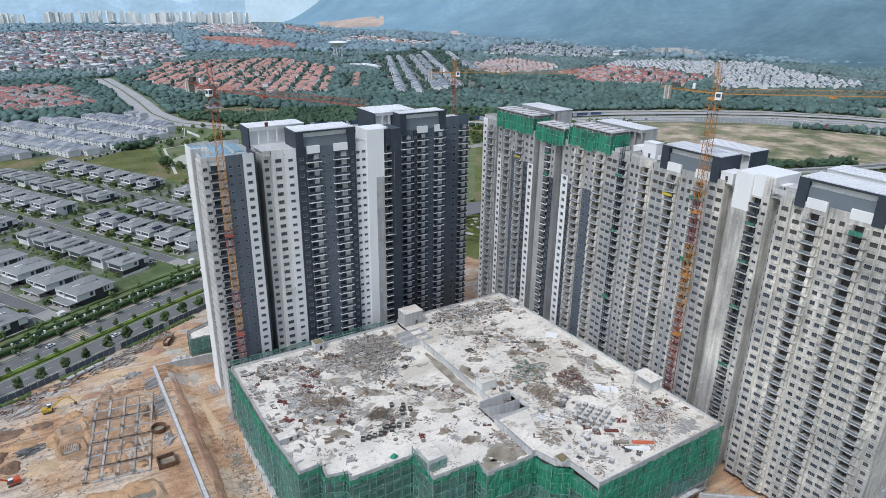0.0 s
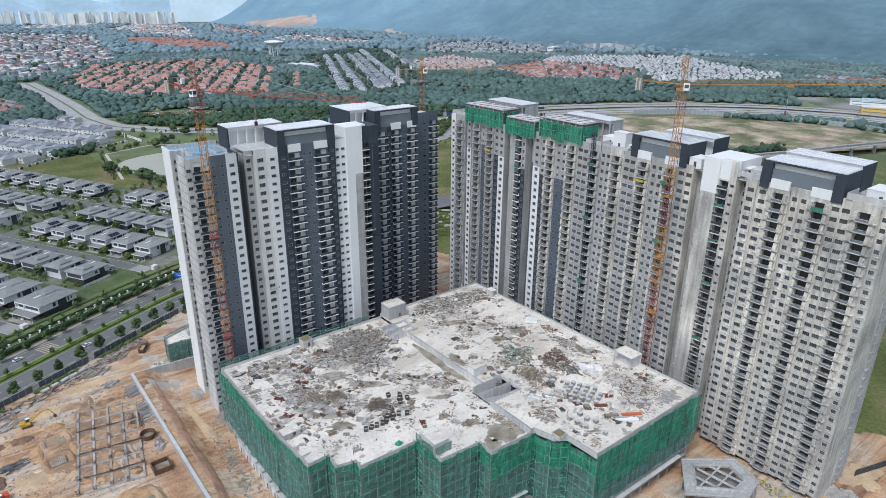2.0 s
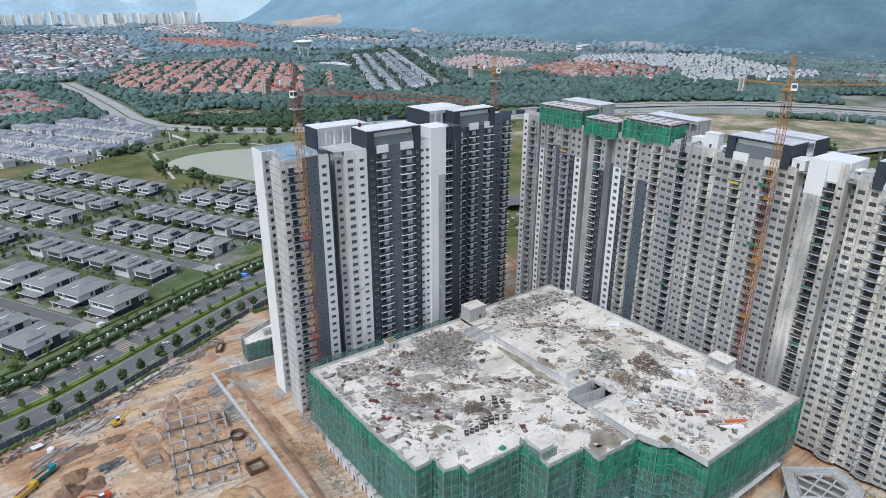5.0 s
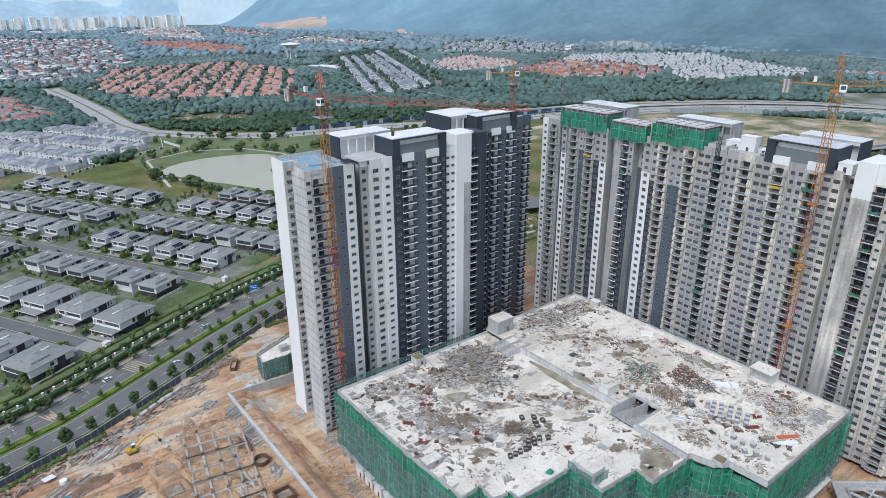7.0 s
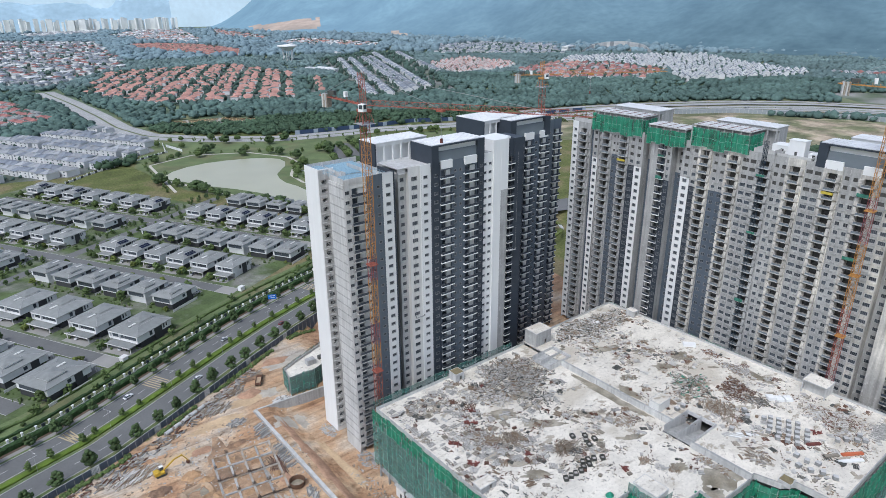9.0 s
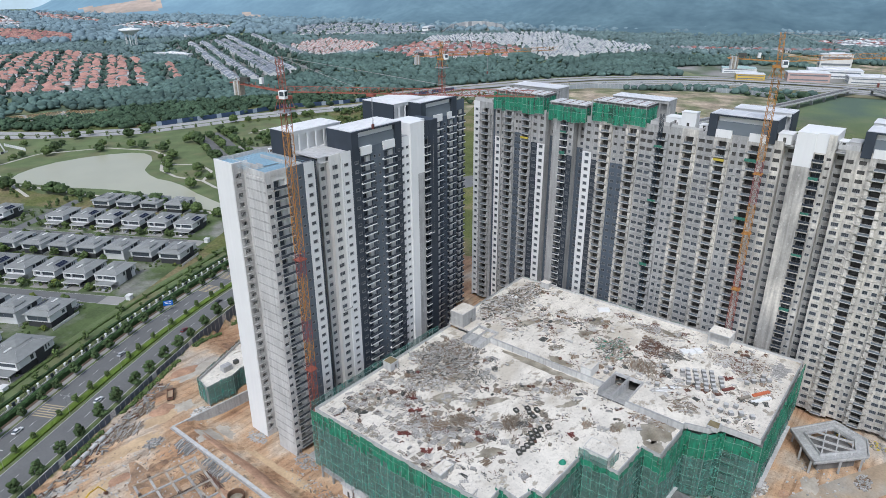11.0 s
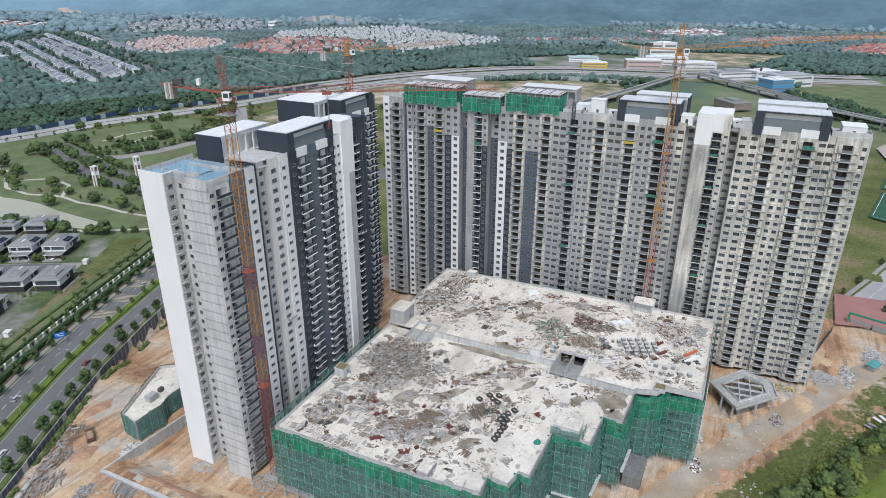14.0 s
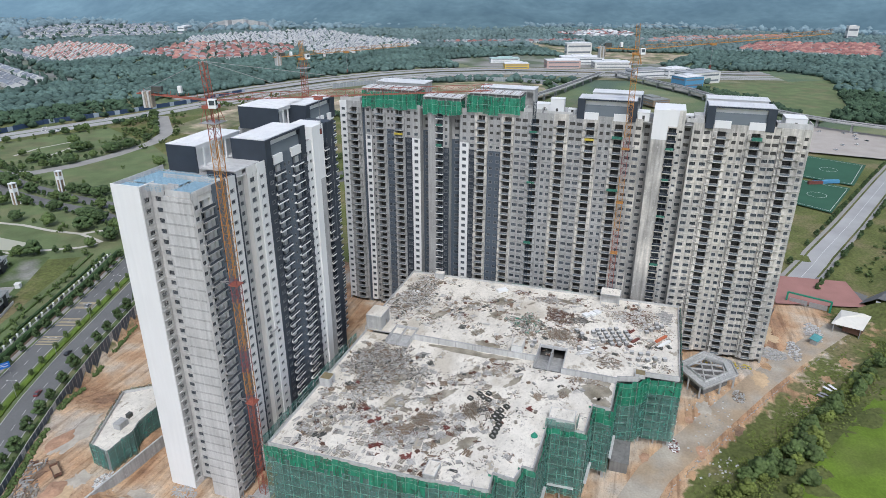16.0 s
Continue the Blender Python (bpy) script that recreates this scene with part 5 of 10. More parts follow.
line_white = mat("road_marking", (0.6, 0.6, 0.58), 0.8, 0.15, 1.0)
kerb_m = mat("kerb_concrete", (0.42, 0.41, 0.39), 0.9, 0.1, 0.5)
hedge_m = mat("hedge_leaf", (0.035, 0.07, 0.022), 0.85, 0.4, 0.8, fine=3.0, bump=0.5)
lawn = mat("mown_lawn", (0.13, 0.168, 0.072), 0.95, 0.24, 0.06, fine=1.0, tint=(0.165, 0.165, 0.085), blotch=0.56)
hoard_m = mat("hoarding_sheet", (0.105, 0.125, 0.155), 0.5, 0.15, 0.3, streak=0.15)
soil_dark = mat("dark_soil", (0.12, 0.085, 0.06), 0.95, 0.3, 0.5)
buff = mat("buff_road_paint", (0.46, 0.38, 0.23), 0.9, 0.1, 0.5)
A = HOARDING
Z = ROAD_Z
strip("verge", A, 0.4, 5.2, Z + 0.05, lawn, "grass verge behind the hoarding")
strip("road", A, 5.5, 16.5, Z + 0.02, asphalt, "grey asphalt carriageway of the avenue")
strip("median", A, 16.8, 22.6, Z + 0.16, lawn, "planted median of the avenue")
strip("road", A, 22.9, 33.0, Z + 0.02, asphalt, "grey asphalt carriageway of the avenue")
strip("pavement", A, 33.3, 38.0, Z + 0.15, lawn, "grass verge of the avenue")
strip("pavement", A, 34.4, 36.5, Z + 0.2, pave, "pale footpath beside the avenue")
strip("planting_bed", A, 36.6, 38.0, Z + 0.2, soil_dark, "dark planting bed below the hedge")
patch("lawn", shifted(A, 41.0) + shifted(A, 60.0)[::-1], Z + 0.06, lawn, "mown lawn behind the estate fence")
for s0 in (5.2, 16.5, 22.6, 33.0):
    mb, l = MB(), length(A)
    n = int(l / 8)
    for k in range(n):
        x0, y0, dx, dy = along(A, l * k / n)
        x1, y1, ex, ey = along(A, l * (k + 1) / n)
        mb.solid([(x0 - dy * s0, y0 + dx * s0, Z), (x1 - ey * s0, y1 + ex * s0, Z), (x1 - ey * (s0 + 0.3), y1 + ex * (s0 + 0.3), Z), (x0 - dy * (s0 + 0.3), y0 + dx * (s0 + 0.3), Z),
                  (x0 - dy * s0, y0 + dx * s0, Z + 0.17), (x1 - ey * s0, y1 + ex * s0, Z + 0.17), (x1 - ey * (s0 + 0.3), y1 + ex * (s0 + 0.3), Z + 0.17), (x0 - dy * (s0 + 0.3), y0 + dx * (s0 + 0.3), Z + 0.17)],
                 ((4, 5, 6, 7), (0, 1, 5, 4), (2, 3, 7, 6)), kerb_m)
    single("kerb", mb, "pale concrete kerb", kind="structure")
mb, l = MB(), length(A)
for s in np.arange(0, l - 4, 9.0):
    for c in (11.0, 28.0):
        x, y, dx, dy = along(A, s)
        mb.obox((x - dy * c + dx * 1.5, y + dx * c + dy * 1.5, Z + 0.03), (3.6, 0.16, 0.01), math.atan2(dy, dx), line_white)
for s in (60, 105, 213.1, 230.6, 247.7):
    for k in range(6):
        x, y, dx, dy = along(A, s + k * 1.4)
        mb.obox((x - dy * 28, y + dx * 28, Z + 0.03), (0.5, 9.0, 0.01), math.atan2(dy, dx), buff)
single("road_marking", mb, "white lane dashes and buff rumble bars", kind="structure")


def hedge(s, w, h, name, base, ragged=0.25, m=None):
    mb, l = MB(), length(A)
    n = int(l / 1.6)
    r = random.Random(int(s * 10))
    prof = [(-w / 2, 0), (-w / 2, h * 0.8), (-w * 0.25, h), (w * 0.25, h), (w / 2, h * 0.8), (w / 2, 0)]
    for k in range(n + 1):
        x, y, dx, dy = along(A, l * k / n)
        for c, z in prof:
            c2, z2 = s + c + r.uniform(-ragged, ragged) * 0.5, base + z + r.uniform(-ragged, ragged) * (z > 0)
            mb.v.append((x - dy * c2, y + dx * c2, z2))
    q = len(prof)
    for k in range(n):
        for j in range(q - 1):
            mb.f.append((k * q + j, k * q + j + 1, (k + 1) * q + j + 1, (k + 1) * q + j))
            mb.mi.append(mb.slot(m or hedge_m))
    return single(name, mb, "clipped green hedge beside the avenue", "hedge", kind="stuff")


hedge(39.4, 2.4, 2.6, "hedge", Z, 0.3)
hedge(19.7, 2.6, 0.9, "hedge", Z + 0.1, 0.2, mat("bright_hedge_leaf", (0.12, 0.18, 0.025), 0.85, 0.4, 0.15, fine=3.0))
hedge(48.0, 1.4, 1.1, "hedge", Z, 0.25)
hedge(55.0, 1.6, 1.0, "hedge", Z, 0.3, leaf)
hedge(2.2, 2.2, 1.0, "scrub", Z - 0.6, 0.5, leaf)
# site hoarding: dark sheet panels between posts
fence = thing("site_hoarding", (*HOARDING[4], 5), "dark blue-grey sheet metal site hoarding on posts", "hoarding")
l = length(A)
n = int(l / 3.0)
for k in range(n):
    x, y, dx, dy = along(A, l * (k + 0.5) / n)
    mb = MB()
    z0 = min(ground_z(x + dy * 1.5, y - dx * 1.5), 6.0) - 0.3
    mb.obox((x, y, (z0 + 8.6) / 2), (2.96, 0.08, 8.6 - z0), math.atan2(dy, dx), hoard_m if k % 9 else offwhite)
    for q in np.arange(-1.3, 1.4, 0.45):
        mb.obox((x + dx * q + dy * 0.05, y + dy * q - dx * 0.05, (z0 + 8.5) / 2), (0.08, 0.06, 8.4 - z0), math.atan2(dy, dx), hoard_m)
    mb.obox((x, y, 8.66), (3.0, 0.14, 0.12), math.atan2(dy, dx), offwhite)
    part("panel", mb, fence)
    mb = MB()
    mb.obox((x + dx * 1.48 + dy * 0.12, y + dy * 1.48 - dx * 0.12, (z0 + 8.7) / 2), (0.16, 0.16, 8.7 - z0), math.atan2(dy, dx), steel)
    part("post", mb, fence)
# estate fence with white piers
wall_f = thing("estate_fence", (*along(A, 120)[:2], 6), "estate fence of white piers with black panels between", "fence")
n = int(l / 5.2)
L44 = shifted(A, 43.6)
l44 = length(L44)
for k in range(n):
    x, y, dx, dy = along(L44, l44 * k / n)
    mb = MB()
    mb.obox((x, y, Z + 1.1), (0.7, 0.7, 2.2), math.atan2(dy, dx), white)
    mb.obox((x, y, Z + 2.25), (0.9, 0.9, 0.14), math.atan2(dy, dx), white)
    part("pier", mb, wall_f)
    x, y, dx, dy = along(L44, l44 * (k + 0.5) / n)
    mb = MB()
    mb.obox((x, y, Z + 0.35), (4.4, 0.25, 0.7), math.atan2(dy, dx), offwhite)
    for q in np.arange(-2.1, 2.2, 0.3):
        mb.obox((x + dx * q, y + dy * q, Z + 1.2), (0.05, 0.05, 1.1), math.atan2(dy, dx), black)
    mb.obox((x, y, Z + 1.75), (4.4, 0.06, 0.08), math.atan2(dy, dx), black)
    if k % 2:
        mb.obox((x, y, Z + 1.1), (1.3, 0.4, 1.9), math.atan2(dy, dx), black)
    part("rail_panel", mb, wall_f)


# ---- trees ----
def ico(n):
    bm = bmesh.new()
    bmesh.ops.create_icosphere(bm, subdivisions=n, radius=1.0)
    v = np.array([tuple(q.co) for q in bm.verts])
    f = np.array([[q.index for q in t.verts] for t in bm.faces])
    bm.free()
    return v, f


ICO1, ICO2 = ico(1), ico(2)


def crown_mesh(name, clumps, m, base=ICO1, jitter=0.3, seed=0, soft=False):
    """A crown from clumps (x, y, z, rx, rz): uneven, open clusters, one island each."""
    r = np.random.RandomState(seed)
    c = np.asarray(clumps, float)
    v, f = base
    n, k = len(c), len(v)
    pts = v[None] * (1 + r.uniform(-jitter, jitter, (n, k, 1)))
    pts = pts * np.stack([c[:, 3], c[:, 3], c[:, 4]], 1)[:, None] + c[:, None, :3]
    fs = (f[None] + (np.arange(n) * k)[:, None, None]).reshape(-1, 3)
    me = bpy.data.meshes.new(name)
    me.vertices.add(n * k)
    me.vertices.foreach_set("co", pts.astype(np.float32).ravel())
    me.loops.add(fs.size)
    me.loops.foreach_set("vertex_index", fs.astype(np.int32).ravel())
    me.polygons.add(len(fs))
    me.polygons.foreach_set("loop_start", np.arange(0, fs.size, 3, dtype=np.int32))
    me.polygons.foreach_set("loop_total", np.full(len(fs), 3, dtype=np.int32))
    me.materials.append(m)
    if soft:
        me.polygons.foreach_set("use_smooth", [True] * len(fs))
    me.update(calc_edges=True)
    return me


def tree(name, label, h, w, seed, m=None, oval=1.0, n=90, bare=0.25):
    """A tapered trunk with limbs, and a crown of many small leaf clumps with gaps."""
    r = random.Random(seed)
    ob = thing(name, (0, 0, 0), label, "tree")
    mb = MB()
    for k in range(4):
        a, b = h * 0.6 * k / 4, h * 0.6 * (k + 1) / 4
        mb.beam((0, 0, a), (0, 0, b), 0.16 * h / 6 * (1 - 0.18 * k), bark, 6)
    for k in range(5):
        a = k * 1.26
        mb.beam((0, 0, h * (0.3 + 0.05 * k)), (w * 0.32 * math.cos(a), w * 0.32 * math.sin(a), h * (0.55 + 0.05 * k)), 0.07 * h / 6, bark, 4)
    part("trunk", mb, ob)
    cl = []
    for _ in range(n):
        th, u = r.uniform(0, 2 * math.pi), r.uniform(-1, 1)
        q = (0.55 + 0.45 * r.random()) * (1 + 0.2 * math.sin(3 * th + seed))
        s = math.sqrt(1 - u * u) * q * w / 2 * (0.75 + 0.25 * (1 - u))
        zz = h * (bare + (1 - bare) / 2) + u * q * h * (1 - bare) / 2
        rr = r.uniform(0.12, 0.25) * w
        cl.append((s * math.cos(th), s * math.sin(th), zz, rr, rr * r.uniform(0.6, 0.9)))
    child(new("crown", crown_mesh("crown", cl, m or leaf, ICO1, 0.35, seed)), ob)
    return ob


leaf_dk = mat("dark_leaf", (0.06, 0.094, 0.034), 0.8, 0.35, 0.3, rand=0.35, fine=1.5)
leaf_lt = mat("light_leaf", (0.13, 0.16, 0.036), 0.8, 0.35, 0.3, rand=0.3, fine=1.5)
street = [tree("street_tree", "dense clipped oval street tree beside the avenue", 6.2, 3.6, 11, leaf_dk, n=52, bare=0.22), tree("street_tree", "dense clipped oval street tree beside the avenue", 5.6, 3.3, 12, leaf_dk, n=52, bare=0.24)]
young = tree("street_tree", "small sparse young tree on the avenue's median", 4.8, 2.4, 13, leaf, n=46, bare=0.35)
garden = [tree("garden_tree", "leafy garden tree in the villa estate", 6.5, 5.0, 14, leaf, n=42), tree("garden_tree", "light green garden tree in the villa estate", 4.5, 4.0, 15, leaf_lt, n=38, bare=0.2), tree("garden_tree", "tall sparse garden tree on a lawn", 9.5, 5.5, 16, leaf, n=42, bare=0.35)]
big = [tree("park_tree", "broad dark park tree", 11, 10, 17, leaf_dk, n=76), tree("park_tree", "broad green park tree", 9, 8.5, 18, leaf, n=70)]
for o in (*street, young, *garden, *big):
    o["group"] = "trees along the avenue" if o in street + [young] else "trees in the estate" if o in garden else "park trees"
rt = random.Random(9)
put_first = {}
planted, EXTRA = [], []


def plant(src, x, y, z, s=1.0):
    """Stand the first tree itself, then copies."""
    a = rt.uniform(0, 360)
    if src in garden:
        planted.append(1)
        if len(planted) > 170:
            for _ in range(16):
                q = s * rt.uniform(0.5, 0.95)
                EXTRA.append((x + rt.gauss(0, 0.9 * s), y + rt.gauss(0, 0.9 * s), z + s * rt.uniform(0.6, 5.0), q, q))
            return src
    k = s * rt.uniform(0.85, 1.15)
    m = pose(x, y, z, 0, 0, a) @ Matrix.Diagonal((k, k, k * rt.uniform(0.92, 1.1), 1))
    if src.name not in put_first:
        put_first[src.name] = True
        src.matrix_basis = m
        return src
    o = copy_thing(src, m)
    o.matrix_basis = m
    return o


for s in np.arange(3, l - 3, 10.5):
    x, y, dx, dy = along(A, s + rt.uniform(-1, 1))
    c = 3.4
    plant(rt.choice(street), x - dy * c, y + dx * c, Z, 1.12)
    x, y, dx, dy = along(A, s + 4 + rt.uniform(-1.5, 1.5))
    c = 34.2
    plant(rt.choice(street), x - dy * c, y + dx * c, Z, 0.98)
    x, y, dx, dy = along(A, s + 6 + rt.uniform(-2, 2))
    c = 19.7
    plant(young, x - dy * c, y + dx * c, Z, 0.9)
# lamp posts
lamp = thing("street_lamp", (0, 0, 0), "slim dark street lamp on the avenue", "street lamp", "street lamps")
mb = MB()
mb.beam((0, 0, 0), (0, 0, 9), 0.09, steel, 6)
part("pole", mb, lamp)
mb = MB()
mb.beam((0, -1.6, 9.1), (0, 1.6, 9.1), 0.07, steel)
part("arm", mb, lamp)
for q in (-1.7, 1.7):
    mb = MB()
    mb.obox((0, q, 9.1), (0.3, 0.8, 0.12), 0, offwhite)
    part("lamp_head", mb, lamp)
first = True
for s in np.arange(12, l, 32):
    x, y, dx, dy = along(A, s)
    m = pose(x - dy * 17.6, y + dx * 17.6, Z, 0, 0, math.degrees(math.atan2(dy, dx)))
    if first:
        lamp.matrix_basis, first = m, False
    else:
        copy_thing(lamp, m)
# blue road sign
sx, sy = 70.9, 373.7
sign = thing("road_sign", (sx, sy, Z), "blue directional road sign on two posts", "road sign")
mb = MB()
mb.obox((sx, sy, Z + 5.0), (4.6, 0.12, 2.8), -0.5, mat("sign_blue", (0.01, 0.13, 0.5), 0.5, 0.05))
part("panel", mb, sign)
mb = MB()
for u, z, w in ((-0.9, 5.6, 1.8), (0.9, 5.6, 1.4), (-0.6, 4.9, 1.4), (0.6, 4.5, 1.8)):
    mb.obox((sx + u * math.cos(-0.5) + 0.09 * math.sin(-0.5), sy + u * math.sin(-0.5) - 0.09 * math.cos(-0.5), Z + z), (w, 0.03, 0.25), -0.5, white)
part("lettering_bars", mb, sign)
for u in (-1.6, 1.6):
    mb = MB()
    mb.beam((sx + u * math.cos(-0.5), sy + u * math.sin(-0.5), Z), (sx + u * math.cos(-0.5), sy + u * math.sin(-0.5), Z + 3.7), 0.12, steel)
    part("post", mb, sign)

# ---- villas ----
D = Vector((-0.49, 0.872, 0)).normalized()
NV = Vector((0.872, 0.49, 0)).normalized()
ANG = math.degrees(math.atan2(NV.y, NV.x))
solar = mat("solar_panel", (0.015, 0.02, 0.04), 0.2, 0.05, 1.0)


def villa(label, L, W, seed, panels=False, plain=False):
    """A two-storey villa facing -x: L deep along x, W wide along y."""
    ob = thing("villa", (0, 0, 0), label, "villa", "villas of the estate")
    mb = MB()
    mb.box(-L / 2 + 2.2, L / 2 - 1, -W / 2 + 0.6, W / 2 - 0.6, 0, 3.4, villa_w if plain else villa_d)
    part("lower_storey", mb, ob)
    mb = MB()
    mb.box(-L / 2 + 1, L / 2 - 0.4, -W / 2, W / 2, 3.4, 6.9, villa_w)
    part("upper_storey", mb, ob)
    # hipped roof with a flat lantern strip
    mb = MB()
    x0, x1, y0, y1, z0, z1, i = -L / 2, L / 2 + 0.6, -W / 2 - 0.7, W / 2 + 0.7, 6.9, 8.5, W * 0.33
    mb.solid([(x0, y0, z0), (x1, y0, z0), (x1, y1, z0), (x0, y1, z0), (x0, y0, z0 + 0.22), (x1, y0, z0 + 0.22), (x1, y1, z0 + 0.22), (x0, y1, z0 + 0.22),
              (x0 + i, y0 + i, z1), (x1 - i, y0 + i, z1), (x1 - i, y1 - i, z1), (x0 + i, y1 - i, z1)],
             ((0, 3, 2, 1), (0, 1, 5, 4), (1, 2, 6, 5), (2, 3, 7, 6), (3, 0, 4, 7), (4, 5, 9, 8), (5, 6, 10, 9), (6, 7, 11, 10), (7, 4, 8, 11), (8, 9, 10, 11)), tile_grey)
    roof = part("roof", mb, ob, "grey tiled hip roof")
    mb = MB()
    for (ax, ay), (bx, by) in (((x0, y0), (x0 + i, y0 + i)), ((x1, y0), (x1 - i, y0 + i)), ((x1, y1), (x1 - i, y1 - i)), ((x0, y1), (x0 + i, y1 - i))):
        mb.beam((ax, ay, z0 + 0.24), (bx, by, z1 + 0.03), 0.12, conc)
    mb.beam((x0 + i, y0 + i, z1), (x1 - i, y0 + i, z1), 0.12, conc)
    mb.beam((x0 + i, y1 - i, z1), (x1 - i, y1 - i, z1), 0.12, conc)
    part("ridge_cap", mb, roof)
    # raised middle roof over the stair hall, with its own hips
    mb = MB()
    ax, bx, ay, by, za = -L * 0.08, L * 0.34, -W * 0.1, W * 0.36, z1 - 0.25
    mb.box(ax + 0.5, bx - 0.5, ay + 0.5, by - 0.5, z0 + 0.3, za + 0.5, villa_w)
    j = (by - ay) * 0.42
    mb.solid([(ax, ay, za + 0.5), (bx, ay, za + 0.5), (bx, by, za + 0.5), (ax, by, za + 0.5), (ax + j, ay + j, za + 1.5), (bx - j, ay + j, za + 1.5), (bx - j, by - j, za + 1.5), (ax + j, by - j, za + 1.5)],
             ((0, 3, 2, 1), (0, 1, 5, 4), (1, 2, 6, 5), (2, 3, 7, 6), (3, 0, 4, 7), (4, 5, 6, 7)), tile_grey)
    part("upper_roof", mb, roof)
    mb = MB()
    for k in range(3):
        mb.box(-L * 0.3 + k * 1.5, -L * 0.3 + k * 1.5 + 1.1, -0.55, 0.55, z1 + 0.02, z1 + 0.3, offwhite)
    part("roof_light", mb, roof)
    # white box frame round the front glazing, and dark cladding beside it
    mb = MB()
    fx, gx9 = -L / 2 - 0.1, -L / 2 + 1.0
    for za, zb in ((3.3, 3.75), (6.35, 6.88)):
        mb.box(fx, gx9, -W / 2 + 0.1, W / 2 - 0.1, za, zb, villa_w)
    for ya, yb in ((-W / 2 + 0.1, -W / 2 + 0.7), (W * 0.12, W * 0.12 + 0.4), (W / 2 - 0.7, W / 2 - 0.1)):
        mb.box(fx, gx9, ya, yb, 3.75, 6.35, villa_w)
    part("front_frame", mb, ob)
    mb = MB()
    mb.box(-L * 0.02, L * 0.2, -W / 2 - 0.25, -W / 2, 0, 6.85, villa_d)
    mb.box(-L * 0.3, -L * 0.12, W / 2, W / 2 + 0.25, 0, 6.85, villa_d)
    part("side_cladding", mb, ob, "dark side cladding")
    if panels:
        mb = MB()
        for k in range(4):
            for j in range(2):
                xx, yy = -L * 0.2 + k * 1.9, y0 + 1.0 + j * 1.6
                zz = z0 + 0.3 + (yy - y0) / i * (z1 - z0)
                mb.obox((xx, yy + 0.5, zz + 0.35), (1.7, 1.5, 0.06), 0, solar, rx=math.atan2(z1 - z0, i))
        part("solar_array", mb, roof, "dark solar panels")
    # big dark front glazing and side windows, each with a frame
    for name, x, y, z, sx, sy, sz in (("front_window", -L / 2 + 0.97, 0, 5.1, 0.12, W * 0.84, 2.3), ("side_window", -L * 0.12, -W / 2 - 0.02, 5.3, 1.6, 0.1, 2.2), ("side_window", L * 0.26, -W / 2 - 0.02, 5.3, 0.8, 0.1, 2.4), ("side_window", L * 0.34, -W / 2 - 0.02, 5.3, 0.6, 0.1, 1.6),
                                       ("rear_window", L / 2 - 0.38, 0, 5.15, 0.1, W * 0.8, 2.2), ("side_window", 0, W / 2 + 0.02, 5.2, 1.8, 0.1, 1.6)):
        mb = MB()
        mb.obox((x, y, z), (sx, sy, sz), 0, glass)
        f = 0.09
        if sx < sy:
            for q in (-1, 1):
                mb.obox((x, y, z + q * sz / 2), (sx + 0.1, sy + 0.1, f), 0, frame_m)
                mb.obox((x, y + q * sy / 2, z), (sx + 0.1, f, sz), 0, frame_m)
            mb.obox((x, y, z), (sx + 0.06, f, sz), 0, frame_m)
        else:
            for q in (-1, 1):
                mb.obox((x, y, z + q * sz / 2), (sx + 0.1, sy + 0.1, f), 0, frame_m)
                mb.obox((x + q * sx / 2, y, z), (f, sy + 0.1, sz), 0, frame_m)
        part(name, mb, ob)
    mb = MB()
    mb.box(-L / 2 - 5.2, -L / 2 + 1.4, -W / 2 + 0.3, W / 2 - 2.6, 3.05, 3.3, tile_grey)
    mb.box(-L / 2 - 5.3, -L / 2 - 5.2, -W / 2 + 0.2, W / 2 - 2.5, 2.95, 3.4, offwhite)
    part("car_porch", mb, ob, "flat grey car porch roof")
    for y in (-W / 2 + 0.7, W / 2 - 3.2):
        mb = MB()
        mb.box(-L / 2 - 4.6, -L / 2 - 4.3, y - 0.15, y + 0.15, 0, 3.05, offwhite)
        part("porch_post", mb, ob)
    mb = MB()
    mb.box(-L / 2 - 7.5, -L / 2 + 2, -W / 2 + 0.2, W / 2 - 2.4, 0.0, 0.06, pave)
    part("driveway", mb, ob)
    mb = MB()
    mb.box(-L / 2 + 2, L / 2 + 1.5, W / 2 + 1.9, W / 2 + 2.05, 0, 1.5, offwhite)
    part("side_wall", mb, ob, "low white garden wall")
    return ob


villas = [villa("two-storey white villa with a grey tiled hip roof", 19, 13.8, 1), villa("two-storey white villa with solar panels on its grey roof", 19, 13.8, 2, True), villa("two-storey white villa with a rendered ground floor", 18, 13.4, 3, False, True)]
large = [villa("large two-storey white villa with a broad grey hip roof", 22, 19, 4)]
cars_at = []
used = set()
VZ = 6.06


def set_villa(src, off, s, flip):
    p = NV * off + D * s
    m = pose(p.x, p.y, VZ, 0, 0, ANG + (180 if flip else 0))
    if src.name not in used:
        used.add(src.name)
        src.matrix_basis = m
        return
    copy_thing(src, m)


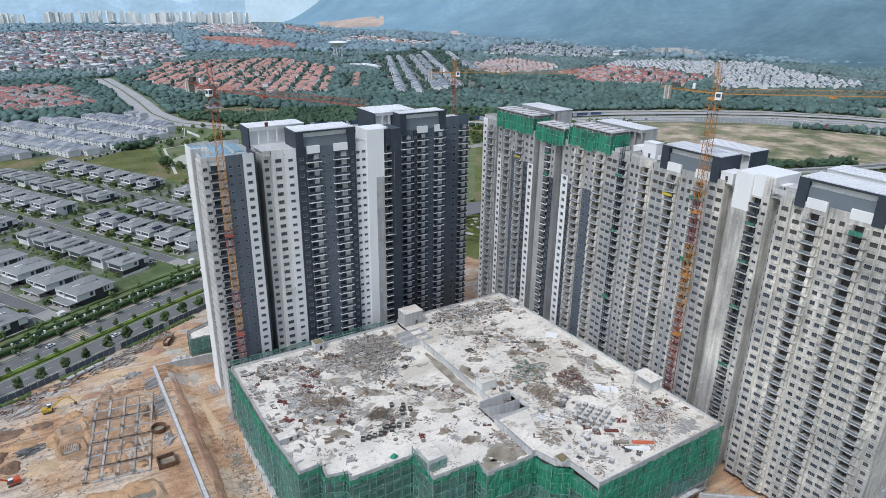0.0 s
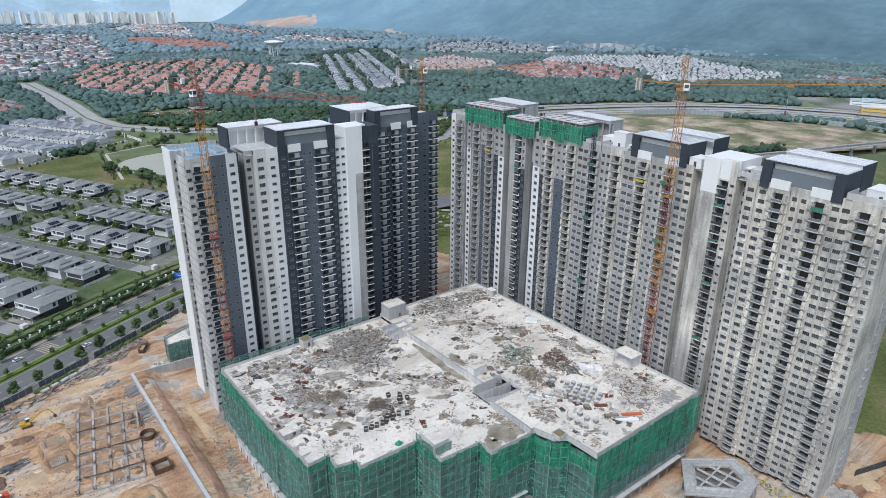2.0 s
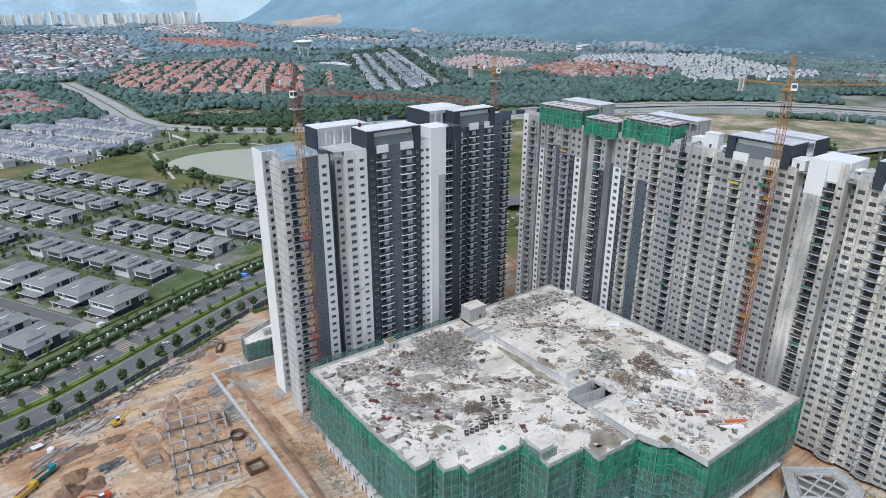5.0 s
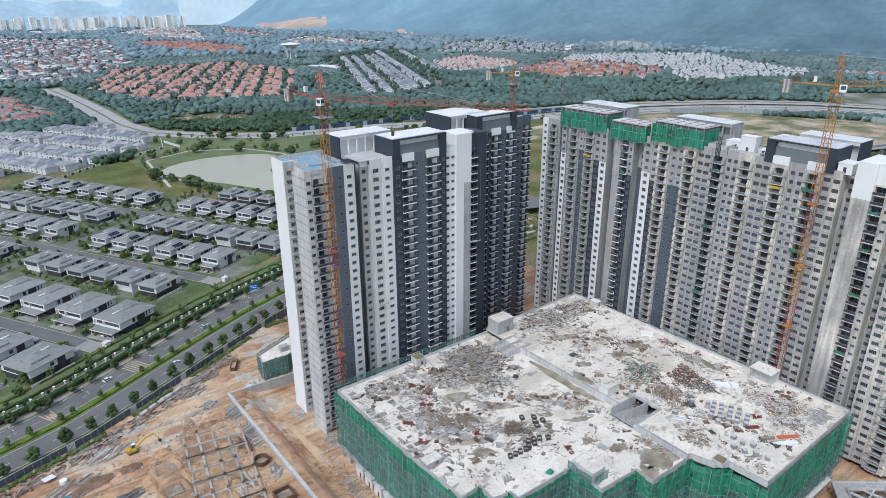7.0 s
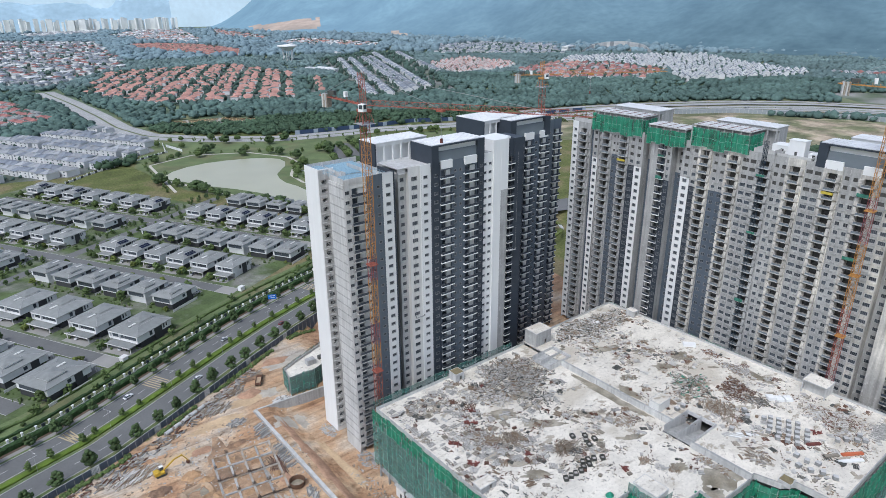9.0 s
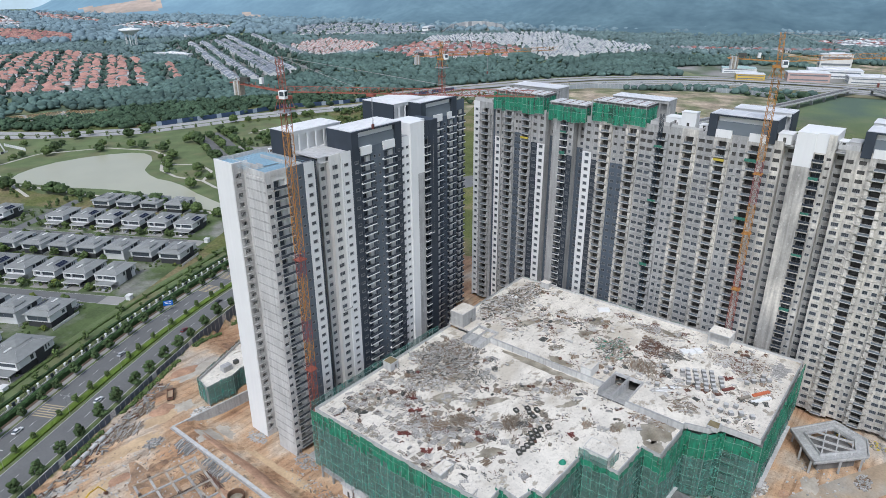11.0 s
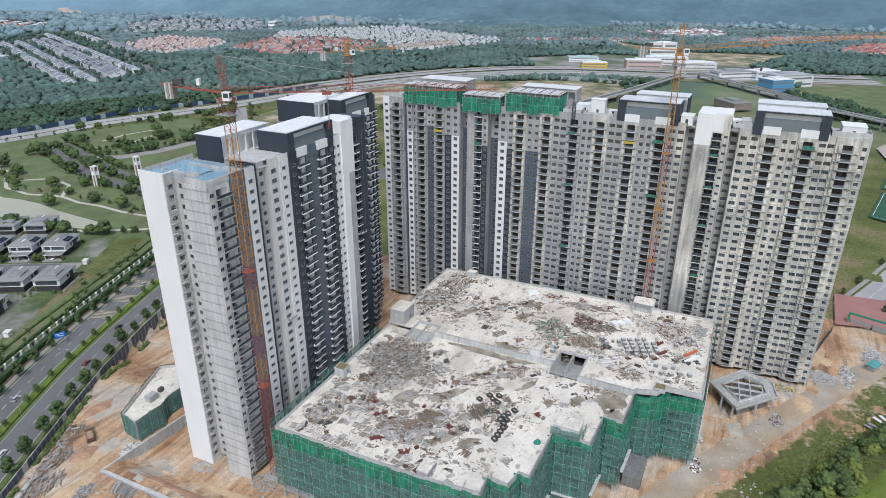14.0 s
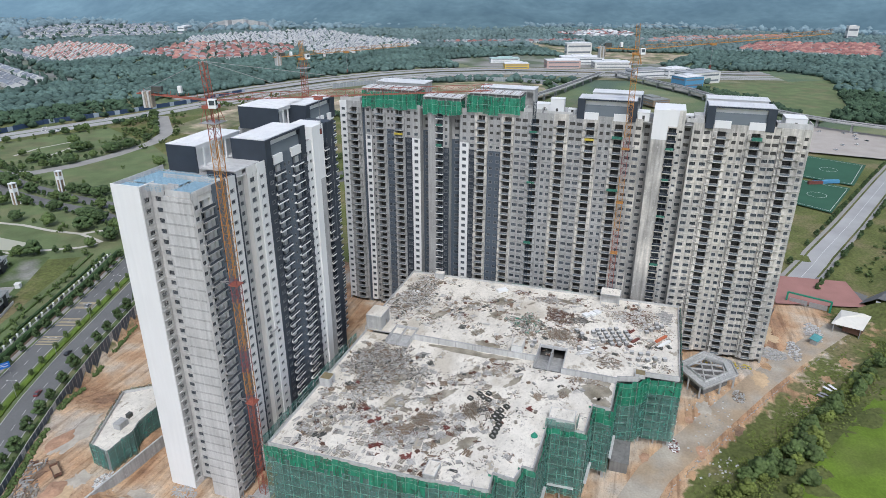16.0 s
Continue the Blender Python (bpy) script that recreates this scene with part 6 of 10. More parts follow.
rv = random.Random(21)
ROWS_V = [(142, [(331, 440, 27.5)], True, large), (190.5, [(331, 440, 27.5)], False, large), (228, [(345, 445, 19.4), (486, 600, 19.6)], True, villas), (275, [(342, 445, 19.2), (486, 600, 20)], False, villas),
          (309, [(324, 442, 18.8), (486, 640, 20)], True, villas), (357, [(343, 442, 19.5), (488, 640, 22)], False, villas), (190.5, [(486, 600, 20)], False, villas), (142, [(486, 600, 20)], True, villas), (105, [(360, 600, 21)], False, villas), (392, [(372, 442, 19.5)], True, villas)]
n_v = 0
for off, spans, flip, kinds in ROWS_V:
    for a, b, st in spans:
        for s in np.arange(a, b, st):
            p = NV * off + D * s
            if p.x < -165 or (p.x > 185 and p.y < 520) or n_v > 125 or (off > 385 and p.y < 470):
                continue
            set_villa(rv.choice(kinds), off, float(s), flip)
            n_v += 1
            side = 1 if flip else -1
            if rv.random() < 0.9:
                cars_at.append((NV * (off + side * 13.5) + D * (float(s) + rv.uniform(-3, 2)), ANG + rv.choice((0, 180))))
            q = NV * (off + side * rv.uniform(13, 17)) + D * (float(s) + rv.uniform(6, 9))
            plant(rv.choice(garden[:2]), q.x, q.y, VZ, rv.uniform(0.6, 1.0))
            for _ in range(rv.choice((1, 2, 2))):
                q = NV * (off + side * rv.uniform(9, 19)) + D * (float(s) + rv.uniform(5, 10))
                plant(rv.choice(garden[:2] + street), q.x, q.y, VZ, rv.uniform(0.45, 0.8))
            if rv.random() < 0.6:
                q = NV * (off - side * rv.uniform(11, 14)) + D * (float(s) + rv.uniform(-7, 7))
                plant(rv.choice(garden), q.x, q.y, VZ, rv.uniform(0.5, 0.9))
# estate streets
for off in (166, 251, 333, 123):
    a, b = NV * off + D * (331 if off < 130 else 322), NV * off + D * 640
    strip("street", [(a.x, a.y), (b.x, b.y)], -4.0, 4.0, 6.1, asphalt, "grey estate street")
    for sg in (-1, 1):
        strip("street_kerb", [(a.x, a.y), (b.x, b.y)], sg * 4.15 - 0.15, sg * 4.15 + 0.15, 6.16, kerb_m, "pale street kerb")
a, b = NV * 60 + D * 463, NV * 400 + D * 463
strip("street", [(a.x, a.y), (b.x, b.y)], -4.0, 4.0, 6.105, asphalt, "grey cross street of the estate")
for off in (166, 251, 333):
    c = NV * off + D * 328
    mb = MB()
    mb.obox((c.x, c.y, 6.12), (9, 12, 0.04), math.atan2(NV.y, NV.x), pave)
    single("street_apron", mb, "pale paved end of the street", kind="structure")
    c = NV * (off + 3) + D * 320
    mb = MB()
    mb.obox((c.x, c.y, 7.3), (3, 2.4, 2.4), math.atan2(NV.y, NV.x), white)
    mb.obox((c.x, c.y, 8.6), (3.6, 3, 0.2), math.atan2(NV.y, NV.x), offwhite)
    mb.obox((c.x - D.x * -1.22, c.y - D.y * -1.22, 7.4), (1.4, 0.06, 1.0), math.atan2(NV.y, NV.x), glass)
    single("meter_kiosk", mb, "small white kiosk at the end of a street", "kiosk", "street kiosks")


def car(label, color):
    ob = thing("car", (0, 0, 0), label, "car", "parked cars")
    m = mat("car_paint_" + color[0], color[1], 0.3, 0.03, 1.0, spec=0.5)
    mb = MB()
    mb.solid([(-2.1, -0.85, 0.35), (2.1, -0.85, 0.35), (2.1, 0.85, 0.35), (-2.1, 0.85, 0.35), (-2.15, -0.88, 0.8), (2.15, -0.85, 0.75), (2.15, 0.85, 0.75), (-2.15, 0.88, 0.8),
              (-1.9, -0.82, 0.98), (1.0, -0.82, 0.98), (1.0, 0.82, 0.98), (-1.9, 0.82, 0.98)],
             ((0, 3, 2, 1), (0, 1, 5, 4), (1, 2, 6, 5), (2, 3, 7, 6), (3, 0, 4, 7), (4, 5, 9, 8), (5, 6, 10, 9), (6, 7, 11, 10), (7, 4, 8, 11), (8, 9, 10, 11)), m)
    part("body", mb, ob)
    mb = MB()
    mb.solid([(-1.85, -0.8, 0.97), (0.95, -0.8, 0.97), (0.95, 0.8, 0.97), (-1.85, 0.8, 0.97), (-1.3, -0.65, 1.46), (0.2, -0.65, 1.46), (0.2, 0.65, 1.46), (-1.3, 0.65, 1.46)], ((0, 1, 5, 4), (1, 2, 6, 5), (2, 3, 7, 6), (3, 0, 4, 7)), glass)
    part("glazing", mb, ob)
    mb = MB()
    mb.box(-1.28, 0.18, -0.64, 0.64, 1.455, 1.5, m)
    part("roof", mb, ob)
    for x in (-1.3, 1.35):
        for y in (-0.82, 0.82):
            mb = MB()
            mb.beam((x, y - 0.1, 0.33), (x, y + 0.1, 0.33), 0.46, dark_sheet, 10)
            part("wheel", mb, ob)
    return ob


cars = [car("white saloon car parked at a villa", ("white", (0.7, 0.7, 0.7))), car("black saloon car parked at a villa", ("black", (0.02, 0.02, 0.022))), car("silver saloon car parked on the street", ("silver", (0.4, 0.41, 0.42))), car("dark red saloon car on the avenue", ("red", (0.16, 0.02, 0.02)))]
road_cars = [(along(A, s), c, k) for s, c, k in ((118, 12.5, 0), (150, 26, 2), (205, 13, 1), (175, 11, 3), (95, 29.5, 0), (250, 26, 2))]
spots = [(x, y, 6.1, a) for (x, y, _), a in [((v.x, v.y, 0), a) for v, a in cars_at]]
for i, (x, y, z, a) in enumerate(spots):
    k = i if i < 3 else rv.randrange(3)
    if i < 3:
        cars[k].matrix_basis = pose(x, y, z, 0, 0, a)
    else:
        copy_thing(cars[k], pose(x, y, z, 0, 0, a))
for i, ((x, y, dx, dy), c, k) in enumerate(road_cars):
    m = pose(x - dy * c, y + dx * c, Z + 0.03, 0, 0, math.degrees(math.atan2(dy, dx)))
    if k == 3:
        cars[3].matrix_basis = m
    else:
        copy_thing(cars[k], m)

plot_m = mat("garden_plots", (0.095, 0.13, 0.05), 0.95, 0.3, 0.09, fine=0.8, tint=(0.24, 0.235, 0.21), blotch=0.56)
c1, c2, c3, c4 = NV * 60 + D * 318, NV * 378 + D * 318, NV * 385 + D * 650, NV * 60 + D * 660
patch("estate_plots", [(c1.x, c1.y), (c2.x, c2.y), (c3.x, c3.y), (c4.x, c4.y)], 6.045, plot_m, "paved and planted garden plots of the villa estate")
sh = []
for off, spans, flip, kinds in ROWS_V:
    for a, b, st in spans:
        for s in np.arange(a - 8, b, 1.15):
            for e in (-1, 1):
                if rv.random() < 0.5:
                    continue
                p = NV * (off + e * rv.uniform(10.5, 15.5)) + D * (float(s) + rv.uniform(-1, 1))
                r9 = rv.uniform(0.35, 1.0)
                sh.append((p.x, p.y, 6.05 + r9 * 0.6, r9, r9))
        for s in np.arange(a, b, st):
            for _ in range(9):
                p = NV * (off + rv.uniform(-10, 10)) + D * (float(s) + st / 2 + rv.uniform(-1.2, 1.2))
                r9 = rv.uniform(0.4, 1.1)
                sh.append((p.x, p.y, 6.05 + r9 * 0.6, r9, r9 * 1.1))
tagged(new("garden_shrubs", crown_mesh("garden_shrubs", sh, leaf, ICO1, 0.35, 6)), "small green garden shrubs round the villas", "shrubs", kind="stuff")

for s in np.arange(70, 395, 8.5):
    for e in (-6.5, 6.5, 11):
        p = NV * float(s + rv.uniform(-2, 2)) + D * (463 + e)
        if min(abs(s - o9) for o9 in (123, 166, 251, 333)) > 6:
            plant(rv.choice(street + garden), p.x, p.y, VZ, rv.uniform(0.55, 0.9))
for s in np.arange(6, length(A), 8.0):
    x, y, dx, dy = along(A, float(s))
    c = rv.uniform(46, 58)
    plant(rv.choice(garden), x - dy * c, y + dx * c, VZ, rv.uniform(0.5, 0.95))
# ---- park, lake and main roads ----
LAKE = [(107, 702), (120, 718), (137, 728), (158, 733), (180, 731), (203, 724), (220, 713), (227, 700), (226, 685), (218, 668), (207, 655), (197, 642), (192, 625), (190, 607), (193, 590), (193, 570), (189, 545), (187, 518), (186, 495), (182, 480), (176, 478), (171, 505), (170, 535), (164, 565), (157, 592), (146, 615), (133, 637), (124, 655), (117, 672), (109, 688)]
patch("park_lawn", [(95, 760), (150, 912), (250, 815), (330, 775), (470, 705), (420, 600), (300, 430), (190, 425), (165, 470), (150, 560), (110, 640)], 6.03, lawn, "broad mown lawn of the lakeside park")
rim = shifted(LAKE + LAKE[:1], -4)
patch("lake_bank", rim[:-1], 6.08, mat("bank_grass", (0.055, 0.085, 0.028), 0.95, 0.25, 0.1), "dark grassy bank of the lake")
patch("lake", LAKE, 6.1, water, "still grey-green water of a park lake")
patch("brown_pond", [(210, 1016), (200, 985), (228, 955), (285, 920), (318, 941), (310, 965), (281, 998)], 6.1, mat("brown_water", (0.3, 0.22, 0.12), 0.1, 0.08, 0.02, spec=0.5), "brown silty pond")
PATHS = [[(100, 640), (110, 760), (160, 780), (214, 752), (238, 703), (235, 671), (220, 653), (206, 630), (203, 599), (211, 570), (207, 545), (209, 525), (207, 498), (209, 475), (202, 451), (191, 456), (169, 493)], [(222, 640), (238, 620), (232, 590), (211, 570)], [(344, 694), (373, 697), (409, 686), (384, 668), (347, 662)], [(209, 475), (222, 462), (236, 452)], [(191, 456), (171, 489), (150, 560), (128, 620), (104, 690)]]
for i, p in enumerate(PATHS):
    strip("path", p, -1.4, 1.4, 6.14 + 0.012 * i, mat("pale_path", (0.5, 0.47, 0.41), 0.9, 0.1, 0.3), "pale winding footpath of the park", 5.0)
HIGHWAY = [(120, 1500), (132, 1300), (137, 1136), (137, 1012), (151, 925), (202, 858), (277, 800), (340, 783), (406, 771), (525, 719), (620, 692), (720, 662), (830, 612), (925, 552), (995, 480), (1035, 400), (1058, 300), (1072, 200), (1090, 100), (1130, -60)]
highway_m = mat("worn_asphalt", (0.36, 0.355, 0.345), 0.9, 0.14, 0.05)
line_m = mat("road_marking", (0.6, 0.6, 0.58), 0.8, 0.05)
strip("highway", HIGHWAY, -17, -1.5, 6.2, highway_m, "pale asphalt dual carriageway", 20)
strip("highway", HIGHWAY, 1.5, 17, 6.2, highway_m, "pale asphalt dual carriageway", 20)
strip("highway_median", HIGHWAY, -1.5, 1.5, 6.3, lawn, "planted highway median", 20)
for c in (-11.5, -6.5, 6.5, 11.5):
    strip("lane_line", HIGHWAY, c - 0.12, c + 0.12, 6.24, line_m, "white painted lane line", 20)
LOOP = HIGHWAY[10:]
for c0, c1, zz, lab in ((24, 35, 7.4, "raised highway ramp"), (41, 50, 6.3, "highway slip road"), (58, 70, 6.3, "highway slip road"), (-31, -22, 6.3, "highway slip road")):
    strip("highway", LOOP, c0, c1, zz, highway_m, lab, 20)
strip("highway_verge", LOOP, -60, 78, 6.1, mat("dry_verge", (0.14, 0.15, 0.075), 0.95, 0.3, 0.03, tint=(0.34, 0.29, 0.2), blotch=0.56), "patchy grass verge between the carriageways", 20)
patch("works_yard", [(880, 60), (1180, 60), (1340, 240), (1310, 430), (1180, 545), (1110, 470), (1100, 230)], 6.04, mat("yard_paving", (0.27, 0.26, 0.24), 0.9, 0.25, 0.02, tint=(0.12, 0.15, 0.09), blotch=0.5), "paved yards and planting of a business park")
BARRIER = [(790, 590), (862, 542), (905, 470), (935, 400), (947, 335), (930, 285), (880, 262)]
barrier_m = mat("barrier_panel", (0.3, 0.325, 0.34), 0.6, 0.1)
mb, l2 = MB(), length(BARRIER)
for k in range(int(l2 / 6)):
    x, y, dx, dy = along(BARRIER, k * 6 + 3)
    mb.obox((x, y, 9.2), (5.7, 0.3, 6.4), math.atan2(dy, dx), barrier_m)
    mb.obox((x - dx * 3, y - dy * 3, 9.4), (0.35, 0.6, 6.8), math.atan2(dy, dx), conc_pale)
single("noise_barrier", mb, "long blue-grey noise barrier beside the highway", "noise barrier", kind="stuff")
# traffic is far and small: each one a body and a cab
rv = random.Random(71)
for k in range(26):
    x, y, dx, dy = along(HIGHWAY, rv.uniform(900, length(HIGHWAY) - 200))
    c = rv.choice((-13, -9, -4.5, 4.5, 9, 13))
    ob = thing("far_car", (x, y, 6.2), rv.choice(("white car on the highway", "pale grey car on the highway")), "car", "cars on the highway")
    mb = MB()
    mb.obox((x - dy * c, y + dx * c, 6.85), (4.4, 1.8, 0.8), math.atan2(dy, dx), rv.choice((white, offwhite, steel)))
    part("body", mb, ob)
    mb = MB()
    mb.obox((x - dy * c, y + dx * c, 7.5), (2.3, 1.6, 0.6), math.atan2(dy, dx), glass)
    part("cabin", mb, ob)
ROAD2 = [(297, 650), (307, 628), (337, 613), (376, 607), (427, 607), (468, 623), (540, 690)]
strip("side_road", ROAD2, -7, 7, 6.15, pave, "pale side road beside the park")
ROAD3 = [(312, 730), (300, 690), (281, 640), (268, 600), (257, 545), (252, 495), (235, 440), (205, 395)]
strip("side_road", ROAD3, -14, -2.5, 6.17, asphalt, "grey carriageway of the park avenue")
strip("side_road", ROAD3, 2.5, 14, 6.17, asphalt, "grey carriageway of the park avenue")
strip("median", ROAD3, -2.5, 2.5, 6.22, lawn, "planted median of the park avenue")
strip("avenue_end", [(205, 390), (240, 398), (290, 400), (350, 380), (420, 330)], -2, 26, 6.09, asphalt, "grey avenue past the towers")
mb = MB()
BH = [(300, 812), (398, 792), (462, 786), (532, 748), (620, 716), (720, 694)]
for k in range(int(length(BH) / 6)):
    x, y, dx, dy = along(BH, k * 6 + 3)
    mb.obox((x, y, 8.6), (5.9, 0.2, 5.2), math.atan2(dy, dx), mat("navy_hoarding", (0.035, 0.06, 0.115), 0.6, 0.1, 0.3) if k % 4 else mat("pale_hoarding", (0.3, 0.35, 0.4), 0.6, 0.1, 0.3))
single("roadside_hoarding", mb, "long navy hoarding with pale panels beside the highway", "hoarding", kind="stuff")
for x, y in ((240.8, 568.0), (276.1, 562.4)):
    ob = thing("gate_pillar", (x, y, 6), "white and brown park gate tower with a clock-like panel", "gate tower", "park gate towers")
    for sx in (-1.6, 1.6):
        for sy in (-1.6, 1.6):
            mb = MB()
            mb.box(x + sx - 0.4, x + sx + 0.4, y + sy - 0.4, y + sy + 0.4, 6, 22, white)
            part("corner_post", mb, ob)
    mb = MB()
    mb.box(x - 1.5, x + 1.5, y - 1.5, y + 1.5, 6, 21.4, timber_b)
    part("shaft", mb, ob)
    mb = MB()
    mb.box(x - 2.1, x + 2.1, y - 2.1, y + 2.1, 22, 22.6, white)
    mb.box(x - 1.7, x + 1.7, y - 1.7, y + 1.7, 15.5, 18.5, white)
    part("cap", mb, ob)
# spiral garden between the towers
mb = MB()
for k in range(60):
    th = k * 0.32
    r0 = 4 + k * 0.42
    mb.obox((269 + r0 * math.cos(th), 374 + r0 * 0.9 * math.sin(th), 6.4), (r0 * 0.34, 2.2, 0.9), th + math.pi / 2, leaf_lt if k % 3 else kerb_m)
single("garden_spiral", mb, "spiral of clipped light green garden beds", "garden", kind="stuff")
# elevated roads on piers
for p, lab in (([(560, 350), (680, 312), (750, 293), (860, 261), (960, 238), (1043, 219)], "elevated concrete road on piers"), ([(1054, 200), (980, 140), (909, 83), (850, 50), (802, 20), (753, -33), (729, -66), (690, -150), (660, -260)], "elevated concrete road on piers")):
    ob = thing("viaduct", (*p[0], 6), lab, "viaduct")
    mb, lp = MB(), length(p)
    n = int(lp / 12)
    for k in range(n):
        x, y, dx, dy = along(p, (k + 0.5) * lp / n)
        mb.obox((x, y, 13.4), (lp / n + 0.8, 11, 1.2), math.atan2(dy, dx), conc)
        for c in (-5.4, 5.4):
            mb.obox((x - dy * c, y + dx * c, 14.5), (lp / n + 0.6, 0.3, 1.2), math.atan2(dy, dx), conc_pale)
        mb.obox((x, y, 14.03), (lp / n + 0.8, 10.2, 0.06), math.atan2(dy, dx), asphalt)
    part("deck", mb, ob)
    for k in range(0, n, 3):
        mb = MB()
        x, y, dx, dy = along(p, (k + 0.5) * lp / n)
        mb.obox((x, y, 7), (2, 3, 12), math.atan2(dy, dx), conc)
        part("pier", mb, ob)
dry = mat("dry_ground", (0.46, 0.37, 0.27), 0.95, 0.4, 0.045, fine=0.25, tint=(0.16, 0.17, 0.085), blotch=0.47)
patch("bare_ground", [(640, 640), (726, 590), (800, 570), (870, 505), (925, 400), (935, 300), (834, 270), (742, 315), (640, 450)], 6.05, dry, "dry bare ground beside the highway")
patch("bare_ground", [(1617, 476), (1424, 272), (1461, 45), (1250, 140), (1235, 240)], 6.05, dry, "dry bare field")
patch("bare_ground", [(480, 640), (600, 640), (640, 600), (560, 560), (470, 590)], 6.05, dry, "dry bare ground behind the towers")
patch("green_field", [(986, 120), (1123, -138), (865, -110), (760, -60), (905, 10)], 6.04, lawn, "flat green field")

# ---- far estates ----
tile_or = mat("orange_roof_tile", (0.42, 0.23, 0.185), 0.85, 0.18, 0.05, rand=0.3)
tile_red = mat("red_roof_tile", (0.3, 0.14, 0.125), 0.85, 0.18, 0.05, rand=0.35)
tile_blue = mat("blue_grey_roof_tile", (0.2, 0.22, 0.25), 0.85, 0.14, 0.05, rand=0.25)
tile_pale = mat("pale_roof_tile", (0.3, 0.31, 0.32), 0.85, 0.14, 0.05, rand=0.4)
wall_far = mat("house_render", (0.62, 0.62, 0.61), 0.9, 0.1, 0.1, rand=0.15)
win_dark = mat("house_window", (0.05, 0.06, 0.07), 0.3, 0.0)
FAR_EX = []


def far_house(mb, x, y, z, l, w, h, a, roof, rise=2.2, over=0.6, gable=False):
    c, s = math.cos(a), math.sin(a)

    def t(px, py, pz):
        return (x + px * c - py * s, y + px * s + py * c, z + pz)
    hl, hw = l / 2, w / 2
    mb.solid([t(px, py, pz) for pz in (-1, h) for px, py in ((-hl, -hw), (hl, -hw), (hl, hw), (-hl, hw))], ((0, 1, 5, 4), (1, 2, 6, 5), (2, 3, 7, 6), (3, 0, 4, 7)), wall_far)
    for k in range(max(1, int(l / 5))):
        u = -hl + (k + 0.5) * l / max(1, int(l / 5))
        for e in (-1, 1):
            q = e * (hw + 0.06)
            mb.solid([t(u - 1, q, 0.9), t(u + 1, q, 0.9), t(u + 1, q, 2.3), t(u - 1, q, 2.3)], ((0, 1, 2, 3),), win_dark)
            mb.solid([t(u - 1, q, 3.9), t(u + 1, q, 3.9), t(u + 1, q, 5.2), t(u - 1, q, 5.2)], ((0, 1, 2, 3),), win_dark)
    il = 0.02 if gable else min(hw * 0.9, hl * 0.9)
    o = over
    mb.solid([t(-hl - o, -hw - o, h), t(hl + o, -hw - o, h), t(hl + o, hw + o, h), t(-hl - o, hw + o, h), t(-hl - o + il, 0, h + rise), t(hl + o - il, 0, h + rise)], ((0, 1, 5, 4), (2, 3, 4, 5), (0, 3, 2, 1)), roof)
    mb.solid([t(-hl - o, -hw - o, h), t(hl + o, -hw - o, h), t(hl + o, hw + o, h), t(-hl - o, hw + o, h), t(-hl - o + il, 0, h + rise), t(hl + o - il, 0, h + rise)], ((1, 2, 5), (3, 0, 4)), wall_far if gable else roof)


def estate(name, label, poly, a, roofs, row=26, pitch=13, l=11, w=11, h=6.0, rise=2.6, skip=0.06, jit=0.8, seed=0, gable=False, z=6.0, street_m=None, turn=0.0):
    """Rows of small houses in a polygon, too many and too far to count."""
    r, mb = random.Random(seed), MB()
    FAR_EX.append(poly)
    ca, sa = math.cos(a), math.sin(a)
    us = [px * ca + py * sa for px, py in poly]
    vs = [-px * sa + py * ca for px, py in poly]
    k = 0
    for v in np.arange(min(vs), max(vs), row):
        for off in (-w * 0.62, w * 0.62):
            for u in np.arange(min(us), max(us), pitch):
                x, y = u * ca - (v + off) * sa, u * sa + (v + off) * ca
                if r.random() < skip or not inside(x, y, poly):
                    continue
                far_house(mb, x + r.uniform(-jit, jit), y + r.uniform(-jit, jit), z, l * r.uniform(0.9, 1.1), w * r.uniform(0.9, 1.1), h * r.uniform(0.9, 1.1), a + turn + r.gauss(0, 0.03), r.choice(roofs), rise, gable=gable)
                k += 1
    patch(name.replace("houses", "estate") + "_ground", poly, z + 0.08, street_m or mat("estate_ground", (0.1, 0.12, 0.09), 0.95, 0.3, 0.03, fine=0.3, tint=(0.2, 0.2, 0.2), blotch=0.55), "gardens and streets of a far estate")
    return single(name, mb, label, "houses", kind="stuff")


estate("far_houses", "estate of houses with orange tiled roofs", [(169, 1423), (292, 1768), (586, 1782), (617, 1477), (432, 1076), (384, 1100), (242, 1181), (185, 1314)], 1.13, [tile_or], 45, 21, 15, 14, seed=1, skip=0.14, jit=3.4)
estate("far_houses", "short rows of houses with orange tiled roofs", [(590, 1351), (623, 1350), (511, 1128), (474, 1111)], 1.13, [tile_or], 34, 13, 13, 12, seed=2)
estate("far_houses", "far estate of houses with orange tiled roofs", [(582, 2867), (710, 2833), (804, 2648), (818, 2239), (714, 2026), (611, 2181), (557, 2490)], 0.3, [tile_or, tile_or, tile_red], 38, 17, 14, 13, seed=3, jit=3)
estate("far_houses", "far estate of houses with white walls and mixed roofs", [(704, 3668), (1000, 4300), (1200, 4100), (878, 2764), (732, 2910)], 0.5, [tile_or, tile_pale, tile_pale, wall_far], 50, 24, 16, 14, seed=21, jit=6, skip=0.3)
estate("far_houses", "far loose houses with red and pale roofs", [(1370, 4100), (1248, 2962), (1118, 2732), (1093, 3261)], 0.5, [tile_or, tile_pale, tile_red], 60, 26, 17, 14, seed=22, jit=8, skip=0.35)
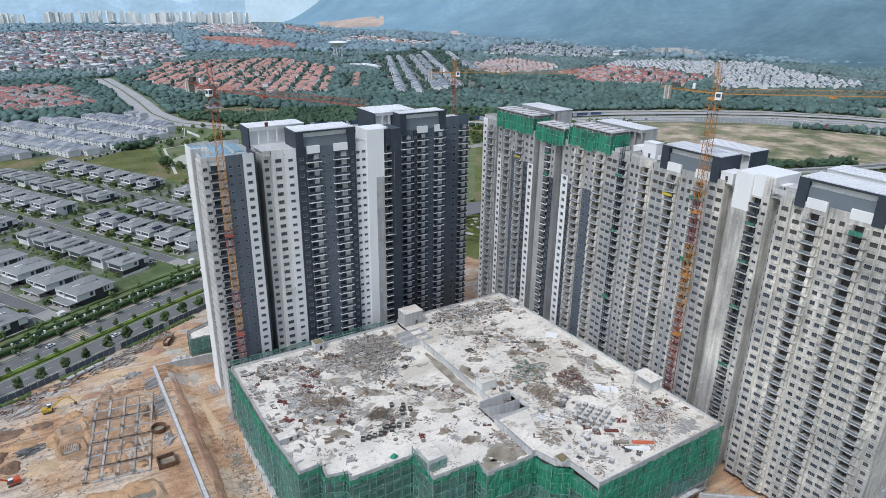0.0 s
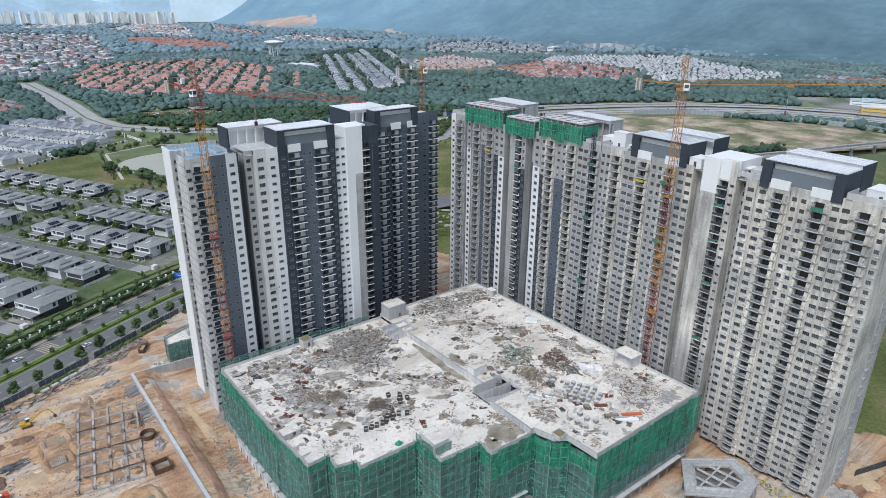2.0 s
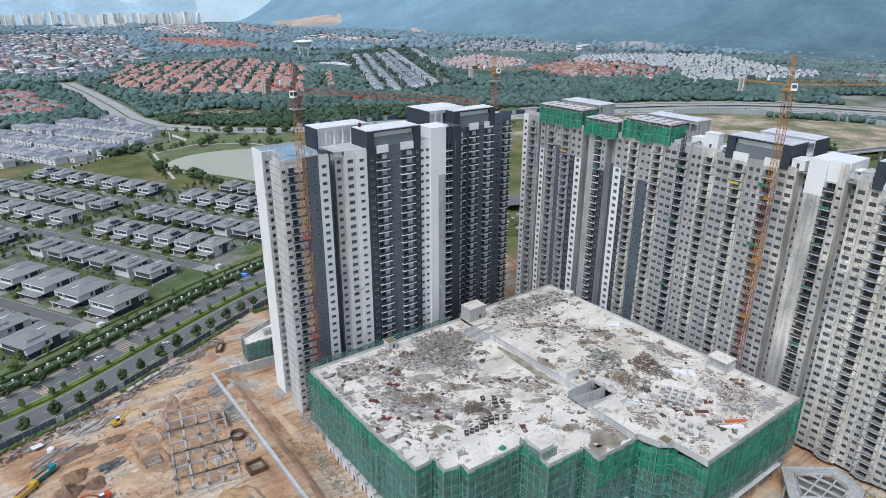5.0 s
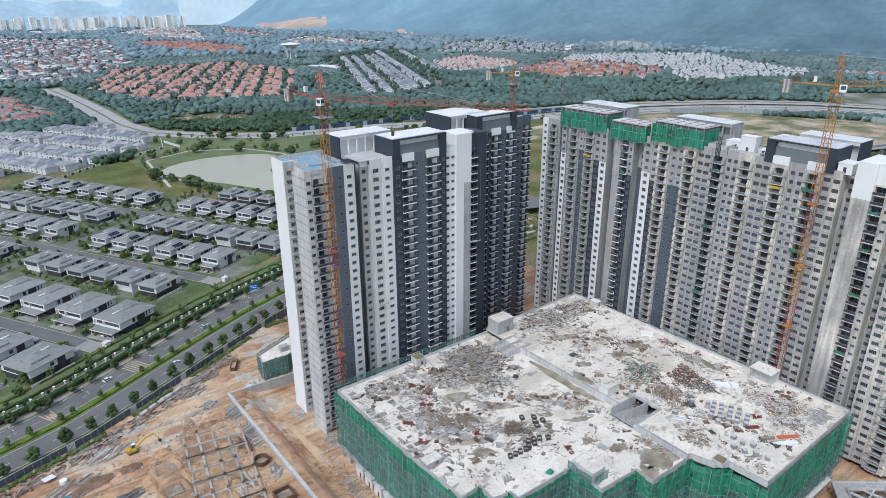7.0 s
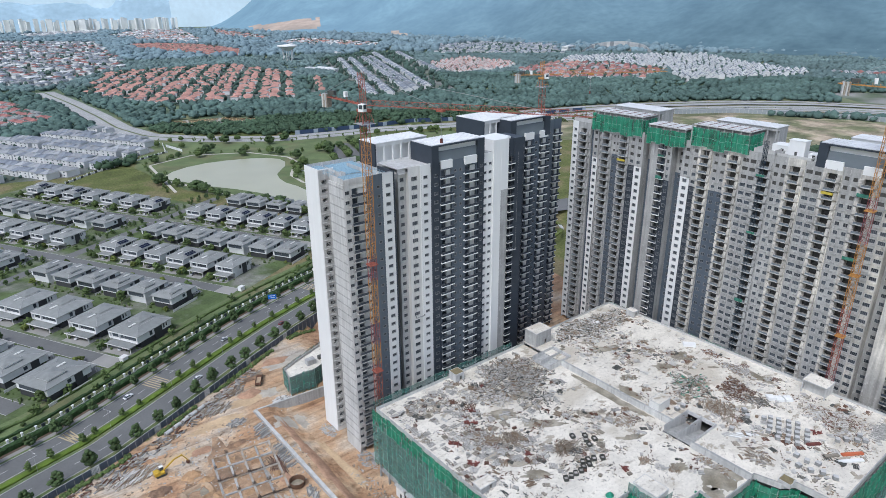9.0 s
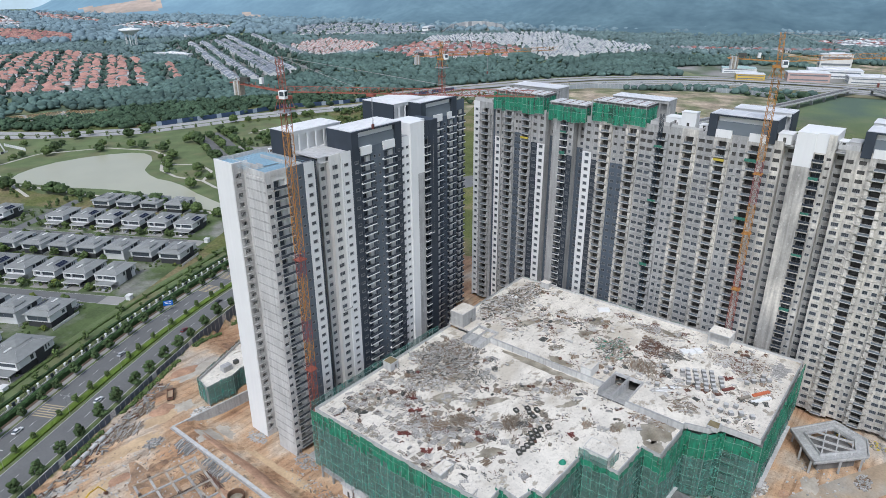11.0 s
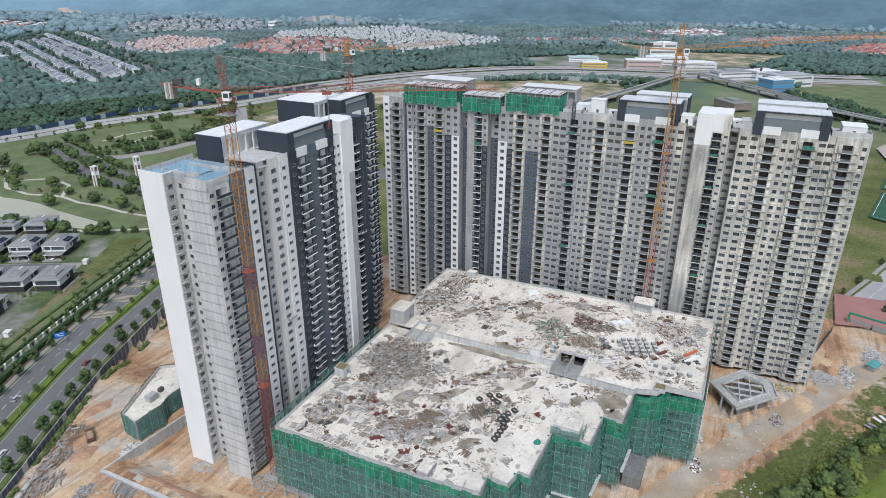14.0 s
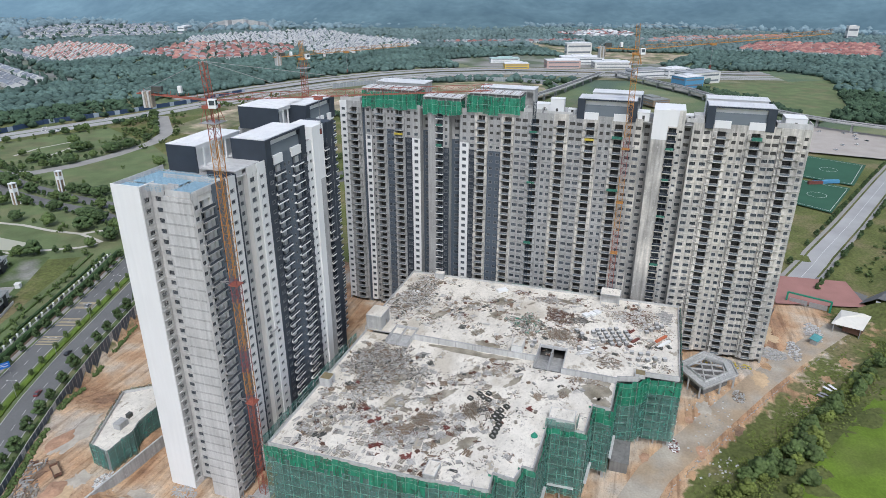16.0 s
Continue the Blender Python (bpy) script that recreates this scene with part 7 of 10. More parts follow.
estate("far_houses", "long rows of far white houses", [(387, 4155), (800, 4400), (737, 3948), (373, 3733)], 0.25, [tile_pale, wall_far], 90, 16, 15, 16, h=9, seed=23, jit=2, skip=0.1)
estate("far_houses", "loose estate of white houses with grey and brown roofs", [(-160, 2100), (-160, 3300), (197, 3496), (547, 3146), (364, 1882), (266, 1759), (129, 1532), (54, 1700), (-100, 1650)], 0.8, [tile_pale, tile_blue, tile_blue, tile_red, wall_far], 50, 23, 15, 13, h=7.0, seed=4, jit=9, skip=0.36)
estate("far_houses", "rows of houses with dark red roofs", [(-120, 1340), (25, 1407), (55, 1301), (79, 1113), (3, 1090), (-140, 1120)], 1.9, [tile_red, tile_red, tile_grey], 36, 11, 11, 12, seed=5)
estate("far_houses", "far rows of houses with pale and red roofs", [(1041, 2505), (1299, 2781), (1342, 2207), (1211, 2043), (1109, 2181)], 0.7, [tile_or, tile_pale, wall_far], 52, 17, 14, 13, seed=24, jit=4, skip=0.25)
estate("far_houses", "rows of white houses with red gabled roofs", [(984, 1435), (1168, 1492), (1146, 1281), (1026, 1193), (885, 1201), (901, 1301)], 2.48, [tile_or, tile_or, tile_red], 43, 12.5, 13, 10.5, h=7.0, skip=0.1, jit=2.4, seed=6, gable=True, rise=4.2, turn=math.pi / 2)
estate("far_houses", "rows of white houses with red roofs", [(1034, 1176), (1260, 1238), (1311, 1136), (1285, 938), (1103, 868), (966, 994)], 2.2, [tile_red, tile_or, tile_red, tile_red, tile_pale], 42, 17, 13, 11, h=7.0, skip=0.2, jit=4.0, seed=7, rise=3.6)
estate("far_houses", "large estate of white houses with grey gabled roofs", [(1367, 1307), (1502, 1275), (1720, 1100), (1598, 960), (1547, 868), (1463, 698), (1386, 675), (1254, 730), (1125, 800), (1290, 930), (1315, 1140), (1265, 1245)], 2.12, [tile_pale, tile_blue, tile_blue, tile_pale], 45, 13, 13, 10.5, h=7.5, skip=0.12, jit=2.8, seed=8, gable=True, rise=4.4, turn=math.pi / 2)
estate("far_houses", "hillside houses with white walls and pale roofs", [(1208, 1706), (1444, 1965), (1640, 1990), (1750, 1700), (1560, 1520), (1482, 1402), (1284, 1553)], 2.3, [tile_pale, tile_blue, tile_blue], 52, 20, 14, 12, h=8, seed=11, jit=8, skip=0.3)
estate("far_houses", "dense rows of far houses with dark red roofs", [(1743, -86), (1785, -365), (1485, -300), (1530, -30)], 1.65, [tile_red, tile_red, tile_or], 40, 13, 12, 12, h=6.0, seed=10, skip=0.1, jit=2.0, rise=3.2)
estate("far_houses", "loose far houses with pink and pale roofs", [(1640, 150), (1680, 94), (1819, -33), (1950, -250), (1990, -180), (1860, 60), (1720, 190)], 1.65, [tile_or, tile_pale, tile_or], 40, 16, 13, 12, seed=26, jit=4, skip=0.2)
estate("far_houses", "far hillside rows of white houses", [(2290, 560), (2400, 540), (2400, 240), (2300, 230)], 1.65, [tile_pale, tile_pale, tile_red], 38, 15, 13, 12, h=9, seed=27, jit=2, skip=0.1, z=10.0)
estate("far_houses", "long row of far pale houses", [(1480, 640), (1500, 670), (1660, 330), (1630, 310)], 2.0, [tile_pale, tile_red], 30, 13, 12, 12, seed=25, jit=2, skip=0.15, rise=3.4)
estate("far_houses", "far hillside houses with pale and red roofs", [(1832, 435), (2020, 330), (2000, 250), (1825, 190), (1760, 322)], 0.4, [tile_pale, tile_red, wall_far], 42, 17, 15, 13, seed=12, jit=5, skip=0.2)
estate("terrace_houses", "terraces of white houses with pale grey roofs", [(-160, 780), (-10, 775), (40, 760), (135, 830), (140, 905), (118, 1005), (60, 1010), (-160, 960)], math.atan2(D.y, D.x), [tile_blue, tile_pale], 48, 8.2, 8.4, 13.0, h=6.2, rise=2.4, seed=13, jit=0.2, skip=0.07)
# long terraces in pairs, with streets between
FAR_EX.append([(830, 1760), (1100, 1900), (1170, 1800), (720, 1000), (540, 1000)])
rh = random.Random(17)
for p0, p1 in (((868, 1692), (550, 1022)), ((902, 1692), (584, 1022)), ((948, 1700), (627, 1022)), ((982, 1720), (655, 1040)), ((1058, 1815), (690, 1050)), ((1130, 1790), (1000, 1530)), ((985, 1480), (870, 1240))):
    mb = MB()
    ll, a = math.hypot(p1[0] - p0[0], p1[1] - p0[1]), math.atan2(p1[1] - p0[1], p1[0] - p0[0])
    for k in range(int(ll / 8.6)):
        q = (k + 0.5) * 8.6
        if rh.random() < 0.05:
            continue
        x, y = p0[0] + math.cos(a) * q, p0[1] + math.sin(a) * q
        far_house(mb, x, y, 6, 8.5, 14, 7.2 + rh.choice((0, 0, 0.7)), a, tile_blue if rh.random() < 0.8 else tile_pale, 3.0, 0.15, True)
        far_house(mb, x - math.sin(a) * 7.5, y + math.cos(a) * 7.5, 6, 5.0, 3.0, 5.6, a + math.pi / 2, tile_blue, 2.2, 0.3, True)
    single("terrace_houses", mb, "long terrace of white houses with blue-grey roofs", "houses", kind="stuff")
patch("terrace_estate_ground", FAR_EX[-1], 6.07, mat("street_ground", (0.2, 0.205, 0.19), 0.95, 0.25, 0.03, tint=(0.09, 0.12, 0.07), blotch=0.53), "streets and gardens of a terrace estate")
# curved pale retaining wall on the hillside
mb = MB()
ARCH = [(1536, 1400), (1640, 1440), (1700, 1430), (1735, 1390), (1700, 1290), (1611, 1192)]
for k in range(int(length(ARCH) / 12)):
    x, y, dx, dy = along(ARCH, k * 12 + 6)
    up = 22 * math.sin(math.pi * (k * 12 + 6) / length(ARCH))
    mb.obox((x, y, 8 + up / 2), (12.6, 1.2, 8 + up), math.atan2(dy, dx), conc_pale if k % 5 else tile_pale)
single("retaining_wall", mb, "curved pale retaining wall on a hillside", "wall", kind="stuff")


def block(name, label, x, y, l, w, h, a, m, roof_m, base=6.0, cat="building", bands=2):
    """A far building with window bands, a parapet and a roof."""
    ob = thing(name, (x, y, base), label, cat)
    mb = MB()
    mb.obox((x, y, base + h / 2), (l, w, h), a, m)
    part("wall", mb, ob)
    for k in range(bands):
        z = base + h * (k + 0.5) / bands
        for sg in (-1, 1):
            mb = MB()
            mb.obox((x + math.sin(a) * sg * (w / 2 + 0.06), y - math.cos(a) * sg * (w / 2 + 0.06), z), (l * 0.9, 0.12, h / bands * 0.3), a, band_m)
            part("window_band", mb, ob)
            mb = MB()
            mb.obox((x + math.cos(a) * sg * (l / 2 + 0.06), y + math.sin(a) * sg * (l / 2 + 0.06), z), (0.12, w * 0.85, h / bands * 0.3), a, band_m)
            part("window_band", mb, ob)
    mb = MB()
    mb.obox((x, y, base + h + 0.3), (l + 1, w + 1, 0.6), a, roof_m)
    mb.obox((x + l * 0.1, y, base + h + 1.4), (l * 0.5, w * 0.5, 1.6), a, roof_m)
    part("roof", mb, ob)


band_m = mat("far_glazing", (0.17, 0.19, 0.21), 0.3, 0.1, 0.1)
ylw = mat("yellow_render", (0.6, 0.42, 0.1), 0.8, 0.05)
blu = mat("blue_cladding", (0.1, 0.28, 0.45), 0.6, 0.05)
pk = mat("pink_render", (0.5, 0.36, 0.32), 0.8, 0.05)
for args in (("office_block", "yellow and white office block", 1108, 380, 44, 24, 9, 1.95, ylw, roof_white), ("office_block", "white office block with a pale green roof", 1185, 420, 56, 26, 8, 1.95, white, mat("pale_green_sheet", (0.4, 0.52, 0.5), 0.5, 0.05)), ("office_block", "pink and white office block", 1140, 300, 62, 26, 14, 1.95, pk, roof_white),
             ("office_block", "white slab block beside a bare field", 1360, 300, 54, 18, 24, 2.0, offwhite, roof_white), ("warehouse", "white industrial building with a flat roof", 1215, 275, 80, 36, 13, 1.9, white, roof_white), ("warehouse", "white industrial building with a flat roof", 1170, 215, 66, 32, 11, 1.9, offwhite, roof_white), ("warehouse", "grey industrial building with a pale roof", 1075, 150, 60, 30, 12, 2.2, villa_w, tile_pale),
             ("office_block", "blue and white office block with a flat roof", 985, 85, 36, 30, 16, 2.3, blu, roof_white), ("warehouse", "white industrial building with a pale roof", 1035, 70, 62, 36, 17, 2.3, offwhite, tile_pale), ("warehouse", "white shed with a pale roof", 1095, 105, 44, 28, 13, 2.3, white, roof_white),
             ("clubhouse", "low brown pavilion with a grey roof", 817, 132, 40, 26, 8, 0.7, timber_b, tile_grey), ("school_building", "long low white school building", 950, 1905, 90, 18, 9, -1.3, white, roof_white), ("school_building", "long low white hall", 696, 1475, 100, 14, 8, -1.3, white, roof_white),
             ("office_block", "white block on the hill", 1560, 1470, 60, 20, 18, 0.3, white, roof_white), ("far_tower", "pale high-rise block before the hills", 1925, -335, 14, 26, 36, 0.2, offwhite, offwhite), ("pavilion", "small pale lakeside pavilion", 290, 470, 16, 10, 9, 0.5, offwhite, tile_grey)):
    block(*args)
# water tower
wt = thing("water_tower", (744.6, 1754.6, 6), "white saucer-shaped water tower on legs", "water tower")
mb = MB()
ring = [(math.cos(k * math.pi / 8), math.sin(k * math.pi / 8)) for k in range(16)]
prof = [(4, 30), (22, 40), (27, 43), (26, 45), (3, 48)]
mb.solid([(744.6 + r * c, 1754.6 + r * s, 6 + z) for r, z in prof for c, s in ring], [(i * 16 + k, i * 16 + (k + 1) % 16, (i + 1) * 16 + (k + 1) % 16, (i + 1) * 16 + k) for i in range(4) for k in range(16)] + [tuple(range(64, 80))], white)
part("tank", mb, wt)
for k in range(6):
    mb = MB()
    mb.beam((744.6 + 12 * math.cos(k), 1754.6 + 12 * math.sin(k), 6), (744.6 + 15 * math.cos(k), 1754.6 + 15 * math.sin(k), 43), 1.6, white)
    part("leg", mb, wt)
# far white high-rise rows
rc = random.Random(3)
tower_pale = mat("far_tower_render", (0.74, 0.75, 0.74), 0.9, 0.12, 0.02, rand=0.2)
for i in range(84):
    if 17 < i < 22 or rc.random() < 0.06:
        continue
    az = radians(-3.5 + i * 0.235 + rc.uniform(-0.06, 0.06))
    r0 = 4500 + rc.uniform(-60, 60)
    block("far_tower", "pale far-off high-rise block", r0 * math.sin(az), r0 * math.cos(az), rc.uniform(11, 24), 16, rc.uniform(52, 74) * (0.8 if i < 18 else 1), rc.uniform(-0.4, 0.4), tower_pale, tower_pale, 6, "high-rise", 0)

# ---- woods ----
def blocked(x, y):
    if dist_to(HIGHWAY, x, y) < 22 or dist_to(LOOP, x, y) < 72 or dist_to(ROAD2, x, y) < 9 or dist_to(ROAD3, x, y) < 18:
        return True
    return any(inside(x, y, p) for p in CLEAR)


CLEAR = [[(-170, 220), (-170, 780), (95, 770), (150, 915), (330, 780), (480, 710), (640, 640), (560, 330), (330, 300), (330, 40), (-60, 40)], [(690, 560), (790, 562), (860, 500), (947, 360), (834, 300), (742, 345), (600, 400), (620, 560)],
         [(1617, 476), (1424, 272), (1461, 45), (1231, 128), (1212, 279)], [(640, 640), (726, 590), (800, 570), (870, 505), (925, 400), (935, 300), (834, 270), (742, 315), (640, 450)], [(986, 120), (1123, -138), (865, -110), (760, -60), (905, 10)], [(300, 330), (340, -160), (760, -160), (800, 40), (1010, 80), (1180, 90), (1320, 240), (1300, 420), (1180, 540), (1060, 470), (1050, 230), (900, 270), (640, 360)],
         [(210, 1016), (200, 985), (228, 955), (285, 920), (318, 941), (281, 998)], *FAR_EX]
rw = np.random.RandomState(5)


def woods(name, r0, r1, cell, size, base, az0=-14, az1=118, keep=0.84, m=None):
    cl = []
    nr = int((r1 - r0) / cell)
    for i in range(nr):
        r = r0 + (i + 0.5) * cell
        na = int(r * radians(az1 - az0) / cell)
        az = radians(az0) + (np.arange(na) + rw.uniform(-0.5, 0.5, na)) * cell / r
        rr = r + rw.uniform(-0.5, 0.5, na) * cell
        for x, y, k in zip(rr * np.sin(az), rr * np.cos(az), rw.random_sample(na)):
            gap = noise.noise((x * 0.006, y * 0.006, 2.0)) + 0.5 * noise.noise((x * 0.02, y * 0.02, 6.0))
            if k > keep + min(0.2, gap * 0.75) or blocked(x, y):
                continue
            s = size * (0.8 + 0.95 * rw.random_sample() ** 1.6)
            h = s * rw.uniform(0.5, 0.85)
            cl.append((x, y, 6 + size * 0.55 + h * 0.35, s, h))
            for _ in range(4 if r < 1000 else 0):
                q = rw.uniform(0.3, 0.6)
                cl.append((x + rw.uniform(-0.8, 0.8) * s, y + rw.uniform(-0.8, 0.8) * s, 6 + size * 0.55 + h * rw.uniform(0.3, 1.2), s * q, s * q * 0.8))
    return tagged(new(name, crown_mesh(name, cl, m or leaf_hazed, base, 0.34, int(r0), True)), "dense dark green woodland of many crowns", "woodland", kind="stuff")


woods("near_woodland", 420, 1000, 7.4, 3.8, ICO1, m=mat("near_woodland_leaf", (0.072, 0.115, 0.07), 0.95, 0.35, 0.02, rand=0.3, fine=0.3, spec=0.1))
# leaf colours grow bluer and paler outwards, painting in the haze
woods("far_woodland", 1000, 1500, 8.4, 4.7, ICO1, m=mat("hazed_middle_leaf", (0.095, 0.146, 0.128), 0.95, 0.35, 0.012, rand=0.28, fine=0.2, spec=0.1))
woods("far_woodland", 1500, 2100, 9.5, 4.7, ICO1, m=mat("hazed_blue_leaf", (0.135, 0.19, 0.185), 0.95, 0.3, 0.01, rand=0.25, fine=0.2, spec=0.1))
woods("distant_woodland", 2100, 4300, 22, 9.0, ICO1, m=mat("hazed_distant_leaf", (0.18, 0.248, 0.275), 0.95, 0.25, 0.008, rand=0.22, fine=0.2, spec=0.1))
# garden trees between the far houses, haze mixed into their leaf colour
cl = []
for poly in FAR_EX:
    xs, ys = [p[0] for p in poly], [p[1] for p in poly]
    area = (max(xs) - min(xs)) * (max(ys) - min(ys))
    for _ in range(int(area / (230 if max(ys) < 2300 else 900))):
        x, y = rw.uniform(min(xs), max(xs)), rw.uniform(min(ys), max(ys))
        if inside(x, y, poly):
            s = rw.uniform(1.8, 5.2) * (0.45 if max(ys) < 1050 else 1.0)
            cl.append((x, y, 6 + s * 1.0, s, s * 1.1))
tagged(new("estate_trees", crown_mesh("estate_trees", cl, mat("hazed_estate_leaf", (0.09, 0.14, 0.115), 0.95, 0.3, 0.02, rand=0.3, fine=0.2, spec=0.1), ICO1, 0.35, 8, True)), "small garden trees between far houses", "trees", kind="stuff")
# park trees, one by one
rp = random.Random(33)
PARK_ROWS = [(PATHS[4], 7, 9.5), (PATHS[0], 6, 15), (ROAD3, 17, 8.5), (ROAD3, -17, 8.5), (ROAD3, 0, 9), (ROAD2, 9, 9), ([(306, 663), (325, 659), (347, 650), (392, 646)], 0, 5.5), ([(380, 623), (393, 614), (412, 608)], 0, 9.5), ([(130, 905), (200, 845), (280, 785), (340, 765), (470, 700)], 0, 14)]
for line, off, st in PARK_ROWS:
    q = shifted(line, off)
    for s in np.arange(4, length(q), st):
        x, y, _, _ = along(q, s + rp.uniform(-2, 2))
        if inside(x, y, LAKE):
            continue
        plant(rp.choice(street + big) if st < 11 else rp.choice(big + garden), x, y, 6.03, rp.uniform(0.6, 0.95))
for _ in range(120):
    x, y = rp.uniform(110, 470), rp.uniform(440, 880)
    if inside(x, y, [(95, 760), (150, 912), (250, 815), (330, 775), (470, 705), (420, 600), (300, 430), (190, 425)]) and not inside(x, y, LAKE) and dist_to(ROAD3, x, y) > 17 and dist_to(ROAD2, x, y) > 9:
        plant(rp.choice(big + garden), x, y, 6.03, rp.uniform(0.5, 1.1))

tagged(new("garden_trees", crown_mesh("garden_trees", EXTRA, leaf, ICO1, 0.35, 4)), "further small garden trees among the villas and lawns", "trees", kind="stuff")
cl = []
for poly in ([(372, 602), (400, 640), (470, 690), (540, 735), (585, 700), (520, 640), (440, 590)], [(585, 690), (640, 690), (720, 650), (700, 610), (620, 640)], [(372, 366), (396, 430), (470, 440), (452, 350)], [(306, 4), (345, -12), (430, -48), (480, -100), (380, -120), (290, -70)]):
    xs, ys = [p[0] for p in poly], [p[1] for p in poly]
    for _ in range(int((max(xs) - min(xs)) * (max(ys) - min(ys)) / 60)):
        x, y = rp.uniform(min(xs), max(xs)), rp.uniform(min(ys), max(ys))
        if not inside(x, y, poly) or noise.noise((x * 0.03, y * 0.03, 5.0)) < -0.1 or dist_to(ROAD2, x, y) < 9 or dist_to(ROAD3, x, y) < 16 or dist_to(HIGHWAY, x, y) < 20:
            continue
        s9, z9 = rp.uniform(1.4, 3.6) * (0.6 if y < 20 else 1.0), ground_z(x, y)
        for _ in range(8):
            q = rp.uniform(0.28, 0.52)
            cl.append((x + rp.gauss(0, s9 * 0.5), y + rp.gauss(0, s9 * 0.5), z9 + s9 * rp.uniform(0.4, 1.7), s9 * q, s9 * q * 0.85))
tagged(new("park_grove", crown_mesh("park_grove", cl, leaf, ICO1, 0.35, 12)), "groves of green trees between the park roads", "trees", kind="stuff")
# white letters standing on the lawn, too far to read, and the estate's pier fence beside the park
sign = thing("lawn_sign", (155, 825, 6), "row of white standing letters on a grass bank", "sign")
for k in range(11):
    mb = MB()
    x, y = 151.8 + 0.58 * k, 842.8 - 3.6 * k
    mb.obox((x, y, 7.4), (0.6, 2.4, 2.8), 0.16, white)
    part("letter", mb, sign)
pf = thing("park_fence", (100, 790, 6), "estate fence of white piers with black panels beside the park", "fence")
PF = [(28.9, 736.7), (61, 765), (141.7, 812), (152, 860), (132, 910)]
for k in range(int(length(PF) / 5)):
    x, y, dx, dy = along(PF, k * 5.0)
    mb = MB()
    mb.obox((x, y, 7.2), (0.8, 0.8, 2.4), math.atan2(dy, dx), white)
    part("pier", mb, pf)
    mb = MB()
    mb.obox((x + dx * 2.5, y + dy * 2.5, 6.9), (4.0, 0.2, 1.8), math.atan2(dy, dx), offwhite if k % 2 else villa_d)
    part("panel", mb, pf)
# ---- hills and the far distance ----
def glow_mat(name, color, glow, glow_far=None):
    """Far forest or air, its haze put in as emission; glow_far takes over with the distance."""
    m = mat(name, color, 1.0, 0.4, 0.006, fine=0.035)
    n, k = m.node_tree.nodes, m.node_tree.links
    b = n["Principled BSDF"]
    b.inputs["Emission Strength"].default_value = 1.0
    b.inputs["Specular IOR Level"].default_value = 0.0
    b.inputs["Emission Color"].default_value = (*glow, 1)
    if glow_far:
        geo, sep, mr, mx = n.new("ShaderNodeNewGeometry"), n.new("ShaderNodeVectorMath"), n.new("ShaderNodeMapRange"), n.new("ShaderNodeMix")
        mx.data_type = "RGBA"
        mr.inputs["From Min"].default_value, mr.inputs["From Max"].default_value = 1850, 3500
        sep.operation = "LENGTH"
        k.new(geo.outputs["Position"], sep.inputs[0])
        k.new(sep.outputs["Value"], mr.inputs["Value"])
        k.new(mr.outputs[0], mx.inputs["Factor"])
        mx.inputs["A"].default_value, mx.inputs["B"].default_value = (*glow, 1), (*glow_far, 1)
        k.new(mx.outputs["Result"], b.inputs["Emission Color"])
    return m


FOOT = [(12, 3650), (20, 3450), (28, 3250), (33, 2900), (38, 2700), (46, 2300), (54, 2150), (60, 2000), (64, 1900), (72, 1960), (80, 2000), (150, 2000)]


def foot(az):
    return float(np.interp(az, [a for a, _ in FOOT], [r for _, r in FOOT]))


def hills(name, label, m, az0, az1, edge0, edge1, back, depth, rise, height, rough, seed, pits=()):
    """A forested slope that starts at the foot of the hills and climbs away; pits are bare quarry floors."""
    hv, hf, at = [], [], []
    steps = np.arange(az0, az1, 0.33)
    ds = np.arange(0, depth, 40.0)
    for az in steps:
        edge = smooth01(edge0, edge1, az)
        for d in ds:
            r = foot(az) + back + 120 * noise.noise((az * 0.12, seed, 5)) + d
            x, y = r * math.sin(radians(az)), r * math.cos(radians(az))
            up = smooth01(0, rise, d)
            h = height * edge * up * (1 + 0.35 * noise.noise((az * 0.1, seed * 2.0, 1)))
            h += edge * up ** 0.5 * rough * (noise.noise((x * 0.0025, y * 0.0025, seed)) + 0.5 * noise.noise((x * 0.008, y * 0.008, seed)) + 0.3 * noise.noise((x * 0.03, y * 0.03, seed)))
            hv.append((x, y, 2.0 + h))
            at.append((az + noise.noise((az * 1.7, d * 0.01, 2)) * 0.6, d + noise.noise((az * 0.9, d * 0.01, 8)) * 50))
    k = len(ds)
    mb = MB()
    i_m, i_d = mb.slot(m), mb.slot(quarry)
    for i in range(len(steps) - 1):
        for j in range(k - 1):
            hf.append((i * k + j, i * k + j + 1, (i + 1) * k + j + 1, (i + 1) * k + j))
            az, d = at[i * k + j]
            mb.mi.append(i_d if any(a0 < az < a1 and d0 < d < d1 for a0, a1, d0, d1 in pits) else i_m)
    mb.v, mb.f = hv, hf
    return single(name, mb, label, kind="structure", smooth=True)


# quarry and slopes emit a pale blue that imitates haze
quarry = glow_mat("hazed_quarry_earth", (0.3, 0.22, 0.17), (0.17, 0.165, 0.155))
hills("backdrop_hills", "forested hills rising into the blue distance", glow_mat("hazed_forest", (0.07, 0.1, 0.1), (0.02, 0.042, 0.064), (0.15, 0.245, 0.33)), 14, 150, 18, 27, 0, 1900, 1500, 430, 34, 7, pits=((21.3, 26.8, 230, 420), (31.5, 34, 90, 190)))
hills("backdrop_mountains", "pale far hills behind the city", glow_mat("hazed_pale_forest", (0.15, 0.2, 0.24), (0.22, 0.3, 0.35)), -8, 16, -8, -5, 950, 250, 240, 150, 60, 9)
# horizon ring glows in place of hazy air and sky
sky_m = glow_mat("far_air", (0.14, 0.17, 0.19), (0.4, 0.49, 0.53))
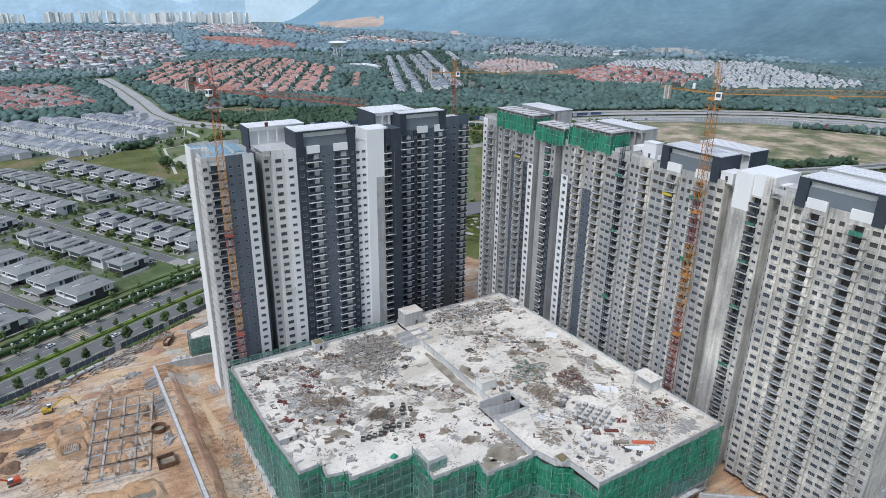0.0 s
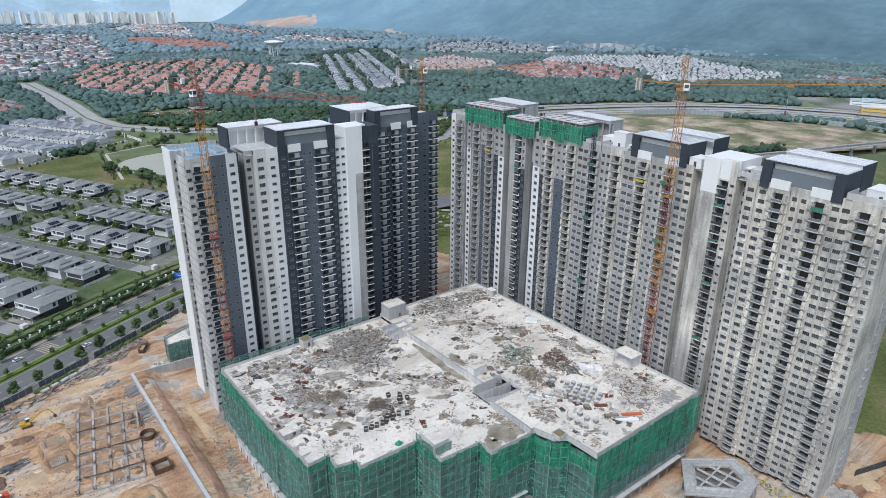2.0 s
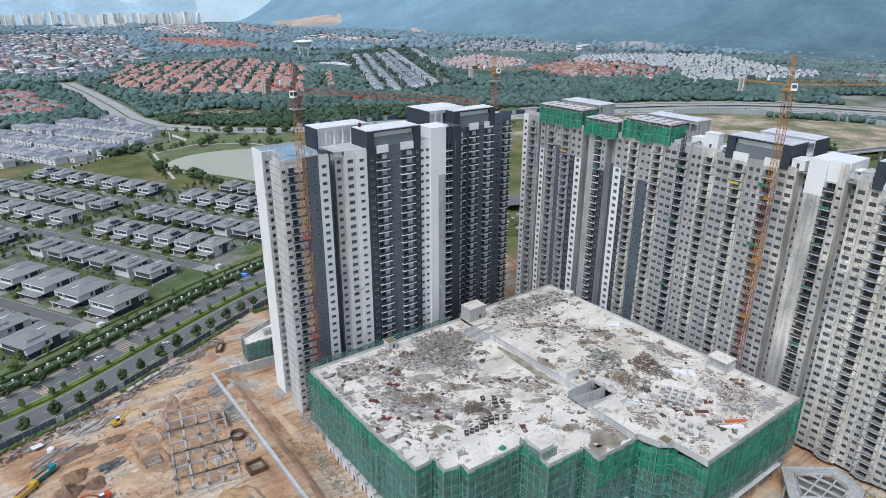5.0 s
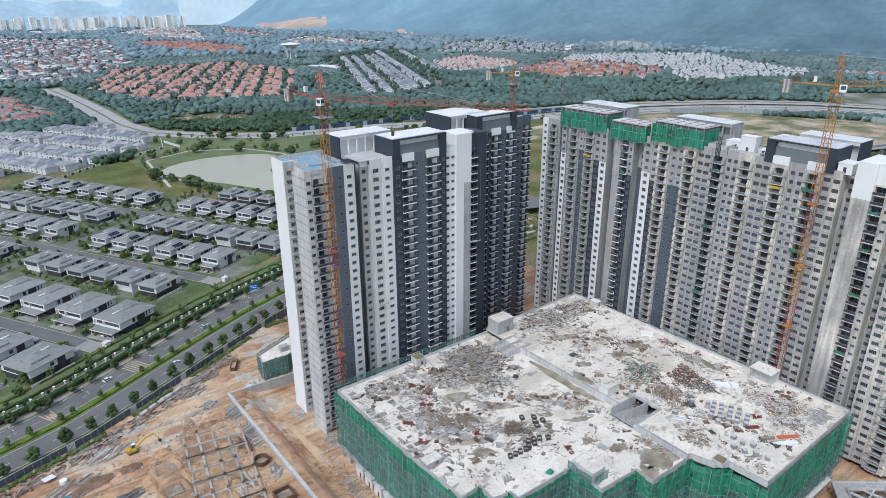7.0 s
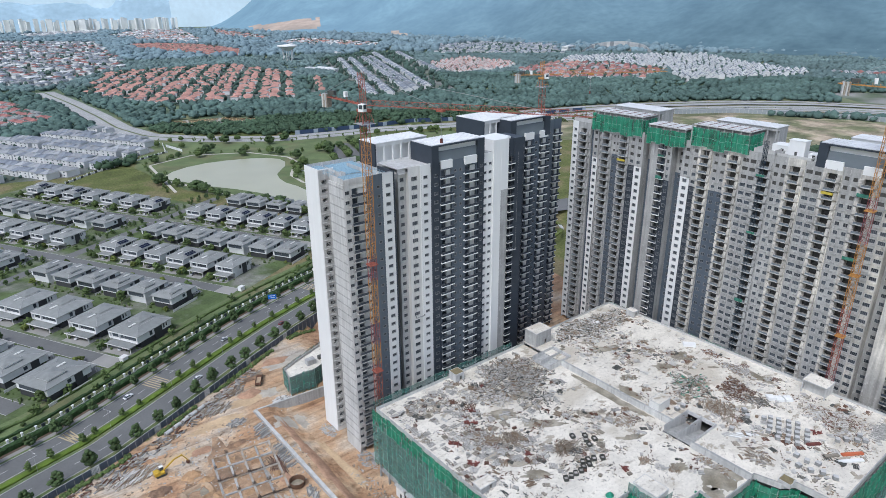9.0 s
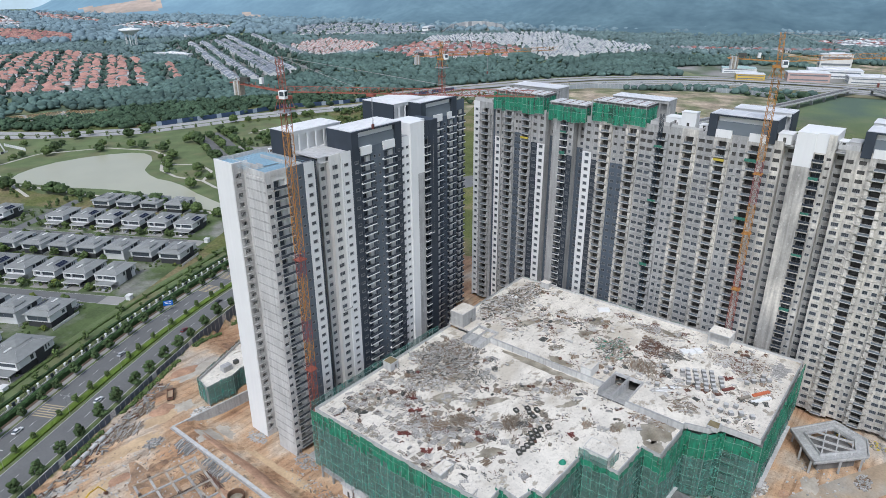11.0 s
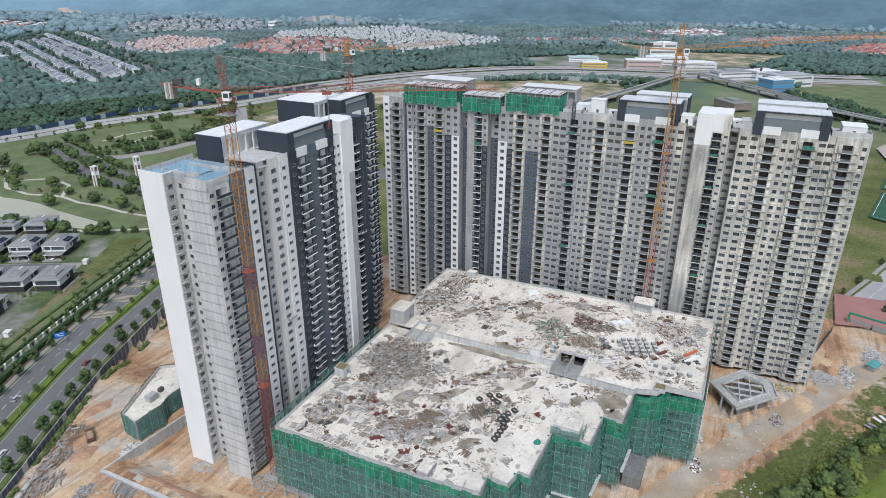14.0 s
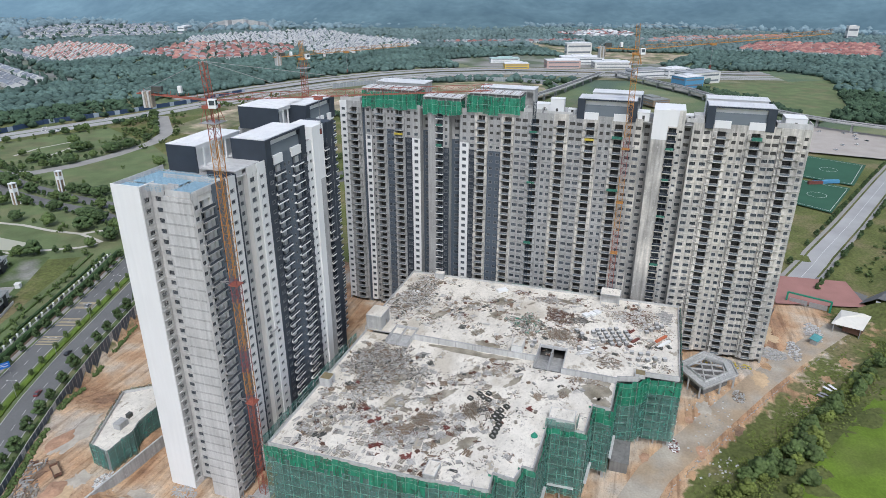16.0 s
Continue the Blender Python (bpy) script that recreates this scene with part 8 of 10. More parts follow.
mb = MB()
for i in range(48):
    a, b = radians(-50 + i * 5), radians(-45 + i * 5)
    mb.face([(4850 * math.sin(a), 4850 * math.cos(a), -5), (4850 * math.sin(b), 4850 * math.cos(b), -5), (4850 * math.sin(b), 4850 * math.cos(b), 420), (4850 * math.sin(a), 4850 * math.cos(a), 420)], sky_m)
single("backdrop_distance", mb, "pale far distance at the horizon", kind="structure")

# ---- tower cranes ----
def lattice(mb, a, b, w, h, step, m, chord=0.16, brace=0.09, tri=False):
    """A lattice boom from a to b: chords and zigzag bracing. tri: three chords, the third on top."""
    a, b = Vector(a), Vector(b)
    d = (b - a).normalized()
    up = Vector((0, 0, 1)) if abs(d.z) < 0.9 else Vector((0, 1, 0))
    u = d.cross(up).normalized()
    v = u.cross(d)
    cs = [u * w / 2, -u * w / 2, v * h] if tri else [u * w / 2 + v * h / 2, -u * w / 2 + v * h / 2, -u * w / 2 - v * h / 2, u * w / 2 - v * h / 2]
    for c in cs:
        mb.beam(a + c, b + c, chord, m)
    l = (b - a).length
    n = max(2, round(l / step))
    k = len(cs)
    for i in range(n):
        p, q = a + d * l * i / n, a + d * l * (i + 1) / n
        for j in range(k):
            c0, c1 = cs[j], cs[(j + 1) % k]
            if i % 2:
                c0, c1 = c1, c0
            mb.beam(p + c0, q + c1, brace, m, 3)
            mb.beam(p + cs[j], p + cs[(j + 1) % k], brace, m, 3)


def tower_crane(x, y, ground, top, apex, jib_end, back_end, sections, jib_m, lab, w=2.2, ties=(), wall=None):
    ob = thing("tower_crane", (x, y, ground), lab, "tower crane")
    mb = MB()
    mb.box(x - 3, x + 3, y - 3, y + 3, ground - 0.4, ground + 0.6, conc)
    part("base_block", mb, ob)
    z = ground + 0.6
    n = len(sections)
    for i, m in enumerate(sections):
        z1 = ground + 0.6 + (top - ground - 0.6) * (i + 1) / n
        mb = MB()
        lattice(mb, (x, y, z), (x, y, z1), w, w, 2.9, m, 0.17, 0.09)
        part("mast_section", mb, ob)
        z = z1
    mb = MB()
    mb.box(x - 1.7, x + 1.7, y - 1.7, y + 1.7, top, top + 0.9, jib_m)
    mb.beam((x - 2.2, y - 2.2, top - 2.4), (x + 2.2, y - 2.2, top - 2.4), 0.12, jib_m)
    for sx, sy in ((-2.2, -2.2), (2.2, -2.2), (2.2, 2.2), (-2.2, 2.2)):
        mb.beam((x + sx, y + sy, top - 3.6), (x + sx * 0.6, y + sy * 0.6, top), 0.14, jib_m)
    mb.box(x - 2.6, x + 2.6, y - 2.6, y + 2.6, top - 3.7, top - 3.6, steel)
    part("slewing_ring", mb, ob)
    jx, jy, jz = jib_end
    d = Vector((jx - x, jy - y, 0)).normalized()
    s = Vector((-d.y, d.x, 0))
    mb = MB()
    c = Vector((x, y, 0)) - s * 2.3 + d * 1.2
    mb.obox((c.x, c.y, top + 1.6), (2.0, 1.7, 2.3), math.atan2(d.y, d.x), white)
    mb.obox((c.x + d.x * 1.02, c.y + d.y * 1.02, top + 1.9), (0.06, 1.4, 1.3), math.atan2(d.y, d.x), glass)
    mb.obox((c.x - s.x * 0.87, c.y - s.y * 0.87, top + 1.9), (1.4, 0.06, 1.2), math.atan2(d.y, d.x), glass)
    part("cab", mb, ob, "white crane cab with dark glass")
    mb = MB()
    p0 = Vector((x, y, top + 0.9))
    lattice(mb, p0, (x - d.x * 0.6, y - d.y * 0.6, apex), 1.4, 1.4, 2.2, jib_m, 0.14, 0.08)
    part("tower_head", mb, ob)
    mb = MB()
    ja = p0 + Vector((0, 0, 1.2)) + d * 1.5
    lattice(mb, ja, (jx, jy, jz), 1.4, 1.6, 2.4, jib_m, 0.13, 0.07, True)
    part("jib", mb, ob)
    mb = MB()
    bx, by, bz = back_end
    for k in (-0.7, 0.7):
        mb.beam((x + s.x * k, y + s.y * k, top + 2.1), (bx + s.x * k, by + s.y * k, bz), 0.3, jib_m)
    for k in range(8):
        q = Vector((x, y, top + 2.1)).lerp(Vector(back_end), (k + 0.5) / 8)
        mb.beam(q + s * 0.7, q - s * 0.7, 0.14, jib_m)
        mb.beam(q + s * 1.1 + Vector((0, 0, 1.1)), q + s * 1.1, 0.08, jib_m)
        mb.beam(q - s * 1.1 + Vector((0, 0, 1.1)), q - s * 1.1, 0.08, jib_m)
    part("counter_jib", mb, ob)
    mb = MB()
    q = Vector((x, y, bz)).lerp(Vector(back_end), 0.86)
    for k in range(4):
        mb.obox((q.x - d.x * (k - 1.5) * 0.62, q.y - d.y * (k - 1.5) * 0.62, bz - 1.6), (0.5, 2.2, 4.2), math.atan2(d.y, d.x), conc_pale if k % 2 else timber)
    part("counterweight", mb, ob, "grey concrete counterweight blocks")
    mb = MB()
    q = Vector((x, y, bz + 0.9)).lerp(Vector((bx, by, bz + 0.9)), 0.72)
    mb.obox((q.x, q.y, bz + 1.0), (2.6, 1.4, 1.4), math.atan2(d.y, d.x), dark_sheet)
    q2 = Vector((x, y, bz + 0.9)).lerp(Vector((bx, by, bz + 0.9)), 0.4)
    mb.obox((q2.x, q2.y, bz + 1.0), (0.9, 1.2, 1.7), math.atan2(d.y, d.x), white)
    part("winch", mb, ob)
    mb = MB()
    ap = Vector((x - d.x * 0.6, y - d.y * 0.6, apex))
    for f in (0.35, 0.8):
        mb.beam(ap, Vector((x, y, top + 2.4)).lerp(Vector((jx, jy, jz + 1.4)), f), 0.1, steel, 3)
    mb.beam(ap, Vector(back_end), 0.1, steel, 3)
    part("pendant_line", mb, ob)
    mb = MB()
    f = 0.38
    q = Vector((x, y, top + 2)).lerp(Vector((jx, jy, jz)), f)
    mb.obox((q.x, q.y, q.z - 0.4), (2.2, 1.8, 0.6), math.atan2(d.y, d.x), jib_m)
    mb.beam((q.x, q.y, q.z - 0.6), (q.x, q.y, q.z - 8.5), 0.08, steel, 3)
    mb.beam((q.x + 0.3, q.y, q.z - 0.6), (q.x + 0.3, q.y, q.z - 8.5), 0.08, steel, 3)
    mb.obox((q.x + 0.1, q.y, q.z - 9.2), (1.0, 0.5, 1.3), 0.4, red_paint)
    part("trolley_and_hook", mb, ob)
    for z, (ex, ey) in ties:
        mb = MB()
        for k in (-1.2, 1.2):
            mb.beam((x + k * abs(d.y), y + k * abs(d.x), z), (ex, ey, z + 0.1), 0.16, steel)
        mb.obox((x, y, z), (w + 0.9, w + 0.9, 0.35), 0, jib_m)
        part("wall_tie", mb, ob)


Y, R, P = crane_y, crane_r, mat("crane_purple_red", (0.25, 0.085, 0.085), 0.6, 0.2, 1.0)
tower_crane(52.4, 235.4, 0, 131.6, 143.6, (78.1, 165.8, 135.9), (47.5, 254.0, 135.4), [R, R, R, R, R, Y, P, Y, Y, P, Y, Y, Y, Y, Y, R], crane_r, "red and orange lattice tower crane beside the white tower", ties=((38, (52.4, 241)), (80, (52.4, 241))))
tower_crane(188.6, 134.4, 0, 134.5, 146.4, (230, 58, 141.5), (180.0, 149.6, 137.6), [P, P, P, P, R, R, R, Y, Y, Y, P, P, Y, Y, Y, Y], crane_y, "orange lattice tower crane tied to the concrete tower", ties=((48, (193.5, 131)), (72, (193.5, 131)), (96, (193.5, 131))))
tower_crane(183.9, 283.6, 0, 127.4, 136.0, (240, 252, 129.5), (171.2, 291.0, 129.6), [R, R, R, R, P, P, Y, Y, Y, Y, R, R], crane_y, "orange tower crane standing behind the towers")

# ---- unfinished roof tops ----
def netted_box(fc, u0, u1, d0, d1, zb, zt, owner):
    """A bare concrete roof room wrapped in green net."""
    mb = MB()
    fbox(mb, fc, u0 + 0.8, u1 - 0.8, d1, d0 - 0.8, zb, zt - 0.4, conc_dark)
    for k in range(int((u1 - u0) / 3.5) + 1):
        u = u0 + 0.6 + k * 3.5
        fbox(mb, fc, u, u + 0.45, d0 - 0.8, d0 - 0.4, zb, zt - 0.4, conc)
    part("roof_room", mb, owner)
    mb = MB()
    fbox(mb, fc, u0, u1, d1, d0, zt - 0.4, zt, conc_pale)
    for k in range(int((u1 - u0) / 1.5)):
        fbox(mb, fc, u0 + 0.5 + k * 1.5, u0 + 0.7 + k * 1.5, d1 + 0.5, d0 - 0.5, zt, zt + 0.15, roof_white if k % 3 else red_paint)
    part("roof_slab", mb, owner)
    p0, p1, p2 = fc.p(u1, d0 + 0.3, 0), fc.p(u0, d0 + 0.3, 0), fc.p(u0, d1, 0)
    net_wall(owner, p0[:2], p1[:2], zb - 1.2, zt - 1.6, 0.0, -10, 2.4, 0.3)
    net_wall(owner, p1[:2], p2[:2], zb - 1.2, zt - 1.6, 0.0, -10, 2.4, 0.3)
    net_wall(owner, fc.p(u1, d1, 0)[:2], p0[:2], zb - 1.2, zt - 1.6, 0.0, 40, 2.4, 0.3)


netted_box(fb, 181.5, 206.0, 1.0, -9.5, 107.5, 115.3, tower_b)
netted_box(fb, 208.5, 227.3, 1.6, -8.5, 106.0, 112.5, tower_b)
netted_box(fb, 230.5, 258.4, 1.0, -9.5, 107.0, 114.8, tower_b)
# bare parapets and small white roof rooms along the long tower
mb = MB()
for u0, u1, zt in ((260, 270.6, 109.6), (172, 180, 109.4), (158.5, 171, 108.9), (104.6, 111.5, 109.6), (64.6, 77.5, 110.0)):
    fbox(mb, fb, u0, u1, -0.3, 0.0, 107.9, zt, conc_pale)
    fbox(mb, fb, u0, u0 + 0.3, -8, -0.3, 107.9, zt, conc_pale)
    fbox(mb, fb, u1 - 0.3, u1, -8, -0.3, 107.9, zt, conc_pale)
part("roof_parapet", mb, tower_b)
for u0, u1, d0, d1, zt, m in ((163, 169, -4, -8, 113.6, white), (168, 176, -6, -12, 110.5, white), (126.5, 131.2, 0, -7, 110.6, white), (104.8, 108.6, -1, -8, 110.6, conc_pale), (108.8, 112, -4, -9, 109.8, white), (66, 74, -5, -14, 111, white), (157.2, 161, -3, -7, 109.5, white)):
    mb = MB()
    fbox(mb, fb, u0, u1, d1, d0, 107.0, zt, m)
    fbox(mb, fb, u0 - 0.15, u1 + 0.15, d1 - 0.15, d0 + 0.15, zt, zt + 0.2, m)
    fbox(mb, fb, (u0 + u1) / 2 - 0.5, (u0 + u1) / 2 + 0.5, d0, d0 + 0.03, 107.4, 109.5, inner_shade)
    part("roof_room", mb, tower_b)
# hoist mast and cages on the long tower
mb = MB()
lattice(mb, (193.0, 175.0, 0), (193.0, 175.0, 113), 1.2, 1.2, 1.6, mat("hoist_blue_grey", (0.03, 0.045, 0.06), 0.6, 0.1), 0.14, 0.08)
part("hoist_mast", mb, tower_b, "dark blue lattice hoist mast")
gold = mat("yellow_paint", (0.5, 0.4, 0.06), 0.6, 0.15, 1.0)


def gondola(x, y, z, along_y, m):
    ob = thing("work_cradle", (x, y, z), "yellow suspended work cradle on the facade", "work cradle", "work cradles")
    mb = MB()
    dx, dy = (0.35, 2.0) if along_y else (2.0, 0.35)
    mb.box(x - dx, x + dx, y - dy, y + dy, z, z + 0.08, m)
    mb.box(x - dx, x - dx + 0.06, y - dy, y + dy, z + 0.08, z + 1.0, m)
    mb.box(x + dx - 0.06, x + dx, y - dy, y + dy, z + 0.08, z + 0.7, m)
    part("basket", mb, ob)
    for k in (-1, 1):
        mb = MB()
        mb.beam((x, y + k * dy * 0.9, z + 1), (x, y + k * dy * 0.9, 107.5), 0.05, steel, 3) if along_y else mb.beam((x + k * dx * 0.9, y, z + 1), (x + k * dx * 0.9, y, 107.5), 0.05, steel, 3)
        part("rope", mb, ob)


gondola(191.9, 239.8, 93.6, True, gold)
gondola(191.9, 150.3, 97.6, True, gold)
gondola(76.0, 240.6, 50.0, False, steel)
gondola(123.6, 240.0, 66.0, False, steel)
# blue scaffold trestles on the end block's roof
blue = mat("blue_steel", (0.25, 0.38, 0.46), 0.5, 0.15, 1.0, rand=0.2)
mb = MB()
mb.box(47.2, 66, 242.4, 250.5, 107.2, 107.4, deck_m)
mb.box(50.8, 66, 250.5, 259.2, 107.2, 107.4, deck_m)
mb.box(47.2, 66, 259.2, 268.6, 107.36, 107.5, deck_m)
mb.box(47.6, 52.2, 259.4, 268.4, 108.1, 108.2, blue)
mb.box(47.6, 59.6, 242.4, 250.6, 107.9, 108.0, blue)
mb.box(54.0, 65.4, 252.0, 268.0, 107.9, 108.0, blue)
part("roof_deck", mb, tower_a)
mb = MB()
for x0, x1, y0, y1 in ((47.0, 47.3, 242.2, 250.5), (47.2, 65.6, 241.6, 241.9), (47.0, 68, 268.6, 268.9), (50.9, 51.2, 250.5, 259.2), (60, 60.3, 246, 262)):
    mb.box(x0, x1, y0, y1, 107.4, 109.2, conc_pale)
part("roof_parapet", mb, tower_a)
mb = MB()
for i in range(11):
    for j, y in enumerate((246.5, 256.5, 264)):
        x = 48.5 + i * 1.55
        a, b = y - 3.4, y + 3.0
        mb.beam((x, a, 107.9), (x, b, 107.9), 0.07, blue, 3)
        mb.beam((x, a, 109.0), (x, b, 109.0), 0.07, blue, 3)
        for k in range(5):
            q = a + (b - a) * k / 4
            mb.beam((x, q, 107.4), (x, q, 109.0), 0.06, blue, 3)
            if k < 4:
                mb.beam((x, q, 107.9), (x, q + (b - a) / 4, 109.0), 0.05, blue, 3)
part("roof_scaffold", mb, tower_a, "pale blue steel scaffold trestles", kind="stuff")

# ---- building site ----
rs = random.Random(17)
# white-topped retaining walls
for a, b, z0, z1, lab in (((23.6, 287.4), (25.0, 170), 0.0, 4.9, "long pale concrete drain wall across the site"), ((23.6, 287.4), (61, 284.6), -0.4, 4.9, "grey concrete retaining wall below the site road")):
    mb = MB()
    lw = math.hypot(b[0] - a[0], b[1] - a[1])
    an = math.atan2(b[1] - a[1], b[0] - a[0])
    mb.obox(((a[0] + b[0]) / 2, (a[1] + b[1]) / 2, (z0 + z1) / 2), (lw, 0.5, z1 - z0), an, conc)
    mb.obox(((a[0] + b[0]) / 2, (a[1] + b[1]) / 2, z1 + 0.1), (lw, 1.3 if a[1] - b[1] > 50 else 0.6, 0.2), an, conc_pale)
    if a[1] - b[1] > 50:
        mb.obox(((a[0] + b[0]) / 2 - 1.0, (a[1] + b[1]) / 2, z1 - 0.05), (lw, 0.25, 0.5), an, conc)
    single("retaining_wall", mb, lab, "retaining wall")


def on_ground(x, y):
    return ground_z(x, y)


# foundation beams in a grid, with starter bars
found = thing("foundation_grid", (2, 240, 4.4), "grid of fresh concrete ground beams with steel starter bars", "foundation")
fresh = mat("fresh_concrete", (0.4, 0.37, 0.325), 0.9, 0.25, 0.4, tint=(0.36, 0.26, 0.17), blotch=0.5)
dark_rebar = mat("rebar", (0.1, 0.075, 0.06), 0.7, 0.2, 1.0)
FX, FY = Vector((0.985, -0.17, 0)), Vector((0.17, 0.985, 0))


def fp(u, v):
    p = Vector((-10.2, 217.0, 0)) + FX * u + FY * v
    return p.x, p.y


FZ = 5.02
for v in (0, 7.5, 15, 22.5, 30, 37.5, 45, 52):
    mb = MB()
    a, b = fp(0 if v > 10 else 2, v), fp(21, v)
    mb.obox(((a[0] + b[0]) / 2, (a[1] + b[1]) / 2, FZ - 0.3), (21 if v > 10 else 19, 0.65, 0.9), math.atan2(FX.y, FX.x), fresh if v % 15 else conc)
    part("ground_beam", mb, found)
for u in (0, 5.2, 10.5, 15.7, 21):
    mb = MB()
    a, b = fp(u, 0), fp(u, 52)
    mb.obox(((a[0] + b[0]) / 2, (a[1] + b[1]) / 2, FZ - 0.32), (0.75, 52, 0.88), math.atan2(FX.y, FX.x), fresh if u in (10.5, 21) else rubble)
    part("ground_beam", mb, found)
    for v in (0, 7.5, 15, 22.5, 30, 37.5, 45, 52):
        mb = MB()
        x, y = fp(u, v)
        mb.obox((x, y, FZ + 0.1), (1.0, 1.0, 0.4), math.atan2(FX.y, FX.x), fresh)
        for i in range(4 if rs.random() < 0.6 else 0):
            for j in range(3):
                px, py = x - 0.45 + i * 0.3, y - 0.3 + j * 0.3
                mb.beam((px, py, FZ + 0.4), (px + rs.uniform(-0.1, 0.1), py, FZ + rs.uniform(1.2, 2.3)), 0.08, dark_rebar, 3)
        part("pile_cap", mb, found)
    # lapped bundle of bars along the beam
mb = MB()
for _ in range(160):
    u, v = rs.uniform(0, 21), rs.choice((7.5, 22.5, 37.5)) + rs.uniform(-0.4, 0.4)
    x, y = fp(u, v)
    mb.obox((x, y, FZ + 0.5 + rs.uniform(0, 0.3)), (rs.uniform(2, 6), 0.05, 0.05), math.atan2(FX.y, FX.x) + rs.uniform(-0.05, 0.05), dark_rebar)
part("rebar_cage", mb, found, kind="stuff")
# earth pits with raised rims
def sq(c):
    return math.copysign(abs(c) ** 0.45, c)


earth_or = mat("turned_orange_earth", (0.44, 0.28, 0.155), 0.95, 0.3, 0.3, fine=1.6)
earth_br = mat("dug_brown_earth", (0.19, 0.125, 0.085), 0.95, 0.35, 0.3, fine=1.6, tint=(0.32, 0.2, 0.12), blotch=0.55)
earth_tn = mat("turned_soil", (0.4, 0.265, 0.165), 0.95, 0.35, 0.25, fine=1.8, tint=(0.24, 0.16, 0.105), blotch=0.52)
earth_rd = mat("red_earth", (0.42, 0.26, 0.17), 0.95, 0.3, 0.2, fine=1.5)
slurry = mat("grey_slurry", (0.44, 0.395, 0.33), 0.8, 0.2, 0.2, fine=1.0)
track_m = mat("pale_track", (0.52, 0.38, 0.235), 0.95, 0.22, 0.12, fine=1.0)


def mound(x, y, rx, ry, h, m, seed, lab="heap of dug earth on the site"):
    """A lumpy heap of earth, draped over the ground."""
    n, k9 = (26, 8) if h > 0.3 else (60, 5)
    mb = MB()
    for i in range(k9):
        q = i / (k9 - 1)
        for k in range(n):
            th = 2 * math.pi * k / n
            e = 1 + 0.5 * noise.noise((math.cos(th) * 1.5 + seed, math.sin(th) * 1.5, seed)) + (0 if h > 0.3 else 0.3 * noise.noise((math.cos(th) * 4 + seed, math.sin(th) * 5, seed)) + 0.1 * noise.noise((math.cos(th) * 11, math.sin(th) * 11, seed)))
            px, py = x + rx * q * e * math.cos(th), y + ry * q * e * math.sin(th)
            up = h * (1 - q) ** 0.8 * (1 + 0.7 * noise.noise((px * 0.5, py * 0.5, seed))) + 0.5 * h * (q < 0.95) * max(0, noise.noise((px * 0.9, py * 0.9, seed + 3)))
            mb.v.append((px, py, ground_z(px, py) + (0.14 + up if q < 0.97 else -0.1)))
    for i in range(k9 - 1):
        for k in range(n):
            mb.f.append((i * n + k, i * n + (k + 1) % n, (i + 1) * n + (k + 1) % n, (i + 1) * n + k))
            mb.mi.append(mb.slot(m))
    return single("earth_mound", mb, lab, "earth mound", smooth=True) if h > 0.3 else single("soil_patch", mb, lab, kind="structure", smooth=True)


